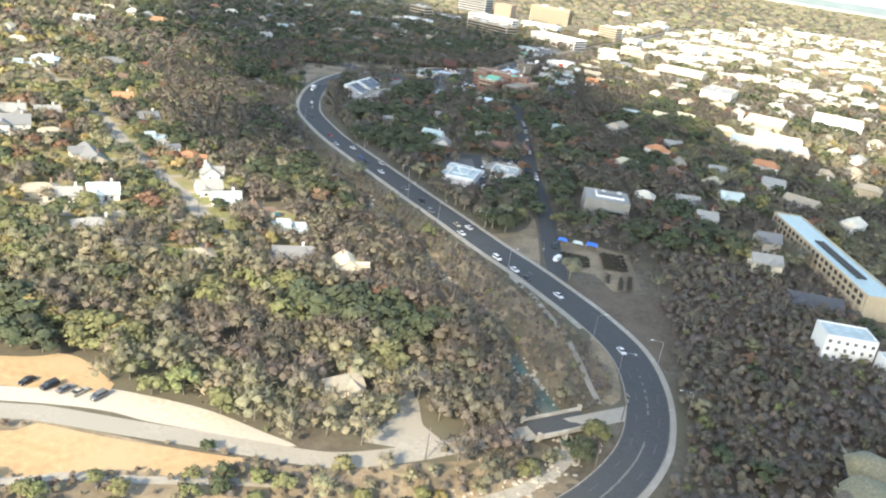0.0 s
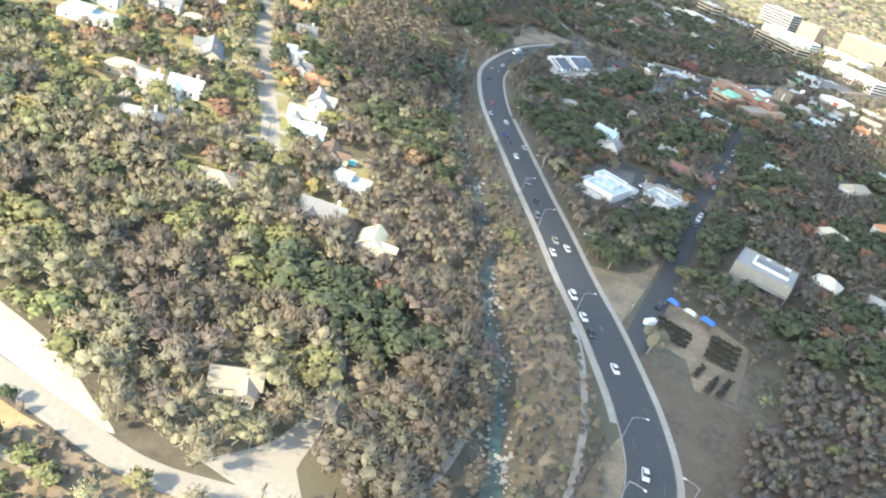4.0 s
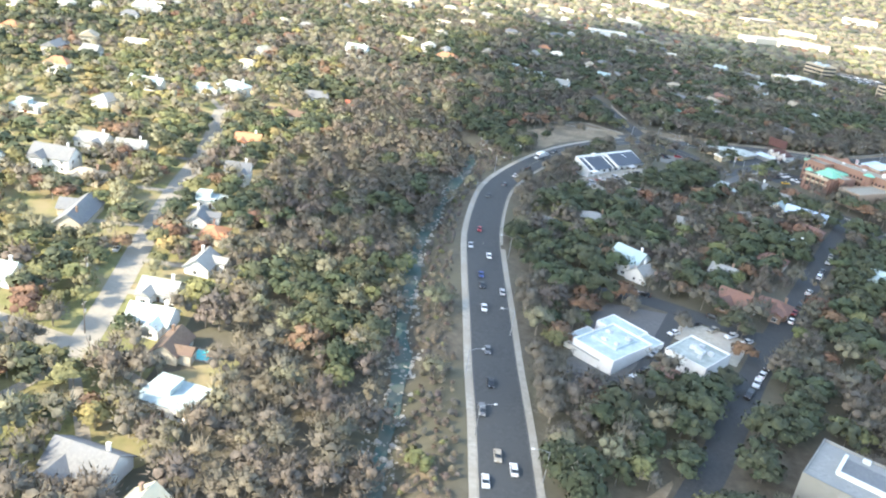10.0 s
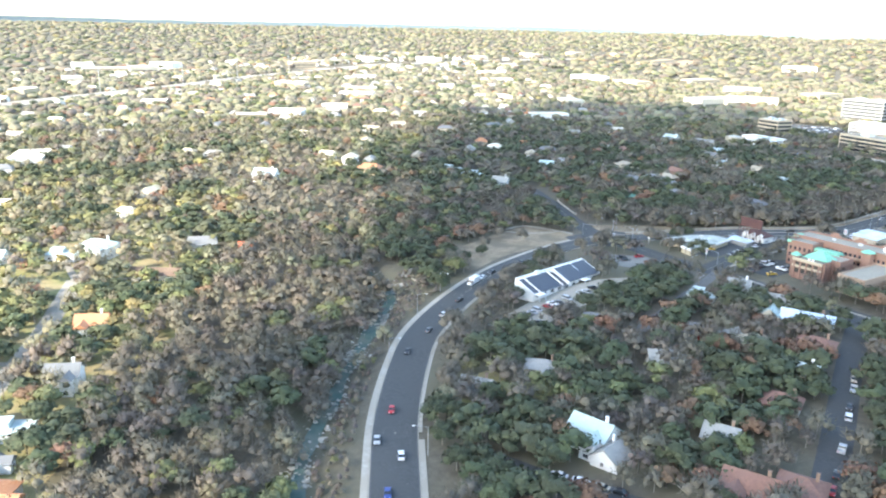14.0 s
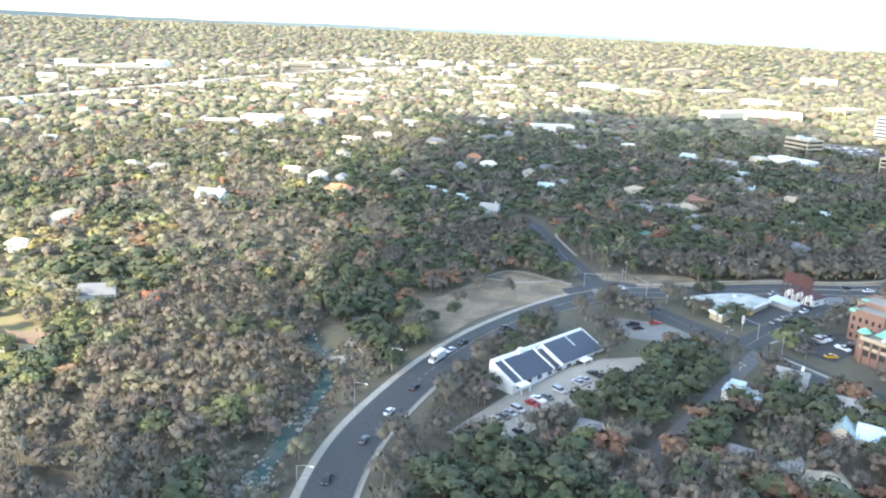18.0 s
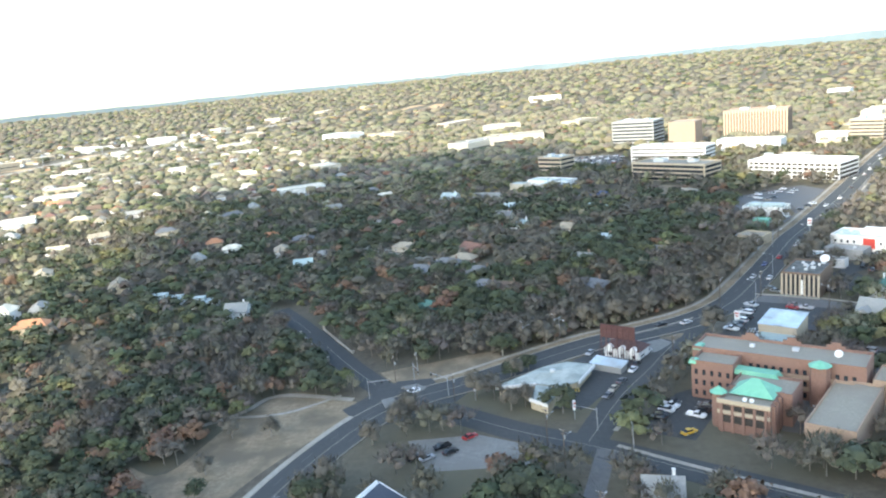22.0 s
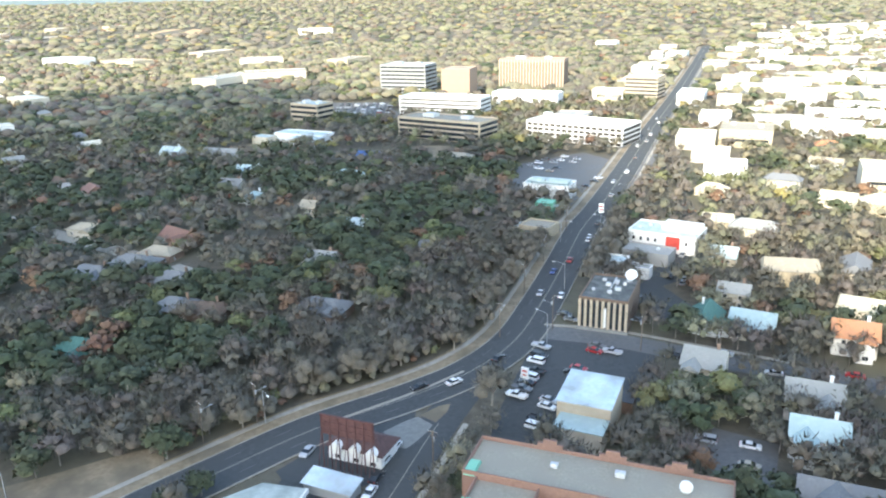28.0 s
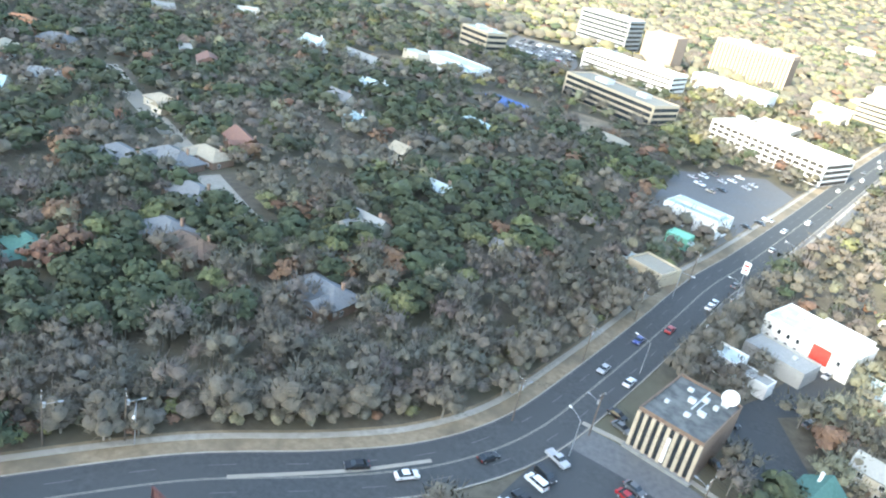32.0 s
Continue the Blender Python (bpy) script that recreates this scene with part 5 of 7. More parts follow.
house(81.4, 762.8, 12, 9, -30, 5, "teal", "cream", "gable")
house(68.7, 767, 13, 9, 60, 5, "green", "white", "gable")
house(57.7, 734.8, 10, 9, -30, 6, "pale", "cream", "gable")
house(76.6, 716, 12, 9, -25, 7, "pale", "white", "gable")
house(70.3, 700.6, 11, 8, -25, 6, "teal", "white", "gable")
house(103.2, 748.4, 11, 9, -25, 6, "orange", "white", "gable")
house(69.8, 679.7, 24, 8, -25, 4, "grey", "tan", "gable")
house(65.7, 667.2, 22, 9, -25, 4, "dark", "tan", "gable")
house(116.4, 399.7, 12, 9, 0, 6, "pale", "cream", "gable")
house(144.4, 417.5, 12, 9, 0, 6, "white", "cream", "gable")
house(122.1, 379.3, 10, 8, 0, 6, "pale", "cream", "gable")
house(137.2, 330.9, 13, 8, 0, 6, "pale", "cream", "gable")
house(147.4, 298.9, 22, 8, -5, 5, "dark", "grey", "gable")
house(146.4, 358.4, 11, 9, 0, 6, "grey", "cream", "gable")
house(120.1, 624.6, 14, 9, 0, 5, "white", "cream", "gable")
house(135.8, 534.3, 12, 9, 0, 5, "pale", "cream", "gable")
house(153.7, 481.7, 12, 9, 0, 5, "pale", "cream", "gable")
house(55.6, 533, 12, 8, 0, 5, "teal", "cream", "gable")
house(-344.2, 670.3, 16, 10, 20, 6, "white", "white", "gable")
house(-282.4, 497.3, 16, 10, 20, 6, "white", "white", "hip")
house(-236.7, 383.2, 13, 9, 30, 5, "pale", "white", "gable")

# ---- bridges ----
def bridge(x, y, ang, L, W, label, piers=3, arch=True):
    z = lz(x, y)
    t = thing("bridge", x, y, z, ang, label, "bridge")
    part("deck", Shape().box(0, 0, -0.18, L, W, 0.7), ASPHALT, t)
    for sg in (-1, 1):
        p = Shape().box(0, sg * (W / 2 + 0.25), 0.35, L + 1.5, 0.5, 1.3)
        part("parapet", p, STONE, t)
        for e in (-1, 1):
            part("end_post", Shape().box(e * L / 2, sg * (W / 2 + 0.3), 0.7, 0.9, 0.9, 2.0).box(e * L / 2, sg * (W / 2 + 0.3), 1.8, 1.1, 1.1, 0.3), STONE, t)
        part("coping", Shape().box(0, sg * (W / 2 + 0.25), 1.05, L + 1.6, 0.65, 0.14), STONE, t)
    for i in range(piers):
        xx = -L / 2 + L * i / (piers - 1)
        part("pier", Shape().box(xx, 0, -2.6, 1.0, W, 4.2), STONE, t)
    return t


bridge(38.7, 198.3, 32, 21, 8.2, "short stone road bridge with pale parapets over the creek")
bridge(-152, 733, 130, 40, 10.0, "road bridge with white concrete parapets", 4)
t = thing("footbridge", -157.5, 557, lz(-157, 557) - 1.2, 46, "low concrete footbridge over the creek", "footbridge")
part("deck", Shape().box(0, 0, 0.2, 15, 2.4, 0.5), CONCRETE, t)
for xx in (-5, 0, 5):
    part("pier", Shape().box(xx, 0, -1.2, 0.8, 2.2, 2.6), CONCRETE, t)
t = thing("weir", -151, 563, lz(-151, 563) - 1.5, 60, "pale concrete weir apron beside the creek", "weir")
part("apron", Shape().box(0, 0, 0.3, 9, 6, 1.0, 0, 0, 0.8), CONCRETE, t)
part("wall", Shape().box(4.5, 0, 0.9, 0.6, 8, 2.4), CONCRETE, t)

# ---- plant nursery ----
YARD = material("dark_nursery_stock", (0.02, 0.024, 0.018), (0.05, 0.05, 0.035), 2.5, 0.95, c3=(0.07, 0.055, 0.04), big=0.6, bump=0.6)
rg = random.Random(3)
POT = []
for k in range(3):
    s = Shape().tube((0, 0, 0), (0, 0, 0.35), 0.2, 0.26, 7)
    for j in range(5):
        a, r = j * 1.3 + k, 0.28 * (j > 0)
        s.box(r * math.cos(a), r * math.sin(a), 0.7 + 0.08 * j, 0.5, 0.45, 0.6, a, 0, 0.55)
    POT.append(s.mesh("potted_plant", YARD))
for i, (x, y, L) in enumerate(((53.2, 312.6, 10), (52.8, 315.8, 12), (52.6, 319, 13), (52.2, 322.2, 13), (69.6, 312.4, 11), (69.6, 315.8, 11), (69.6, 319.2, 11), (69.4, 322.6, 11), (69.2, 326, 11), (64.8, 303, 9), (69.8, 299, 13), (73.6, 300, 14))):
    t = thing("plant_row", x, y, gz(x, y), -4 if i < 9 else 80, "row of dark potted nursery plants", "plant bed", "nursery rows")
    claim(x, y, L + 2, 4, -4 if i < 9 else 80, 1.5)
    for k in range(int(L * 1.9)):
        part("potted_plant", POT[k % 3], None, t, at=Matrix.Translation((-L / 2 + 0.4 + k / 1.95, rg.uniform(-0.7, 0.7), 0.23)) @ Matrix.Rotation(rg.uniform(0, 3), 4, "Z") @ Matrix.Scale(rg.uniform(0.7, 1.2), 4))
    part("bench", Shape().box(0, 0, 0.08, L, 2.4, 0.3), WOODP, t)
for x, y, L, W, mt, nm, lb in ((47.8, 334.6, 4.4, 3, BLUETARP, "canopy_tent", "blue tarpaulin canopy tent"), (60.8, 332.4, 5.2, 3.8, BLUETARP, "canopy_tent", "large blue tarpaulin canopy tent"), (54.4, 332.8, 4.6, 2.6, ROOFS["white"], "canopy_tent", "white canopy tent between the nursery rows")):
    t = thing(nm, x, y, gz(x, y), -14, lb, "tent")
    claim(x, y, L, W, -14, 3)
    s = Shape().add([(-L / 2, -W / 2, 2.3), (L / 2, -W / 2, 2.3), (L / 2, W / 2, 2.3), (-L / 2, W / 2, 2.3), (-L * 0.32, 0, 3.3), (L * 0.32, 0, 3.3)], [(3, 2, 1, 0), (0, 1, 5, 4), (1, 2, 5), (2, 3, 4, 5), (3, 0, 4)])
    part("canvas", s, mt, t)
    for a in (-1, 1):
        for b in (-1, 1):
            part("leg", Shape().tube((a * L * 0.48, b * W * 0.48, 0), (a * L * 0.48, b * W * 0.48, 2.35), 0.05, 0.05, 5), STEEL, t)
t = thing("trailer", 44.5, 316.5, gz(44.5, 316.5), 60, "small white trailer at the nursery gate", "trailer")
part("body", Shape().box(0, 0, 1.3, 4.6, 1.9, 1.8), PAINTS["white"], t)
for e in (-0.9, 0.9):
    part("wheel", Shape().tube((0, e - 0.1, 0.35), (0, e + 0.1, 0.35), 0.35, 0.35, 10), RUBBER, t)

# ---- poles, lamps, signals, signs ----
def street_lamp(x, y, ang, h=9.0):
    t = thing("street_lamp", x, y, gz(x, y), ang, "grey steel street lamp with a long curved arm", "street lamp", "street lamps along the road")
    part("pole", Shape().tube((0, 0, -0.5), (0, 0, h), 0.12, 0.08, 6), STEEL, t)
    part("arm", Shape().tube((0, 0, h - 0.3), (1.4, 0, h + 0.25), 0.06, 0.05, 5).tube((1.4, 0, h + 0.25), (3.6, 0, h + 0.35), 0.05, 0.05, 5), STEEL, t)
    part("lamp_head", Shape().box(4.0, 0, h + 0.32, 0.9, 0.36, 0.2, 0, 0, 0.8), TRIM, t)


for x, y, a in ((60, 230, -10), (54, 253, 30), (23, 300, 45), (79, 211, 180), (-27, 366, 50), (-10, 346, 50), (-131, 560, -5), (-125, 533, 10), (-108, 490, 20), (21, 759, 130), (-62, 445, 215), (-30, 395, 215), (12, 342, 215), (33, 800, 150), (58, 855, 155), (40, 850, -30), (80, 905, 150), (-52, 722, -60), (-100, 695, -80), (75, 240, 180)):
    street_lamp(x, y, a)


def utility_pole(x, y, ang, h=11.0, lamp=False):
    t = thing("utility_pole", x, y, gz(x, y), ang, "dark wooden utility pole with crossarms", "utility pole", "utility poles")
    part("pole", Shape().tube((0, 0, -0.5), (0, 0, h), 0.19, 0.13, 6), WOODP, t)
    part("crossarm", Shape().box(0, 0, h - 0.5, 0.14, 2.4, 0.16), WOODP, t)
    part("crossarm", Shape().box(0, 0, h - 1.4, 0.14, 2.0, 0.16), WOODP, t)
    for b in (-1.0, -0.4, 0.4, 1.0):
        part("insulator", Shape().tube((0, b, h - 0.42), (0, b, h - 0.2), 0.06, 0.05, 5), TRIM, t)
    part("transformer", Shape().tube((0.35, 0, h - 3.0), (0.35, 0, h - 2.0), 0.28, 0.28, 8), STEEL, t)
    if lamp:
        part("lamp_arm", Shape().tube((0, 0, h - 2.5), (2.6, 0, h - 2.0), 0.05, 0.05, 5).box(2.9, 0, h - 2.0, 0.8, 0.35, 0.18), STEEL, t)
    return Vector((x, y, gz(x, y) + h))


lines = [
    [(-65, 715, 40), (-54, 722, 40), (8, 764, 60), (19, 796, 65), (30, 828, 68), (45, 866, 68)],
    [(8, 764, 150), (24, 768, 150), (46, 752, 150), (64, 742, 150)],
    [(-47, 641, 60), (-41, 629, 60), (-30, 600, 70)],
]
WIRES = Shape()
made = {}
for ln in lines:
    tops = []
    for x, y, a in ln:
        if (x, y) not in made:
            made[(x, y)] = utility_pole(x, y, a, 11, RNG.random() < 0.5)
        tops.append(made[(x, y)])
    for p, q in zip(tops, tops[1:]):
        for off in (-0.9, 0.0, 0.9):
            sd = Vector((p.y - q.y, q.x - p.x, 0)).normalized() * off
            prev = p + sd
            for k in range(1, 9):
                f = k / 8
                cur = p.lerp(q, f) + sd - Vector((0, 0, 0.4 + 2.4 * f * (1 - f)))
                WIRES.tube(prev, cur, 0.025, 0.025, 3)
                prev = cur
tagged(new("overhead_wires", WIRES.mesh("overhead_wires", RUBBER)), "sagging dark overhead wires between utility poles", "wires", kind="stuff")
for x, y, a in ((47, 179, 20), (58, 205, 20), (1, 170, 0), (37, 311, 0), (-46, 121, 30), (-81, 672, 0), (-107, 690, 0), (41, 775, 60), (-12, 700, 60), (-130, 315, 30), (-108, 301, 30)):
    utility_pole(x, y, a, 9.5)


def traffic_signal(x, y, ang, reach=8.0):
    t = thing("traffic_signal", x, y, gz(x, y), ang, "steel traffic signal mast with hanging lights", "traffic signal", "signals at the junction")
    part("mast", Shape().tube((0, 0, -0.3), (0, 0, 6.8), 0.16, 0.12, 6), STEEL, t)
    part("arm", Shape().tube((0, 0, 6.2), (reach, 0, 6.6), 0.1, 0.06, 5), STEEL, t)
    for f in (0.6, 0.95):
        s = part("signal_head", Shape().box(reach * f, 0, 5.95, 0.34, 0.3, 1.0), RUBBER, t)
        part("lens", Shape().tube((reach * f, -0.17, 6.25), (reach * f, -0.2, 6.25), 0.1, 0.1, 8), WALLS["red"], s)


for x, y, a in ((-100, 690, -60), (-84, 676, 150), (-112, 676, 10), (-92, 664, 100), (-34, 650, 160), (-24, 640, 100)):
    traffic_signal(x, y, a)


def pole_sign(x, y, ang, w, h, top, label):
    t = thing("pole_sign", x, y, gz(x, y), ang, label, "sign")
    part("pole", Shape().tube((0, 0, -0.3), (0, 0, top - h / 2), 0.16, 0.14, 6), STEEL, t)
    b = part("sign_box", Shape().box(0, 0, top - h / 2, w, 0.4, h), TRIM, t)
    part("lettering_bar", Shape().box(0, -0.22, top - h * 0.3, w * 0.7, 0.04, h * 0.16).box(0, -0.22, top - h * 0.65, w * 0.55, 0.04, h * 0.12), WALLS["red"], b)


pole_sign(-74, 672, 30, 0.9, 3.4, 6.5, "tall narrow white pole sign by the shop")
pole_sign(-41, 657, 40, 0.8, 3.0, 6.0, "slim white pole sign on the forecourt")
pole_sign(11.5, 733, -35, 2.0, 3.0, 6.0, "white box sign over the parking lot")
pole_sign(62, 878, -25, 2.2, 4.2, 8.0, "tall white pole sign beside the road")
pole_sign(57, 851, -25, 2.0, 2.4, 5.0, "white box sign at the kerb")

# ---- vehicles ----
def profile(parts_, half):
    """A body from a side outline, narrowed towards the top."""
    s = Shape()
    n = len(parts_)
    vs = [(x, -half * k, z) for x, z, k in parts_] + [(x, half * k, z) for x, z, k in parts_]
    return s.add(vs, [tuple(range(n)), tuple(range(2 * n - 1, n - 1, -1))] + [((i + 1) % n, i, n + i, n + (i + 1) % n) for i in range(n)])


def make_vehicle(kind, paint):
    t = thing({"car": "car", "pickup": "pickup_truck", "van": "van", "truck": "box_truck"}[kind], 0, 0, 0)
    if kind == "car":
        body = profile([(-2.25, 0.3, 1), (2.25, 0.3, 1), (2.3, 0.62, 1), (2.2, 0.78, 0.98), (1.1, 0.92, 0.97), (-1.6, 0.95, 0.97), (-2.2, 0.9, 0.97), (-2.3, 0.6, 1)], 0.9)
        glass = profile([(1.2, 0.9, 0.94), (0.45, 1.36, 0.78), (-1.0, 1.38, 0.78), (-1.75, 0.94, 0.94)], 0.9)
        roof = profile([(0.4, 1.355, 0.79), (-0.98, 1.375, 0.79), (-0.9, 1.44, 0.74), (0.3, 1.43, 0.74)], 0.9)
        ax, L = (1.4, -1.4), 2.3
    elif kind == "van":
        body = profile([(-2.35, 0.35, 1), (2.35, 0.35, 1), (2.4, 0.8, 1), (2.25, 1.0, 0.98), (1.4, 1.1, 0.97), (-2.3, 1.12, 0.97)], 0.95)
        glass = profile([(1.5, 1.08, 0.95), (0.8, 1.7, 0.85), (-2.1, 1.72, 0.85), (-2.3, 1.1, 0.95)], 0.95)
        roof = profile([(0.75, 1.69, 0.86), (-2.08, 1.71, 0.86), (-2.0, 1.8, 0.82), (0.6, 1.78, 0.82)], 0.95)
        ax, L = (1.45, -1.45), 2.4
    elif kind == "pickup":
        body = profile([(-2.75, 0.45, 1), (2.7, 0.45, 1), (2.75, 0.9, 1), (2.6, 1.05, 0.98), (1.3, 1.12, 0.97), (-0.6, 1.12, 0.97), (-0.65, 0.85, 0.97), (-2.6, 0.85, 0.97), (-2.62, 1.1, 0.98), (-2.75, 1.1, 0.98)], 0.97)
        glass = profile([(1.3, 1.1, 0.95), (0.75, 1.68, 0.82), (-0.4, 1.68, 0.82), (-0.6, 1.1, 0.95)], 0.95)
        roof = profile([(0.7, 1.67, 0.83), (-0.4, 1.67, 0.83), (-0.35, 1.76, 0.8), (0.6, 1.76, 0.8)], 0.95)
        ax, L = (1.75, -1.7), 2.75
    else:
        body = profile([(-4.0, 0.8, 1), (1.9, 0.8, 1), (1.9, 3.4, 1), (-4.0, 3.4, 1)], 1.2)
        glass = profile([(3.7, 1.6, 0.98), (3.3, 2.35, 0.9), (2.1, 2.4, 0.9), (2.0, 1.6, 0.98)], 1.05)
        roof = profile([(2.0, 0.55, 1), (3.9, 0.55, 1), (3.95, 1.5, 1), (3.7, 1.62, 1), (2.0, 1.62, 1)], 1.05)
        ax, L = (2.8, -2.6), 3.9
    part("body", body, PAINTS[paint], t)
    if kind in ("pickup",):
        for sg in (-1, 1):
            part("bed_side", Shape().box(-1.65, sg * 0.9, 0.98, 1.95, 0.12, 0.3), PAINTS[paint], t)
    part("glasshouse", glass, GLASS, t)
    part("roof", roof, PAINTS[paint] if kind != "truck" else PAINTS["white"], t)
    r = 0.33 if kind in ("car", "van") else 0.42
    hw_ = 0.86 if kind != "truck" else 1.05
    for a in ax:
        for sg in (-1, 1):
            w = part("wheel", Shape().tube((a, sg * (hw_ - 0.1), r), (a, sg * (hw_ + 0.06), r), r, r, 10), RUBBER, t)
            part("rim", Shape().tube((a, sg * (hw_ + 0.05), r), (a, sg * (hw_ + 0.08), r), r * 0.6, r * 0.55, 8), HVAC, w)
    for sg in (-1, 1):
        part("headlight", Shape().box(L - 0.05, sg * 0.62, 0.68 if kind == "car" else 0.85, 0.12, 0.34, 0.14), TRIM, t)
        part("tail_light", Shape().box(-L + 0.02 if kind != "truck" else -4.0, sg * 0.66, 0.75 if kind == "car" else 0.95, 0.1, 0.26, 0.16), WALLS["red"], t)
    return t


PROTO = {}


def vehicle(x, y, ang, kind="car", paint="white", road=True, what=""):
    key = (kind, paint)
    m = pose(x, y, lz(x, y) + (0.18 if road else 0.13), 0, 0, ang)
    word = {"car": "saloon car", "pickup": "pickup truck", "van": "van", "truck": "box truck"}[kind]
    if key not in PROTO:
        PROTO[key] = make_vehicle(kind, paint)
        ob = PROTO[key]
        ob.matrix_basis = m
    else:
        ob = copy_thing(PROTO[key], m)
    return tagged(ob, f"{paint} {word} {what or ('on the road' if road else 'parked on asphalt')}", word.split()[-1], "vehicles on the road" if road else "parked vehicles")


LT = np.gradient(LAMAR, axis=0)


def on_road(x, y, kind="car", paint="white", lane=None):
    i = int(np.argmin(np.hypot(LAMAR[:, 0] - x, LAMAR[:, 1] - y)))
    tx, ty = LT[i] / np.hypot(*LT[i])
    off = (x - LAMAR[i, 0]) * -ty + (y - LAMAR[i, 1]) * tx
    lane = min((-5.1, -1.8, 1.8, 5.1), key=lambda v: abs(v - off))
    px, py = LAMAR[i, 0] - ty * lane, LAMAR[i, 1] + tx * lane
    vehicle(px, py, math.degrees(math.atan2(ty, tx)) + (180 if lane > 0 else 0), kind, paint)


for x, y, k, c in ((6, 340, "car", "white"), (0, 343, "car", "beige"), (-15, 357, "van", "grey"), (-19, 369, "car", "black"), (-44, 403, "car", "white"), (-48, 419, "car", "silver"), (-56, 418, "car", "black"),
                   (-68, 441, "car", "white"), (-77, 443, "car", "silver"), (-84, 460, "car", "red"), (-106, 501, "car", "black"), (-112, 521, "car", "grey"), (-116, 536, "car", "white"), (-124, 584, "car", "white"),
                   (65, 245, "car", "white"), (42, 281, "car", "white"), (31, 294, "car", "black"), (23, 301, "car", "white"), (18, 313, "van", "white"), (3, 333, "car", "white"), (-122, 574, "truck", "white"),
                   (-118, 553, "car", "black"), (-123, 593, "car", "black"), (-117, 612, "car", "black"), (-98, 664, "car", "silver"), (26, 797, "car", "silver"), (31, 791, "car", "white"), (33, 815, "car", "blue"),
                   (50, 852, "car", "white"), (55, 856, "car", "white"), (41, 829, "car", "red"), (61, 874, "car", "grey"), (-17, 735, "car", "black"), (7, 748, "car", "black"), (-5, 738, "car", "white"), (-100, 680, "car", "white"),
                   (75, 920, "car", "silver"), (84, 950, "car", "white"), (96, 968, "pickup", "white"), (110, 1010, "car", "black"), (120, 1045, "car", "white"), (131, 1060, "car", "silver"), (140, 1080, "van", "white"), (146, 1105, "car", "grey"), (160, 1130, "car", "white"), (165, 1150, "car", "silver"), (-60, 425, "car", "blue"), (-30, 380, "car", "grey")):
    on_road(x, y, k, c)
rg = random.Random(21)
COL = ["white", "white", "silver", "black", "grey", "grey", "beige", "red", "silver", "black", "black", "white"]
for grp, ang, pts in (
    ("shop lot", -15, tuple((-89 + 0.338 * d, 538 + d) for d in (0, 2.8, 5.6, 11, 13.8, 16.6, 19.4, 25, 27.8, 30.6, 36, 44, 47, 52)) + ((-76, 546), (-80, 540), (-66, 592))),
    ("office lot", -25, ((-14, 664.5), (-15.2, 661.8), (-16.4, 659), (-17.6, 656.3), (-4, 665), (-5.5, 661.5), (-7, 658), (-22.5, 653.5), (-19, 648), (-13, 667.2))),
    ("yard", -25, ((28, 668), (26.5, 664.2), (23.5, 656), (57, 703), (54, 696), (51.5, 691), (48.5, 706))),
    ("lot", -35, ((9, 729), (10.6, 732), (12, 735), (13.3, 738), (15, 741), (19, 756), (16.4, 747), (17.5, 750), (27, 742), (25, 739.5), (33, 752), (34.5, 755), (38, 751), (16.5, 726), (15.5, 723), (13, 717), (11.6, 714))),
    ("lot", -30, ((52.5, 782), (50, 772), (54, 790), (30.5, 774), (29, 778))),
    ("lot", 60, ((56, 839), (53, 833), (51.5, 838), (71, 808), (73, 801), (82, 829), (75, 804))),
    ("street", 66, ((-22.5, 703), (-20.5, 708), (-24, 697), (-25, 692), (-28.5, 683), (-30.5, 677), (-32, 672), (-25.5, 660), (-40, 708))),
    ("clinic", 70, ((-5, 386), (-21, 426), (9, 432), (9.5, 415), (11, 405), (10.2, 398), (12, 443), (18, 443.6), (24, 443.5), (29, 443))),
    ("street", 2, ((-14, 452.4), (-20, 452.6), (-10, 452.3), (15, 452.6), (22, 452.6), (-26, 452.5))),
    ("street", 92, ((38.4, 432), (38.5, 426), (38.7, 420), (39, 412), (44, 330), (36, 470), (35.5, 478), (35.3, 486), (35, 500), (34.6, 520), (34.4, 527), (34, 540), (33.6, 548))),
    ("street", 130, ((-146, 335), (-144, 322), (-130, 314))),
    ("gravel", 65, ((-85, 167.5), (-90, 167.5), (-94, 167.6), (-98, 167.8), (-104, 168))),
    ("lot", 45, ((-77, 640), (-74, 637), (-80, 634), (-70, 646), (-84, 634))),
    ("street", -26, ((57, 745.8), (62, 743.6), (76, 735.6), (53, 747.6), (68, 748), (96, 733))),
    ("lot", -32, ((47, 994), (52, 1000), (57, 1008), (61, 1000), (66, 1006), (72, 1000), (76, 1008), (60, 985), (55, 978), (68, 940), (74, 950), (78, 958), (70, 1016), (50, 985))),
    ("car park", -20, tuple((-90 + i * 7.5, 1204 + j * 11 - i * 1.2) for i in range(7) for j in range(8)))):
    for x, y in pts:
        k = rg.choice(["car", "car", "car", "van", "pickup"])
        c = rg.choice(COL)
        c = c if (k == "car" or c in ("white", "silver", "grey", "black")) else "white"
        vehicle(x + rg.uniform(-0.2, 0.2), y + rg.uniform(-0.2, 0.2), ang + rg.uniform(-4, 4) + rg.choice((0, 180)), k, c, False, "parked in the " + grp)
for x, y, a in ((-43.5, 676, 10), (-9.5, 648, 40)):
    vehicle(x, y, a, "car", "yellow", False, "parked on the forecourt")

# swimming pool behind a house
t = thing("swimming_pool", -83.0, 317.5, gz(-83.0, 317.5), 30, "small turquoise swimming pool with pale stone edge", "swimming pool")
part("edge", Shape().box(0, 0, 0.05, 9.5, 6, 0.3), STONE, t)
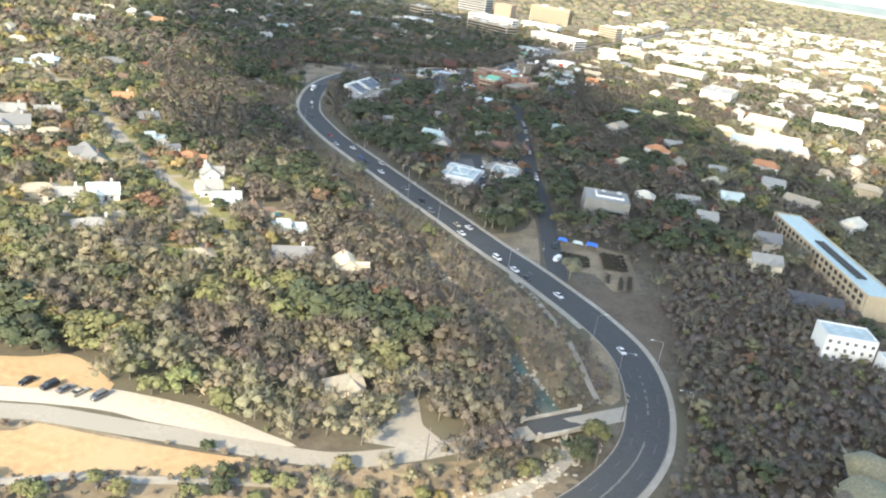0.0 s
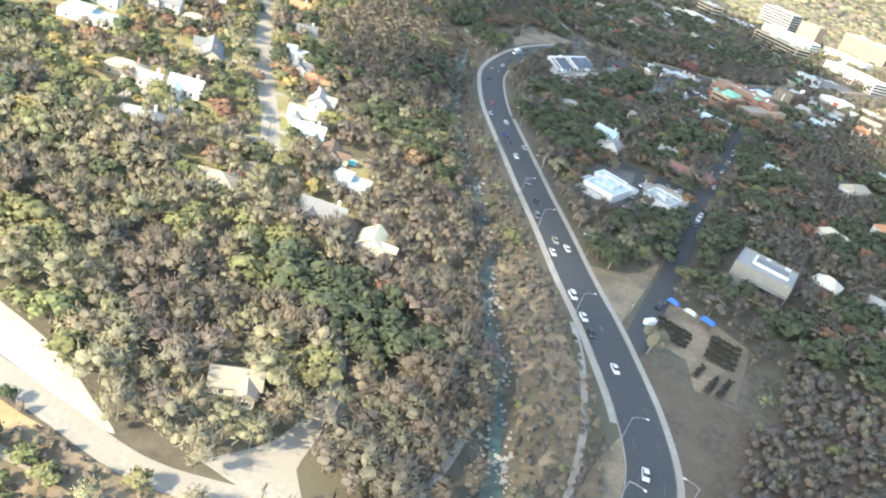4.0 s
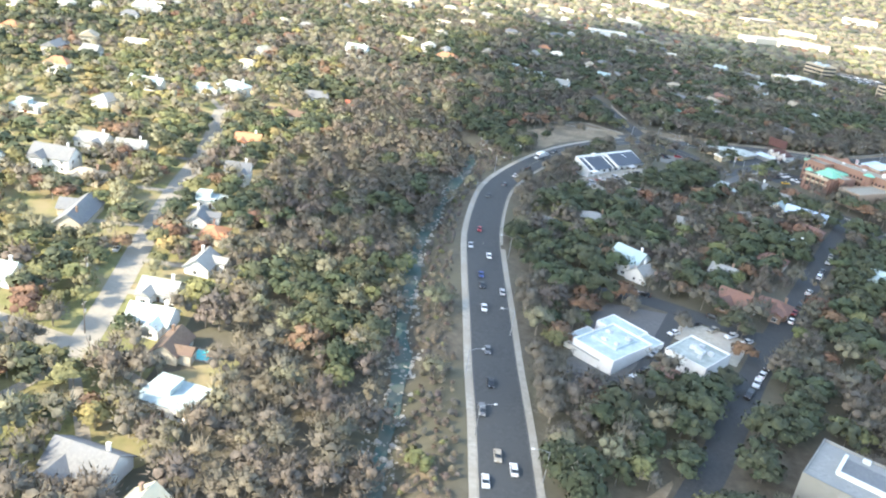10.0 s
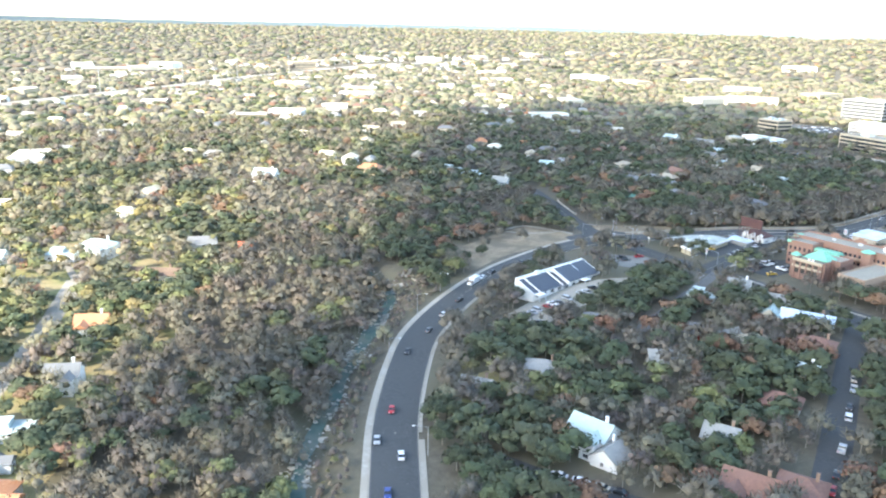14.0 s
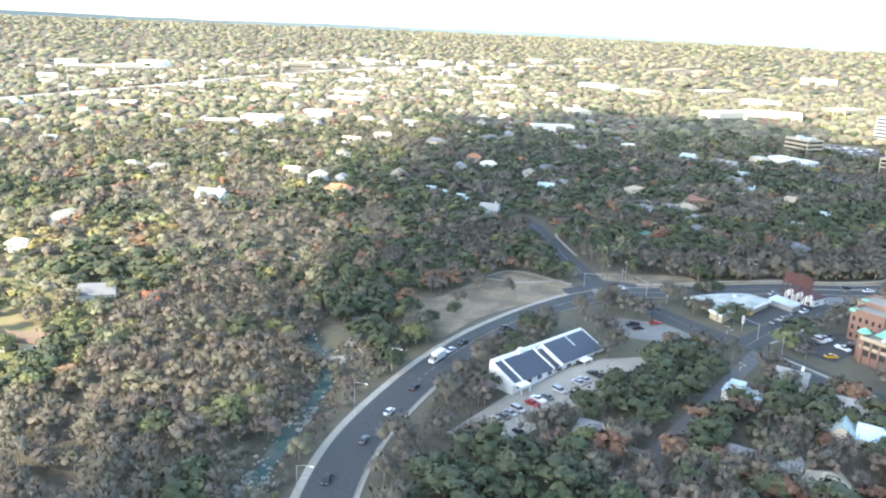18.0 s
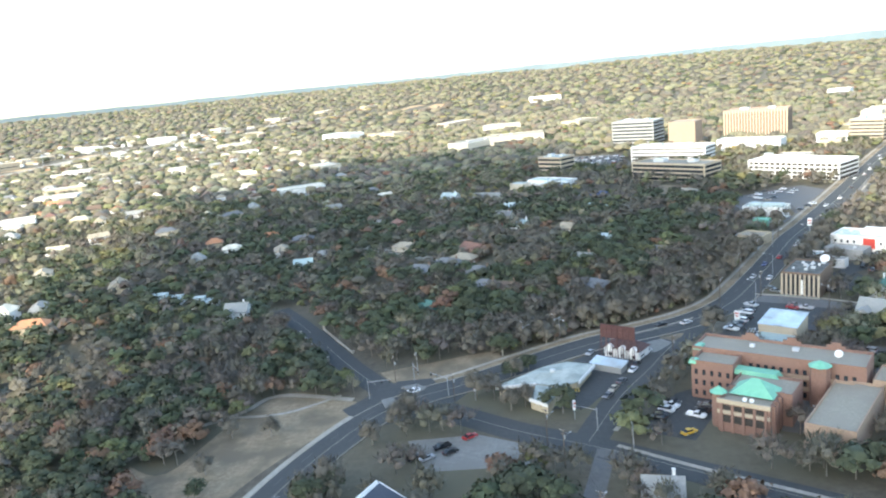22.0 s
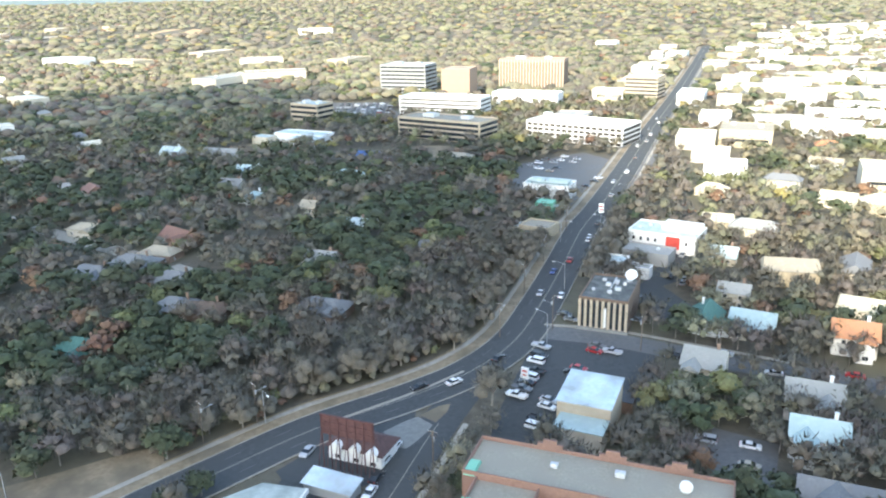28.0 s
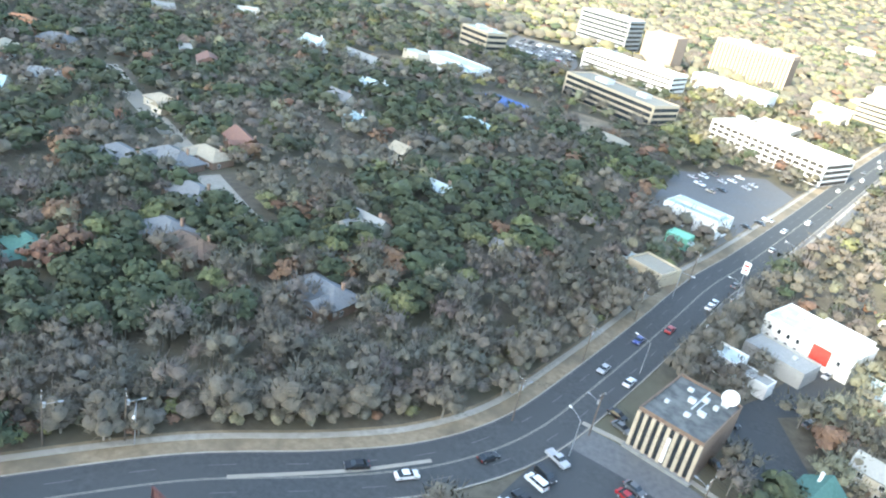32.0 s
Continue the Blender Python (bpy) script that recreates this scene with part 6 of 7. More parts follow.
part("water", Shape().box(0, 0, 0.14, 8.2, 4.6, 0.16), material("pool_water", (0.05, 0.5, 0.45), (0.08, 0.6, 0.54), 0.5, 0.2, bump=0.02), t)
claim(-83.0, 317.5, 10, 8, 30, 2.5)
# ---- commercial blocks of the far town ----
FAR = random.Random(23)


def far_block(x, y, L, W, ang, h, wall, roof):
    words = {"white": "white", "offwhite": "off-white", "gravel": "gravel-covered", "pale": "pale grey", "tan": "tan"}
    t = block("commercial_building", x, y, L, W, ang, h, wall, roof, f"low {wall} commercial building with flat {words[roof]} roof among trees", margin=7, parapet=0.8)
    sp = [(FAR.uniform(-0.35, 0.35) * L, FAR.uniform(-0.3, 0.3) * W, 3.0, 2.4, 1.6) for _ in range(2)]
    roof_units(t, 0, 0, h, sp)
    part("window_strip", Shape().box(0, -W / 2 - 0.03, h * 0.45, L * 0.86, 0.12, 1.5), GLASS, t)
    return t


def near_any(x, y, r):
    return any(math.hypot(x - f[0], y - f[1]) < r + f[2] for f in FOOT)


LOOKS = (("white", "offwhite"), ("cream", "offwhite"), ("tan", "gravel"), ("cream", "pale"), ("cream", "gravel"), ("beige", "offwhite"), ("white", "white"))
# both sides of the road northwards
for y in range(960, 1860, 40):
    for sg in (-1, 1):
        x = float(np.interp(y, LAMAR[:, 1], LAMAR[:, 0])) + sg * FAR.uniform(32, 72)
        L, W = FAR.uniform(20, 34), FAR.uniform(16, 26)
        if not near_any(x, y, 16) and FAR.random() < 0.75 and (sg > 0 or y > 1100):
            far_block(x, y, L, W, 68 + FAR.choice((0, 0, 90)), FAR.uniform(4, 10), *FAR.choice(LOOKS))
for x, y in ((-1160, 2120), (-1125, 2337), (-1054, 2529), (-964, 2669), (-849, 2765), (-574, 1829), (-488, 1840), (-406, 2046), (-264, 1791), (-282, 2548), (-123, 1718), (-248, 1506), (-196, 1528),
             (-1498, 1306), (-1360, 1262), (-1300, 1306), (-1397, 1437), (-1176, 1071), (-1262, 1724), (-1300, 1860), (-1300, 2030)):
    far_block(x, y, FAR.uniform(45, 85), FAR.uniform(28, 45), FAR.choice((-30, 10, 60)), FAR.uniform(9, 14), *FAR.choice(LOOKS))
for x, y in ((190, 1044), (343, 1525), (450, 1618), (449, 1491), (720, 2322), (772, 2083), (289, 1115), (218, 1235), (303, 1205), (303, 1943), (346, 1690), (560, 1470), (794, 2117), (771, 1776), (556, 1196), (240, 665), (325, 725), (232, 785), (222, 914), (203, 1140), (640, 1620), (900, 1900), (420, 1290), (620, 1950)):
    if not near_any(x, y, 14):
        far_block(x, y, FAR.uniform(24, 55), FAR.uniform(18, 32), FAR.choice((-24, 66)), FAR.uniform(7, 12), *FAR.choice(LOOKS))

# far houses on their street grids
ii, jj = np.meshgrid(np.arange(-60, 60), np.arange(-46, 80))
ii, jj = ii.ravel(), jj.ravel()
ra = np.random.default_rng(23)
aa = np.where(ii > 0, radians(-24), radians(32))
uu, vv = ii * 26 + ra.uniform(-9, 9, len(ii)), jj * 46 + (ii % 2) * 14 + ra.uniform(-8, 8, len(ii))
hx, hy = uu * np.cos(aa) - vv * np.sin(aa), 700 + uu * np.sin(aa) + vv * np.cos(aa)
dd = seg_dist(hx, hy, [(0, 0), (60, 95), (66, 200), (42, 283), (-5, 406), (-20, 521), (13, 627)])
thin = np.where(dd < 230, 0.0, np.where(dd < 700, 0.3, 0.36))
thin = np.where((hx > -330) & (hx < 60) & (hy > 655) & (hy < 1000), np.minimum(thin, 0.25), thin)
thin = np.where((hy > 880) & (hx > 60 + (hy - 700) * 0.3), 0.7, thin)
thin = np.where((hx > 95) & (hx < 420) & (hy > 400) & (hy < 900), 0.6, thin)
core = (np.hypot(hx - 60, hy - 1180) < 330) & (hx > -130)
thin = np.where(core & (hy > 900), 0.85, thin)
go = (hx > -1500) & (hx < 1300) & (hy > 96) & (hy < 2400) & (ra.uniform(size=len(hx)) < thin) & (seg_dist(hx, hy, CREEK) > 60)
go &= (np.degrees(np.arctan2(hx - 60, hy - 60)) > -76) & (np.degrees(np.arctan2(hx + 20, hy - 40)) < 43)
for ln, half in ROADS:
    go &= seg_dist(hx, hy, [tuple(q) for q in ln[::3].tolist()]) > half + 9
for f in FOOT:
    go &= np.hypot(hx - f[0], hy - f[1]) > 15 + f[2]
for _, poly, _, _ in MEADOWS:
    go &= ~inside(hx, hy, poly)
FAR_SPOTS = [(x, y, a + (math.pi / 2 if FAR.random() < 0.4 else 0) + FAR.uniform(-0.3, 0.3), d) for x, y, a, d in zip(hx[go].tolist(), hy[go].tolist(), aa[go].tolist(), dd[go].tolist())]
TAKEN = np.zeros((1000, 600), bool)
fh = Shape()
fm = [WALLS["white"], WALLS["cream"], WALLS["tan"], ROOFS["offwhite"], ROOFS["pale"], ROOFS["grey"], ROOFS["tan"], ROOFS["cream"], ROOFS["brown"], ROOFS["rust"], ROOFS["orange"]]
for x, y, a, far in FAR_SPOTS:
    z = lz(x, y)
    L, W, h = FAR.uniform(10, 19), FAR.uniform(8, 11), FAR.choice((3.4, 3.6, 5.6))
    roof, wall = FAR.choice((3, 3, 4, 4, 5, 6, 6, 7, 7, 7, 8, 9, 10)), FAR.choice((0, 0, 1, 2))
    c, s_ = math.cos(a), math.sin(a)
    hl, hw, rise = L / 2, W / 2, W * 0.32
    if far > 420 and FAR.random() < (0.4 if x > 60 + (y - 700) * 0.3 or (math.hypot(x - 60, y - 1180) < 330 and x > -130) else 0.06):
        hl, hw, h, rise, roof = FAR.uniform(13, 26), FAR.uniform(9, 14), FAR.uniform(6, 10), 0.3, 3
    loc = [(-hl, -hw, -1), (hl, -hw, -1), (hl, hw, -1), (-hl, hw, -1), (-hl, -hw, h), (hl, -hw, h), (hl, hw, h), (-hl, hw, h)]
    fh.add([(x + p * c - q * s_, y + p * s_ + q * c, z + r) for p, q, r in loc], [(0, 1, 5, 4), (1, 2, 6, 5), (2, 3, 7, 6), (3, 0, 4, 7)], wall)
    o, e = 0.6, hl - (0.2 if FAR.random() < 0.5 else hw * 0.8)
    loc = [(-hl - o, -hw - o, h), (hl + o, -hw - o, h), (hl + o, hw + o, h), (-hl - o, hw + o, h), (-e, 0, h + rise), (e, 0, h + rise)]
    fh.add([(x + p * c - q * s_, y + p * s_ + q * c, z + r) for p, q, r in loc], [(0, 1, 5, 4), (1, 2, 5), (2, 3, 4, 5), (3, 0, 4), (3, 2, 1, 0)], roof)
    for dx in (-6, 0, 6):
        for dy in (-7, -2, 3):
            TAKEN[min(999, max(0, int((x + dx + 3000) / 6))), min(599, max(0, int((y + dy) / 6)))] = True
tagged(new("far_houses", fh.mesh("far_houses", fm)), "small houses with white, grey, tan and red roofs among trees", "houses", kind="stuff")

# tall masts along the highway
for i in range(4, len(HIGHWAY), 6):
    x, y = HIGHWAY[i].tolist()
    t = thing("highway_mast", x, y, lz(x, y), 0, "tall grey highway lighting mast with a ring of lamps", "street lamp", "highway masts")
    part("pole", Shape().tube((0, 0, 0), (0, 0, 36), 0.5, 0.25, 8), STEEL, t)
    part("lamp_ring", Shape().tube((0, 0, 35.4), (0, 0, 36.2), 1.6, 1.4, 10), STEEL, t)

# low hills on the horizon, with distance haze put into their bluish colour
HAZYHILL = material("haze_blue_wooded_hills", (0.14, 0.19, 0.22), (0.18, 0.23, 0.25), 0.004, 1.0, bump=0.0)
hb = Shape()
n = 160
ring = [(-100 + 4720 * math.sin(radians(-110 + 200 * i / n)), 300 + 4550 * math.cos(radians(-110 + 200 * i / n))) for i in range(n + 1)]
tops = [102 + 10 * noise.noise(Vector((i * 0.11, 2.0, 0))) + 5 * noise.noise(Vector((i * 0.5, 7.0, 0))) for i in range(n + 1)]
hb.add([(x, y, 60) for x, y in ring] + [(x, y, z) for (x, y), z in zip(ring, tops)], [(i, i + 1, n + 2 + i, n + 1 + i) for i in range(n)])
structure("backdrop", hb, HAZYHILL, "low wooded hills along the horizon, coloured bluish for haze", "hills")

# the cumulus cloud that hides the sun from the valley
ball = bmesh.new()
bmesh.ops.create_icosphere(ball, subdivisions=2, radius=1.0)
BALL = ([tuple(v.co) for v in ball.verts], [tuple(v.index for v in f.verts) for f in ball.faces])
ball.free()
CLOUD = material("white_cloud", (0.75, 0.75, 0.75), (0.85, 0.85, 0.85), 0.01, 1.0, bump=0.0)
cloud = Shape()
rc = random.Random(3)
HIGH = 1000.0
back = SUNWAY * (HIGH / SUNWAY.z)
for x, y, r in ((190, 110, 150), (180, 240, 165), (158, 340, 172), (106, 430, 178), (20, 520, 186), (-30, 620, 184), (-84, 720, 192), (-114, 830, 212), (-152, 950, 230), (-200, 1070, 240), (-240, 1190, 215), (-280, 1310, 170), (20, 860, 80), (-40, 1090, 90), (0, 980, 60), (62, 772, 66), (330, 190, 130), (300, 320, 110)):
    puffs = [(0.0, 0.0, 0.78)]
    for i in range(34):
        q, w = rc.uniform(0.45, 0.95), rc.uniform(0, 6.283)
        puffs.append((q * math.cos(w), q * math.sin(w), rc.uniform(0.12, 0.26) * (1.45 - q * 0.8)))
    for px, py, pr in puffs:
        at = Vector((x + px * r, y + py * r, rc.uniform(-10, 25))) + back
        cloud.add([(at.x + v[0] * pr * r * rc.uniform(0.85, 1.15), at.y + v[1] * pr * r * rc.uniform(0.85, 1.15), at.z + v[2] * min(pr, 0.3) * r * 0.6) for v in BALL[0]], BALL[1])
structure("cloud", cloud, CLOUD, "drifting white cumulus cloud over the valley", "cloud")

# lawns and drives round the houses
lawn, drive = Shape(), Shape()
for x, y, L, W, ang in HOMES:
    if not (x < -40 and 235 < y < 640):
        continue
    a = radians(ang)
    for sg, far_ in ((-1, 11), (1, 9)) if FAR.random() < 0.6 else ((-1, 11),):
        cx, cy = x + sg * far_ * -math.sin(a), y + sg * far_ * math.cos(a)
        n = 14
        ring = []
        for k in range(n):
            r = FAR.uniform(0.8, 1.15)
            px, py = L * 0.62 * r * math.cos(6.283 * k / n), 6.5 * r * math.sin(6.283 * k / n)
            ring.append((cx + px * math.cos(a) - py * math.sin(a), cy + px * math.sin(a) + py * math.cos(a)))
        lawn.add([(cx, cy, gz(cx, cy) + 0.12)] + [(px, py, gz(px, py) + 0.1) for px, py in ring], [(0, 1 + k, 1 + (k + 1) % n) for k in range(n)])
        if FAR.random() < 0.7:
            claim(cx, cy, L * 0.7, 7, ang, 0.0)
    best = min(((math.hypot(px - x, py - y), px, py) for ln, half in ROADS[1:] for px, py in ln.tolist()), default=None)
    if best and best[0] < 45:
        ln = np.linspace((x, y), best[1:], 8)
        ribbon(drive, ln, 1.5, -1.5, 0.13, 0, height=ground_z)
structure("lawn", lawn, LAWN, "patches of pale green winter lawn round the houses", "lawn")
structure("driveway", drive, CONCRETE, "pale concrete driveways to the houses", "driveway")
claim(44, 203, 30, 14, 30, 2)
claim(-154, 562, 24, 9, 46, 1)
claim(-27, 189, 13, 12, 38, 1.5)
claim(-92, 635, 22, 13, 60, 0)
claim(-74, 623, 30, 9, 15, 0)
claim(-12, 647, 22, 9, -25, 0)
claim(6, 641, 24, 7, -23, 0)
claim(-165, 581, 9, 26, -35, 1)

# ---- trees ----
KINDS = ("bare", "brownish", "oak", "olive", "yellow", "rust")
BLEND = (0, 5, 1, 4, 3, 2)  # from grey over brown to green
TINT = {"bare": (0.156, 0.134, 0.1), "brownish": (0.218, 0.2, 0.124), "oak": (0.07, 0.084, 0.044), "olive": (0.165, 0.168, 0.072), "yellow": (0.26, 0.215, 0.085), "rust": (0.2, 0.115, 0.07)}
phi = (1 + 5 ** 0.5) / 2
ICO_V = np.array([(-1, phi, 0), (1, phi, 0), (-1, -phi, 0), (1, -phi, 0), (0, -1, phi), (0, 1, phi), (0, -1, -phi), (0, 1, -phi), (phi, 0, -1), (phi, 0, 1), (-phi, 0, -1), (-phi, 0, 1)]) / math.hypot(1, phi)
ICO_F = np.array([(0, 11, 5), (0, 5, 1), (0, 1, 7), (0, 7, 10), (0, 10, 11), (1, 5, 9), (5, 11, 4), (11, 10, 2), (10, 7, 6), (7, 1, 8), (3, 9, 4), (3, 4, 2), (3, 2, 6), (3, 6, 8), (3, 8, 9), (4, 9, 5), (2, 4, 11), (6, 2, 10), (8, 6, 7), (9, 8, 1)])


def crown(rs, kind, lumps, leaves, size, core=0.8):
    """One crown: uneven clumps with twigs or leaf sprays all over them. Height about 9 m, radius about 4.5 m."""
    vs, fs, sh, ns, o = [], [], [], [], 0
    tall = kind in ("bare", "brownish")
    squash = np.array([1, 1, 1.0 if tall else 0.8])
    cents = []
    for i in range(lumps):
        a = 2.4 * i + rs.uniform(0, 0.9)
        k = math.sqrt((i + 0.3) / lumps)
        r = (3.0 if lumps > 3 else 1.9) * k * rs.uniform(0.75, 1.15) if lumps > 1 else 0.0
        rad = (3.9 if lumps < 2 else 2.9 if lumps < 4 else 2.1 if lumps < 7 else 1.85) * rs.uniform(0.8, 1.2)
        z = (6.1 - 2.4 * k * k if tall else 5.4 - 2.2 * k * k) + rs.uniform(-0.6, 0.6)
        cents.append((r * math.cos(a), r * math.sin(a), z, rad))
    cents = np.array(cents)
    mid = np.array([0, 0, 3.0])
    airy = kind in ("bare", "brownish")
    if airy:
        cents[:, 3] *= 1.12
    body = cents
    for c in body:
        v = ICO_V * rs.uniform(0.7, 1.15, (12, 1)) * c[3] * core * squash + c[:3]
        fs.append(ICO_F + o)
        vs.append(v)
        n = 0.3 * ICO_V + 0.45 * (v - mid) / np.linalg.norm(v - mid, axis=1)[:, None] + (0, 0, 0.3) + 0.22 * rs.normal(size=(12, 3))
        ns.append(n)
        sh.append(rs.uniform(0.86, 1.0, 12))
        o += 12
    if leaves:
        c = cents[rs.integers(0, lumps, leaves)]
        d = rs.normal(size=(leaves, 3))
        d[:, 2] = np.abs(d[:, 2]) * 1.1 - 0.35
        d /= np.linalg.norm(d, axis=1)[:, None]
        p = c[:, :3] + d * c[:, 3:4] * (rs.uniform(0.12, 1.05, (leaves, 1)) ** 0.75 if airy else rs.uniform(0.55, 1.08, (leaves, 1))) * squash
        u = rs.normal(size=(leaves, 3))
        u /= np.linalg.norm(u, axis=1)[:, None]
        e = np.cross(d, u)
        e /= np.linalg.norm(e, axis=1)[:, None] + 1e-6
        if tall:
            ax = d * 0.75 + u * 0.45 + np.array([0, 0, 0.35])
            e = np.cross(ax, np.array([0, 0, 1.0])) + rs.normal(size=(leaves, 3)) * 0.25
            e /= np.linalg.norm(e, axis=1)[:, None] + 1e-6
            tip = p + (d * 0.75 + u * 0.45 + np.array([0, 0, 0.35])) * size * 1.5 * rs.uniform(0.5, 1.2, (leaves, 1))
            tri = np.stack([p - e * size * 0.19, p + e * size * 0.19, tip], 1)
        else:
            q = size * rs.uniform(0.6, 1.25, (leaves, 1))
            g = np.cross(d, e) + d * 0.35
            tri = np.stack([p - e * q * 0.75, p + e * q * 0.75, p + g * q * 1.1], 1)
        vs.append(tri.reshape(-1, 3))
        fs.append(np.arange(leaves * 3).reshape(-1, 3) + o)
        w = (p - mid) / np.linalg.norm(p - mid, axis=1)[:, None]
        ns.append(np.repeat(0.3 * d + 0.42 * w + 0.3 * rs.normal(size=(leaves, 3)) + (0, 0, 0.35), 3, 0))
        sh.append(np.repeat(rs.uniform(0.87, 1.15, leaves), 3))
    n = np.concatenate(ns)
    n[:, 2] = np.maximum(n[:, 2], 0.12)
    v, f = np.concatenate(vs), np.concatenate(fs)
    # every face turned to the side of its shading normal
    back = (np.cross(v[f[:, 1]] - v[f[:, 0]], v[f[:, 2]] - v[f[:, 0]]) * n[f].mean(1)).sum(1) < 0
    f[back] = f[back][:, ::-1]
    return v, f, np.concatenate(sh), n / np.linalg.norm(n, axis=1)[:, None]


def fill_mesh(name, v, f, col, mats, mi=None, nor=None):
    me = bpy.data.meshes.new(name)
    me.vertices.add(len(v))
    me.vertices.foreach_set("co", v.astype(np.float32).ravel())
    me.loops.add(len(f) * 3)
    me.loops.foreach_set("vertex_index", f.astype(np.int32).ravel())
    me.polygons.add(len(f))
    me.polygons.foreach_set("loop_start", np.arange(0, len(f) * 3, 3, dtype=np.int32))
    me.polygons.foreach_set("loop_total", np.full(len(f), 3, np.int32))
    for m in mats:
        me.materials.append(m)
    if mi is not None:
        me.polygons.foreach_set("material_index", mi.astype(np.int32))
    if col is not None:
        at = me.color_attributes.new("tint", "FLOAT_COLOR", "POINT")
        at.data.foreach_set("color", np.concatenate([col, np.ones((len(col), 1))], 1).astype(np.float32).ravel())
    me.polygons.foreach_set("use_smooth", np.ones(len(f), bool))
    me.update(calc_edges=True)
    if nor is not None:
        at = me.attributes.new("custom_normal", "FLOAT_VECTOR", "POINT")
        at.data.foreach_set("vector", nor.astype(np.float32).ravel())
    return me


def grove(name, label, x, y, kind, size, temps, rs, trunk=False, flat=1.0):
    """All trees of one kind and level, joined: one mesh."""
    V, F, C, M, N, o = [], [], [], [], [], 0
    z = ground_z(x, y)
    pick = rs.integers(0, len(temps), len(x))
    ang = rs.uniform(0, 2 * math.pi, len(x))
    base = np.array(TINT[kind])
    for ti, (tv, tf, ts, tn) in enumerate(temps):
        idx = np.nonzero(pick == ti)[0]
        if not len(idx):
            continue
        c, s_ = np.cos(ang[idx])[:, None], np.sin(ang[idx])[:, None]
        k = size[idx][:, None]
        wide = k * rs.uniform(0.88, 1.15, (len(idx), 1))
        px = (tv[None, :, 0] * c - tv[None, :, 1] * s_) * wide + x[idx][:, None]
        py = (tv[None, :, 0] * s_ + tv[None, :, 1] * c) * wide + y[idx][:, None]
        pz = tv[None, :, 2] * k * flat + z[idx][:, None]
        V.append(np.stack([px, py, pz], 2).reshape(-1, 3))
        F.append((tf[None] + (np.arange(len(idx)) * len(tv))[:, None, None]).reshape(-1, 3) + o)
        tone = base * (rs.uniform(0.88, 1.15, (len(idx), 1)) if trunk else rs.uniform(0.84, 1.2, (len(idx), 1))) * rs.uniform(0.94, 1.06, (len(idx), 3))
        C.append((tone[:, None, :] * ts[None, :, None]).reshape(-1, 3))
        M.append(np.zeros(len(F[-1]), np.int32))
        N.append(np.stack([tn[None, :, 0] * c - tn[None, :, 1] * s_, tn[None, :, 0] * s_ + tn[None, :, 1] * c, np.repeat(tn[None, :, 2], len(idx), 0)], 2).reshape(-1, 3))
        o += len(V[-1])
        if trunk:
            n = len(idx)
            r = 0.16 * size[idx]
            qs = []
            for zz_, rr in ((0.0, 1.0), (5.2, 0.5)):
                for a in (0.3, 2.4, 4.5):
                    qs.append(np.stack([x[idx] + r * rr * math.cos(a), y[idx] + r * rr * math.sin(a), z[idx] + zz_ * size[idx] - (0.3 if zz_ == 0 else 0)], 1))
            V.append(np.stack(qs, 1).reshape(-1, 3))
            tri = np.array([(0, 1, 4), (0, 4, 3), (1, 2, 5), (1, 5, 4), (2, 0, 3), (2, 3, 5)])
            F.append((tri[None] + (np.arange(n) * 6)[:, None, None]).reshape(-1, 3) + o)
            C.append(np.ones((n * 6, 3)))
            N.append(np.tile(np.array([(math.cos(a), math.sin(a), 0) for a in (0.3, 2.4, 4.5, 0.3, 2.4, 4.5)]), (n, 1)))
            M.append(np.ones(len(F[-1]), np.int32))
            o += n * 6
    me = fill_mesh(name, np.concatenate(V), np.concatenate(F), np.concatenate(C), [LEAF, BARK], np.concatenate(M), np.concatenate(N))
    return tagged(new(name, me), label, "trees", kind="stuff")


WAY = [(0, 0), (60, 95), (66, 200), (42, 283), (-5, 406), (-20, 521), (13, 627)]
SHOWN = [p for _, p, m, _ in MEADOWS if m is not LAWN]
CREEKLINE = [tuple(p) for p in cl.tolist()]


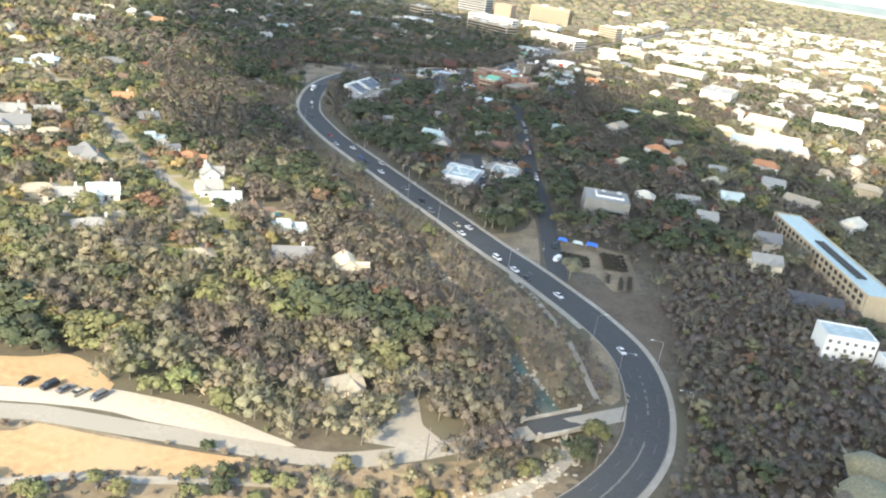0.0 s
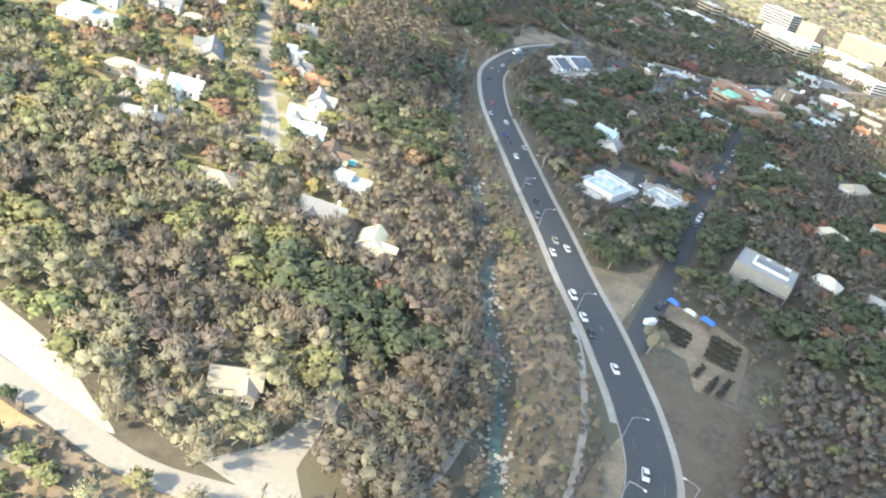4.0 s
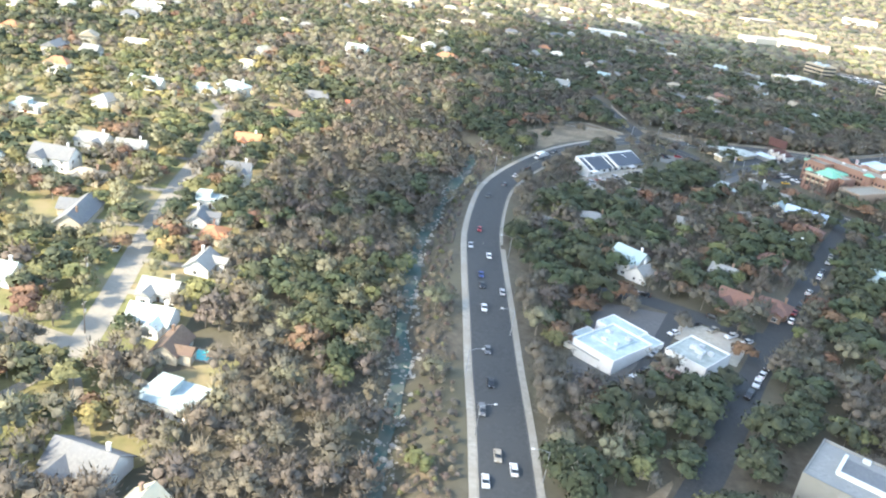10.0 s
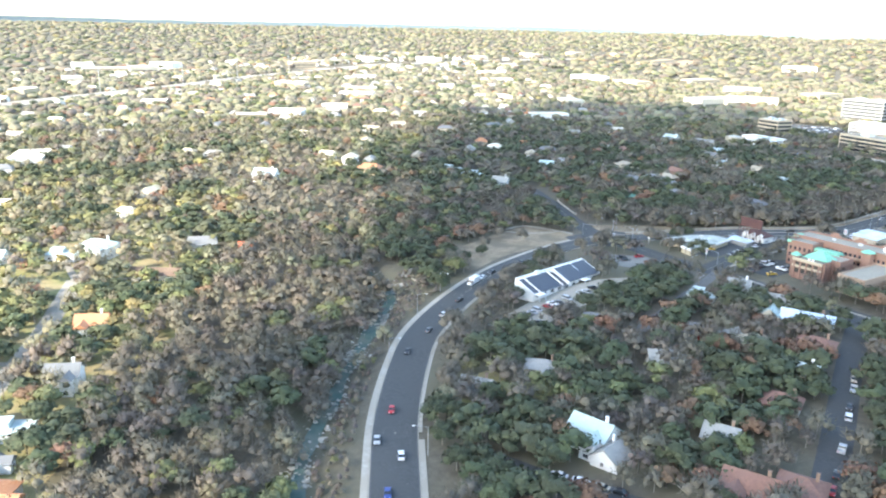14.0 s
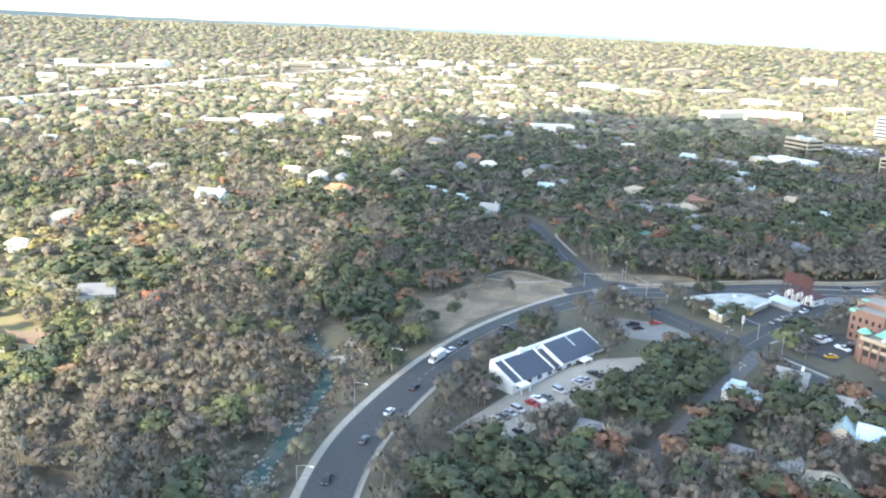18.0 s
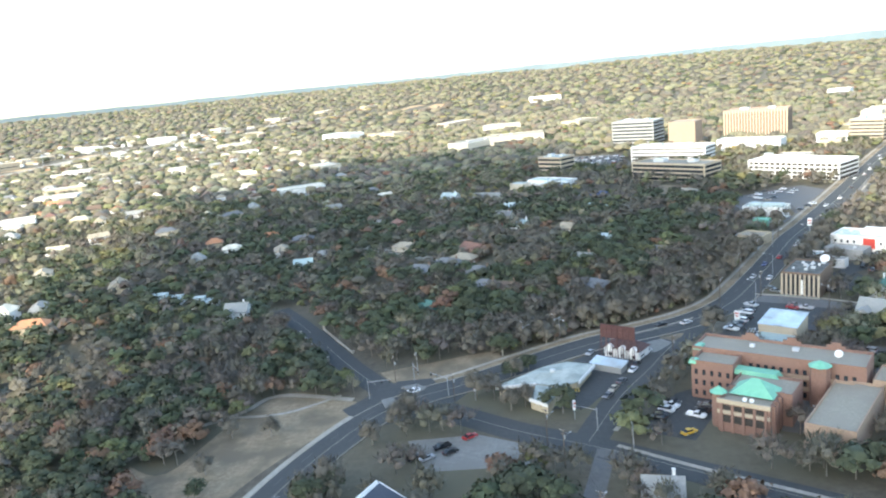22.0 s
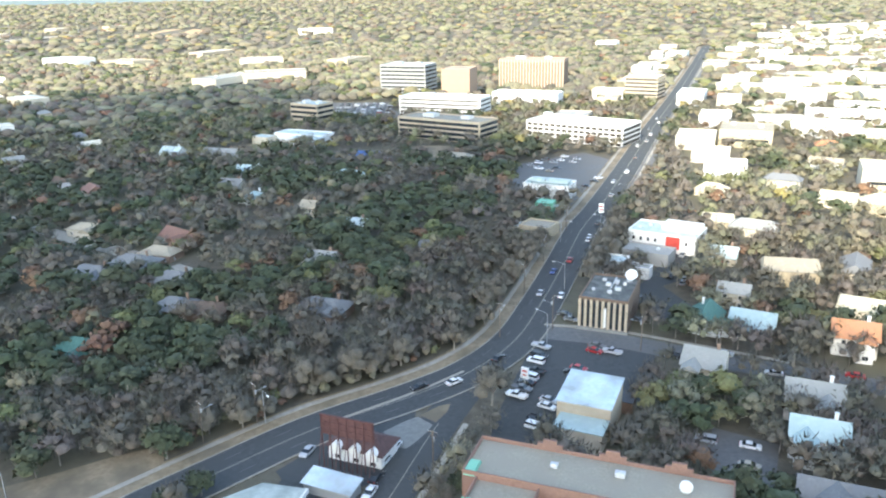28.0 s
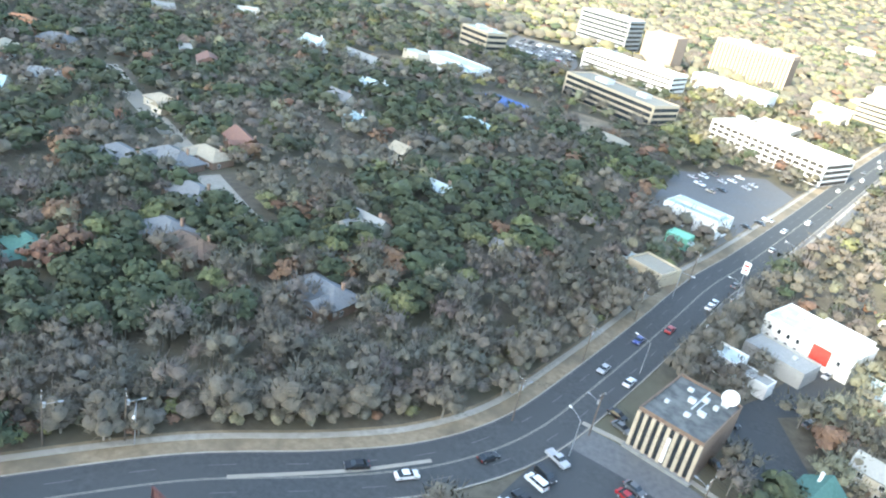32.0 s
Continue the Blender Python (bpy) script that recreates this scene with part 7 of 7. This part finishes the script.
def free(x, y, road=0.6):
    """Where trees may stand."""
    ok = np.ones(len(x), bool)
    for i, (ln, half) in enumerate(ROADS):
        near = np.hypot(x - ln[:, 0].mean(), y - ln[:, 1].mean()) < 60 + np.hypot(*(ln.max(0) - ln.min(0)))
        idx = np.nonzero(ok & near)[0]
        if len(idx):
            ok[idx] &= seg_dist(x[idx], y[idx], [tuple(p) for p in ln[::2].tolist()] + [tuple(ln[-1])]) > half + (4.6 if i == 0 else 3.4 if i in (1, 2, 3) else road)
    dc = seg_dist(x, y, CREEKLINE)
    west_bank = x < np.interp(y, [p_[1] for p_ in CREEK], [p_[0] for p_ in CREEK])
    ok &= (dc > 2.8) | (y > 575) | (west_bank & (dc > 1.2))
    for poly in SHOWN:
        px, py = np.array(poly).T
        idx = np.nonzero((x > px.min()) & (x < px.max()) & (y > py.min()) & (y < py.max()))[0]
        if len(idx):
            ok[idx] &= ~inside(x[idx], y[idx], poly)
    for fx, fy, hl, hw, a, mg in FOOT:
        idx = np.nonzero(np.abs(x - fx) + np.abs(y - fy) < hl + hw + mg * 2 + 12)[0]
        # the side towards the south stays open a little further
        for dx, dy, g in ((0, 0, mg), (0.5, -2, mg * 0.3)):
            u = (x[idx] - fx - dx) * math.cos(a) + (y[idx] - fy - dy) * math.sin(a)
            w = -(x[idx] - fx - dx) * math.sin(a) + (y[idx] - fy - dy) * math.cos(a)
            ok[idx] &= ~((np.abs(u) < hl + g) & (np.abs(w) < hw + g))
    ok &= ~TAKEN[((x + 3000) / 6).astype(int).clip(0, 999), (y / 6).astype(int).clip(0, 599)]
    return ok


def shares(x, y):
    """How common each kind is at a place: bare, brownish, oak, olive, yellow, rust."""
    p = np.tile(np.array([0.26, 0.38, 0.13, 0.15, 0.04, 0.04]), (len(x), 1))
    dc = x - np.interp(y, [p_[1] for p_ in CREEK], [p_[0] for p_ in CREEK])
    west = (x < -95) & (y > 225) & (y < 620) & (dc < -70)
    p[west] = (0.1, 0.26, 0.2, 0.3, 0.08, 0.06)
    hill = (y < 262) & (x < 20)
    p[hill] = (0.14, 0.44, 0.1, 0.3, 0.02, 0.0)
    wood = (dc < 3) & (dc > -82) & (y > 215) & (y < 700)
    p[wood] = (0.82, 0.06, 0.05, 0.05, 0.01, 0.01)
    oakpatch = (np.hypot((x + 33) / 38, (y - 237) / 15) < 1) | (np.hypot((x + 62) / 20, (y - 232) / 13) < 1)
    p[(y < 166) & (x < 30)] = (0.2, 0.42, 0.08, 0.26, 0.04, 0.0)
    p[oakpatch] = (0.04, 0.06, 0.5, 0.4, 0.0, 0.0)
    east = (dc > 20) & (y > 330) & (y < 655) & (x < 130)
    p[east] = (0.52, 0.02, 0.35, 0.04, 0.0, 0.07)
    deep = east & (np.hypot((x + 45) / 45, (y - 520) / 50) < 1)
    p[deep] = (0.28, 0.02, 0.62, 0.06, 0.0, 0.02)
    brush = (x > 60) & (y < 330)
    p[brush] = (0.74, 0.06, 0.12, 0.05, 0.0, 0.03)
    north = (y > 655) & (y < 1050) & (x < 60 + (y - 700) * 0.35) & (x > -330)
    p[north] = (0.46, 0.02, 0.42, 0.06, 0.0, 0.04)
    edge = (y > 700) & (seg_dist(x, y, [tuple(q) for q in LAMAR[::4].tolist()]) < 45)
    p[edge & north] = (0.76, 0.02, 0.15, 0.04, 0.0, 0.03)
    ne = (y > 640) & (x > 40 + (y - 700) * 0.35)
    p[ne] = (0.2, 0.48, 0.14, 0.14, 0.02, 0.02)
    p[ne & (y < 880)] = (0.55, 0.16, 0.2, 0.07, 0.0, 0.02)
    return p


def scatter(rs, x0, x1, y0, y1, step):
    xs, ys = np.meshgrid(np.arange(x0, x1, step), np.arange(y0, y1, step))
    return (xs + rs.uniform(-0.48, 0.48, xs.shape) * step).ravel(), (ys + rs.uniform(-0.48, 0.48, ys.shape) * step).ravel()


def in_view(x, y):
    """The fan that the camera looks over, with some room."""
    az = np.degrees(np.arctan2(x - 60, y - 60))
    az2 = np.degrees(np.arctan2(x + 20, y - 40))
    return (az > -76) & (az2 < 43) & (y > 96)


rs = np.random.default_rng(7)
TEMPS = {}
for k in KINDS:
    bare = k == "bare"
    airy = k in ("bare", "brownish")
    near = [crown(rs, k, 7, 270, 0.78 if bare else 0.74, 0.5) if airy else crown(rs, k, 8, 190, 0.62, 0.72) for _ in range(8)]
    middle = [crown(rs, k, 3, 66 if airy else 52, 1.05 if airy else 0.95, 0.46 if airy else 0.6) for _ in range(6)]
    TEMPS[k] = (near, middle, [crown(rs, k, 1, 5, 1.5, 0.85) for _ in range(5)], [crown(rs, k, 1, 0, 1.5, 0.95) for _ in range(5)])
HERO = {k: [crown(rs, k, 9, 640, 0.66 if k == "bare" else 0.5, 0.7) for _ in range(3)] for k in KINDS}

levels = []
x, y = scatter(rs, -340, 345, 96, 900, 6.7)
d = seg_dist(x, y, WAY)
levels.append((x, y, in_view(x, y) & (d < 238), 1.0))
x, y = scatter(rs, -720, 560, 96, 1300, 7.3)
d = seg_dist(x, y, WAY)
levels.append((x, y, in_view(x, y) & (d >= 238) & (d < 650), 1.06))
x, y = scatter(rs, -1650, 1300, 96, 2200, 11.6)
d = seg_dist(x, y, WAY)
levels.append((x, y, in_view(x, y) & (d >= 650) & (d < 1500), 1.25))
x, y = scatter(rs, -4300, 3600, 96, 4600, 34.0)
d = seg_dist(x, y, WAY)
levels.append((x, y, in_view(x, y) & (d >= 1500) & (np.hypot(x, y - 300) < 4400), 2.3))
WORD = {"bare": "leafless grey-brown winter trees", "brownish": "trees with thin olive-brown leaves", "oak": "dark evergreen oaks", "olive": "olive-green trees", "yellow": "yellow-leaved trees", "rust": "rust-red autumn trees"}
hero_pts = []
ALONE = [(-8, 436.0), (-20, 426.0), (10, 436.0), (-27, 419.0), (-146, 627), (-141, 614), (-136, 650), (-143, 602), (-150, 650), (2, 700), (-61, 664), (-6, 690), (-57, 667), (-65, 689), (-64, 690), (-60, 695)]  # single trees standing in the open
for lv, (x, y, ok, grow) in enumerate(levels):
    x, y = x[ok], y[ok]
    ok = free(x, y)
    # open lawns and gaps between houses
    town = (x < -95) & (y > 235) & (y < 460)
    ok &= ~(town & (rs.uniform(size=len(x)) < 0.12))
    rx = np.interp(y, LAMAR[:150, 1], LAMAR[:150, 0])
    cx = np.interp(y, [p_[1] for p_ in CREEK], [p_[0] for p_ in CREEK])
    low_bank = (y > 205) & (y < 575) & (x > cx) & (x < rx)
    ok &= ~(low_bank & (rs.uniform(size=len(x)) < 0.8))
    flats = (y < 166) & (x < 30)
    ok &= ~(flats & (rs.uniform(size=len(x)) < 0.12))
    rough = (y > 150) & (y < 335) & (x > rx) & (x > 50)
    ok &= ~(rough & (rs.uniform(size=len(x)) < 0.35))
    far_gap = np.array([noise.noise(Vector((a / 260, b / 260, 3.1))) for a, b in zip(x.tolist(), y.tolist())])
    ok &= ~((lv >= 2) & (far_gap > 5.0))
    x, y = x[ok], y[ok]
    p = np.cumsum(shares(x, y)[:, BLEND], 1)
    # neighbours tend to be of one kind
    drift = np.array([noise.noise(Vector((a / 34, b / 34, 8.3))) for a, b in zip(x.tolist(), y.tolist())]) + rs.normal(size=len(x)) * np.where((x < -95) | (y > 1000), 0.3, 0.13)
    rank = np.empty(len(x))
    rank[np.argsort(drift)] = (np.arange(len(x)) + 0.5) / len(x)
    kind = np.array(BLEND)[(rank[:, None] * p[:, -1:] > p).sum(1).clip(0, 5)]
    size = rs.uniform(0.85 if lv == 0 else 0.65, 1.4 if lv == 0 else 1.5, len(x)) * grow * np.where(kind == 2, 1.12, 1.0) * np.where((x > 50) & (y < 335) & (x > np.interp(y, LAMAR[:150, 1], LAMAR[:150, 0])), 0.7, 1.0)
    size *= np.where((y < 166) & (x < 30), 0.6, np.where((y < 262) & (x < 20), 1.14, 1.0))
    if lv == 0:
        near = (seg_dist(x, y, [tuple(q) for q in LAMAR[::3].tolist()]) < 17) & (y > 150) & (y < 860)
        near &= np.cumsum(near) <= 290
        hero_pts = list(zip(x[near].tolist(), y[near].tolist(), kind[near].tolist(), size[near].tolist()))
        x, y, kind, size = x[~near], y[~near], kind[~near], size[~near]
        hero_pts += [(px, py, (0, 2)[i % 2], 0.9) for i, (px, py) in enumerate(ALONE)]
    for ki, k in enumerate(KINDS):
        m = kind == ki
        if m.any():
            where = ("near the road and creek", "of the middle distance", "of the far slopes", "towards the horizon")[lv]
            grove(("woodland", "woodland", "far_woodland", "far_woodland")[lv], f"{WORD[k]} {where}", x[m], y[m], k, size[m], TEMPS[k][lv], rs, lv == 0, (0.88, 0.75, 0.56, 0.4)[lv])

# the country round about
x, y = scatter(rs, -900, 900, -420, 900, 15.0)
ok = ~in_view(x, y) & free(x, y) & (seg_dist(x, y, [(-20, 112), (-90, 58), (-220, -10), (-420, -60)]) > 12)
x, y = x[ok], y[ok]
kind = rs.choice([0, 1, 2, 3], len(x), p=[0.4, 0.3, 0.2, 0.1])
for ki in range(4):
    m = kind == ki
    grove("far_woodland", f"{WORD[KINDS[ki]]} of the country round about", x[m], y[m], KINDS[ki], rs.uniform(1.3, 2.0, m.sum()), TEMPS[KINDS[ki]][2], rs, False, 0.7)

# low brush on the banks
bx, by = scatter(rs, -160, 170, 104, 575, 2.8)
dl = seg_dist(bx, by, [tuple(q) for q in LAMAR[::3].tolist()])
dcr = seg_dist(bx, by, CREEKLINE)
bank = (dcr > 4.5) & (bx > np.interp(by, [p_[1] for p_ in CREEK], [p_[0] for p_ in CREEK])) & (dl > 11.5) & (dl < 60) & (bx < np.interp(by, LAMAR[:110, 1], LAMAR[:110, 0]))
slope = (bx > np.interp(by, LAMAR[:110, 1], LAMAR[:110, 0])) & (dl > 12) & (by < 335) & (bx < 165) & (by > 150) & ~((bx < 90) & (by > 288)) & ~((bx > 46) & (bx < 84) & (by > 236))
flats = (by < 168) & (bx < 40) & (by > 100) & (dl > 11.5) & (dcr > 4) & (rs.uniform(size=len(bx)) < 0.62)
for poly in SHOWN:
    flats &= ~inside(bx, by, poly)
keep = (bank & (by > 205) | slope | flats) & (rs.uniform(size=len(bx)) < 0.93)
for ln, half in ROADS[1:]:
    keep &= seg_dist(bx, by, [tuple(p) for p in ln.tolist()]) > half + 1
bx, by = bx[keep], by[keep]
kd = rs.uniform(size=len(bx))
low = {k: [crown(rs, k, 3, 30, 1.3, 0.7) for _ in range(5)] for k in ("bare", "brownish", "olive", "rust")}
KEPT = dict(TINT)
TINT.update({"bare": (0.13, 0.112, 0.09), "rust": (0.15, 0.115, 0.085), "brownish": (0.18, 0.148, 0.1)})
for k, lo, hi in (("brownish", 0, 0.3), ("bare", 0.3, 0.72), ("rust", 0.72, 0.96), ("olive", 0.96, 1)):
    m = (kd >= lo) & (kd < hi)
    grove("brush", f"low {k if k != 'bare' else 'leafless'} winter brush on the banks", bx[m], by[m], k, rs.uniform(0.2, 0.42, m.sum()) * np.where(bx[m] > 55, 1.3, 0.9), low[k], rs)
TINT.update(KEPT)


# thicket along the edge of the northern wood
ex, ey = scatter(rs, -120, 60, 690, 910, 2.6)
de = seg_dist(ex, ey, [tuple(q) for q in LAMAR[::3].tolist()])
side = np.array([float((np.array((a, b)) - LAMAR[k]) @ NL[k]) for a, b, k in zip(ex, ey, [int(np.argmin(np.hypot(LAMAR[:, 0] - a, LAMAR[:, 1] - b))) for a, b in zip(ex, ey)])])
keep = (de > 13.2) & (de < 25) & (side > 0) & free(ex, ey, 1.0) & (rs.uniform(size=len(ex)) < 0.85)
ex, ey = ex[keep], ey[keep]
kd = rs.uniform(size=len(ex))
for k, lo, hi in (("bare", 0, 0.7), ("olive", 0.7, 0.8), ("rust", 0.8, 0.88), ("brownish", 0.88, 1)):
    m = (kd >= lo) & (kd < hi)
    grove("thicket", f"low {k if k != 'bare' else 'leafless'} undergrowth at the wood's edge", ex[m], ey[m], k, rs.uniform(0.35, 0.62, m.sum()), low[k], rs)

# single trees along the road
def tree_meshes(k, tmpl, rs):
    v, f, sh, nor = tmpl
    col = np.array(TINT[k])[None] * sh[:, None]
    cm = fill_mesh("crown", v, f, col, [LEAF], None, nor)
    s = Shape()
    s.tube((0, 0, -0.4), (0.1, 0.05, 2.6), 0.24, 0.17, 7)
    for i in range(6):
        a = i * 1.05 + rs.uniform(0, 0.5)
        m = Vector((math.cos(a) * 1.2, math.sin(a) * 1.2, 4.3 + rs.uniform(-0.3, 0.5)))
        s.tube((0.1, 0.05, 2.3), m, 0.13, 0.08, 5)
        s.tube(m, m + Vector((math.cos(a) * 1.1, math.sin(a) * 1.1, 2.0)), 0.08, 0.03, 4)
    return cm, s.mesh("trunk", BARK)


PROTO_T = {}
for x, y, ki, sz in hero_pts:
    k = KINDS[ki]
    v = int(rs.integers(0, 3))
    if (k, v) not in PROTO_T:
        PROTO_T[(k, v)] = tree_meshes(k, HERO[k][v], rs)
    cm, tm = PROTO_T[(k, v)]
    word = {"bare": "leafless grey-brown tree", "brownish": "olive-brown tree with thin foliage", "oak": "dark green evergreen oak", "olive": "olive-green leafy tree", "yellow": "yellow autumn tree", "rust": "rust-red autumn tree"}[k]
    t = thing("tree", x, y, gz(x, y), float(rs.uniform(0, 360)), f"{word} with pale trunk beside the road", "tree", "roadside trees")
    t.scale = (sz, sz, sz)
    part("trunk", tm, None, t)
    part("crown", cm, None, t)
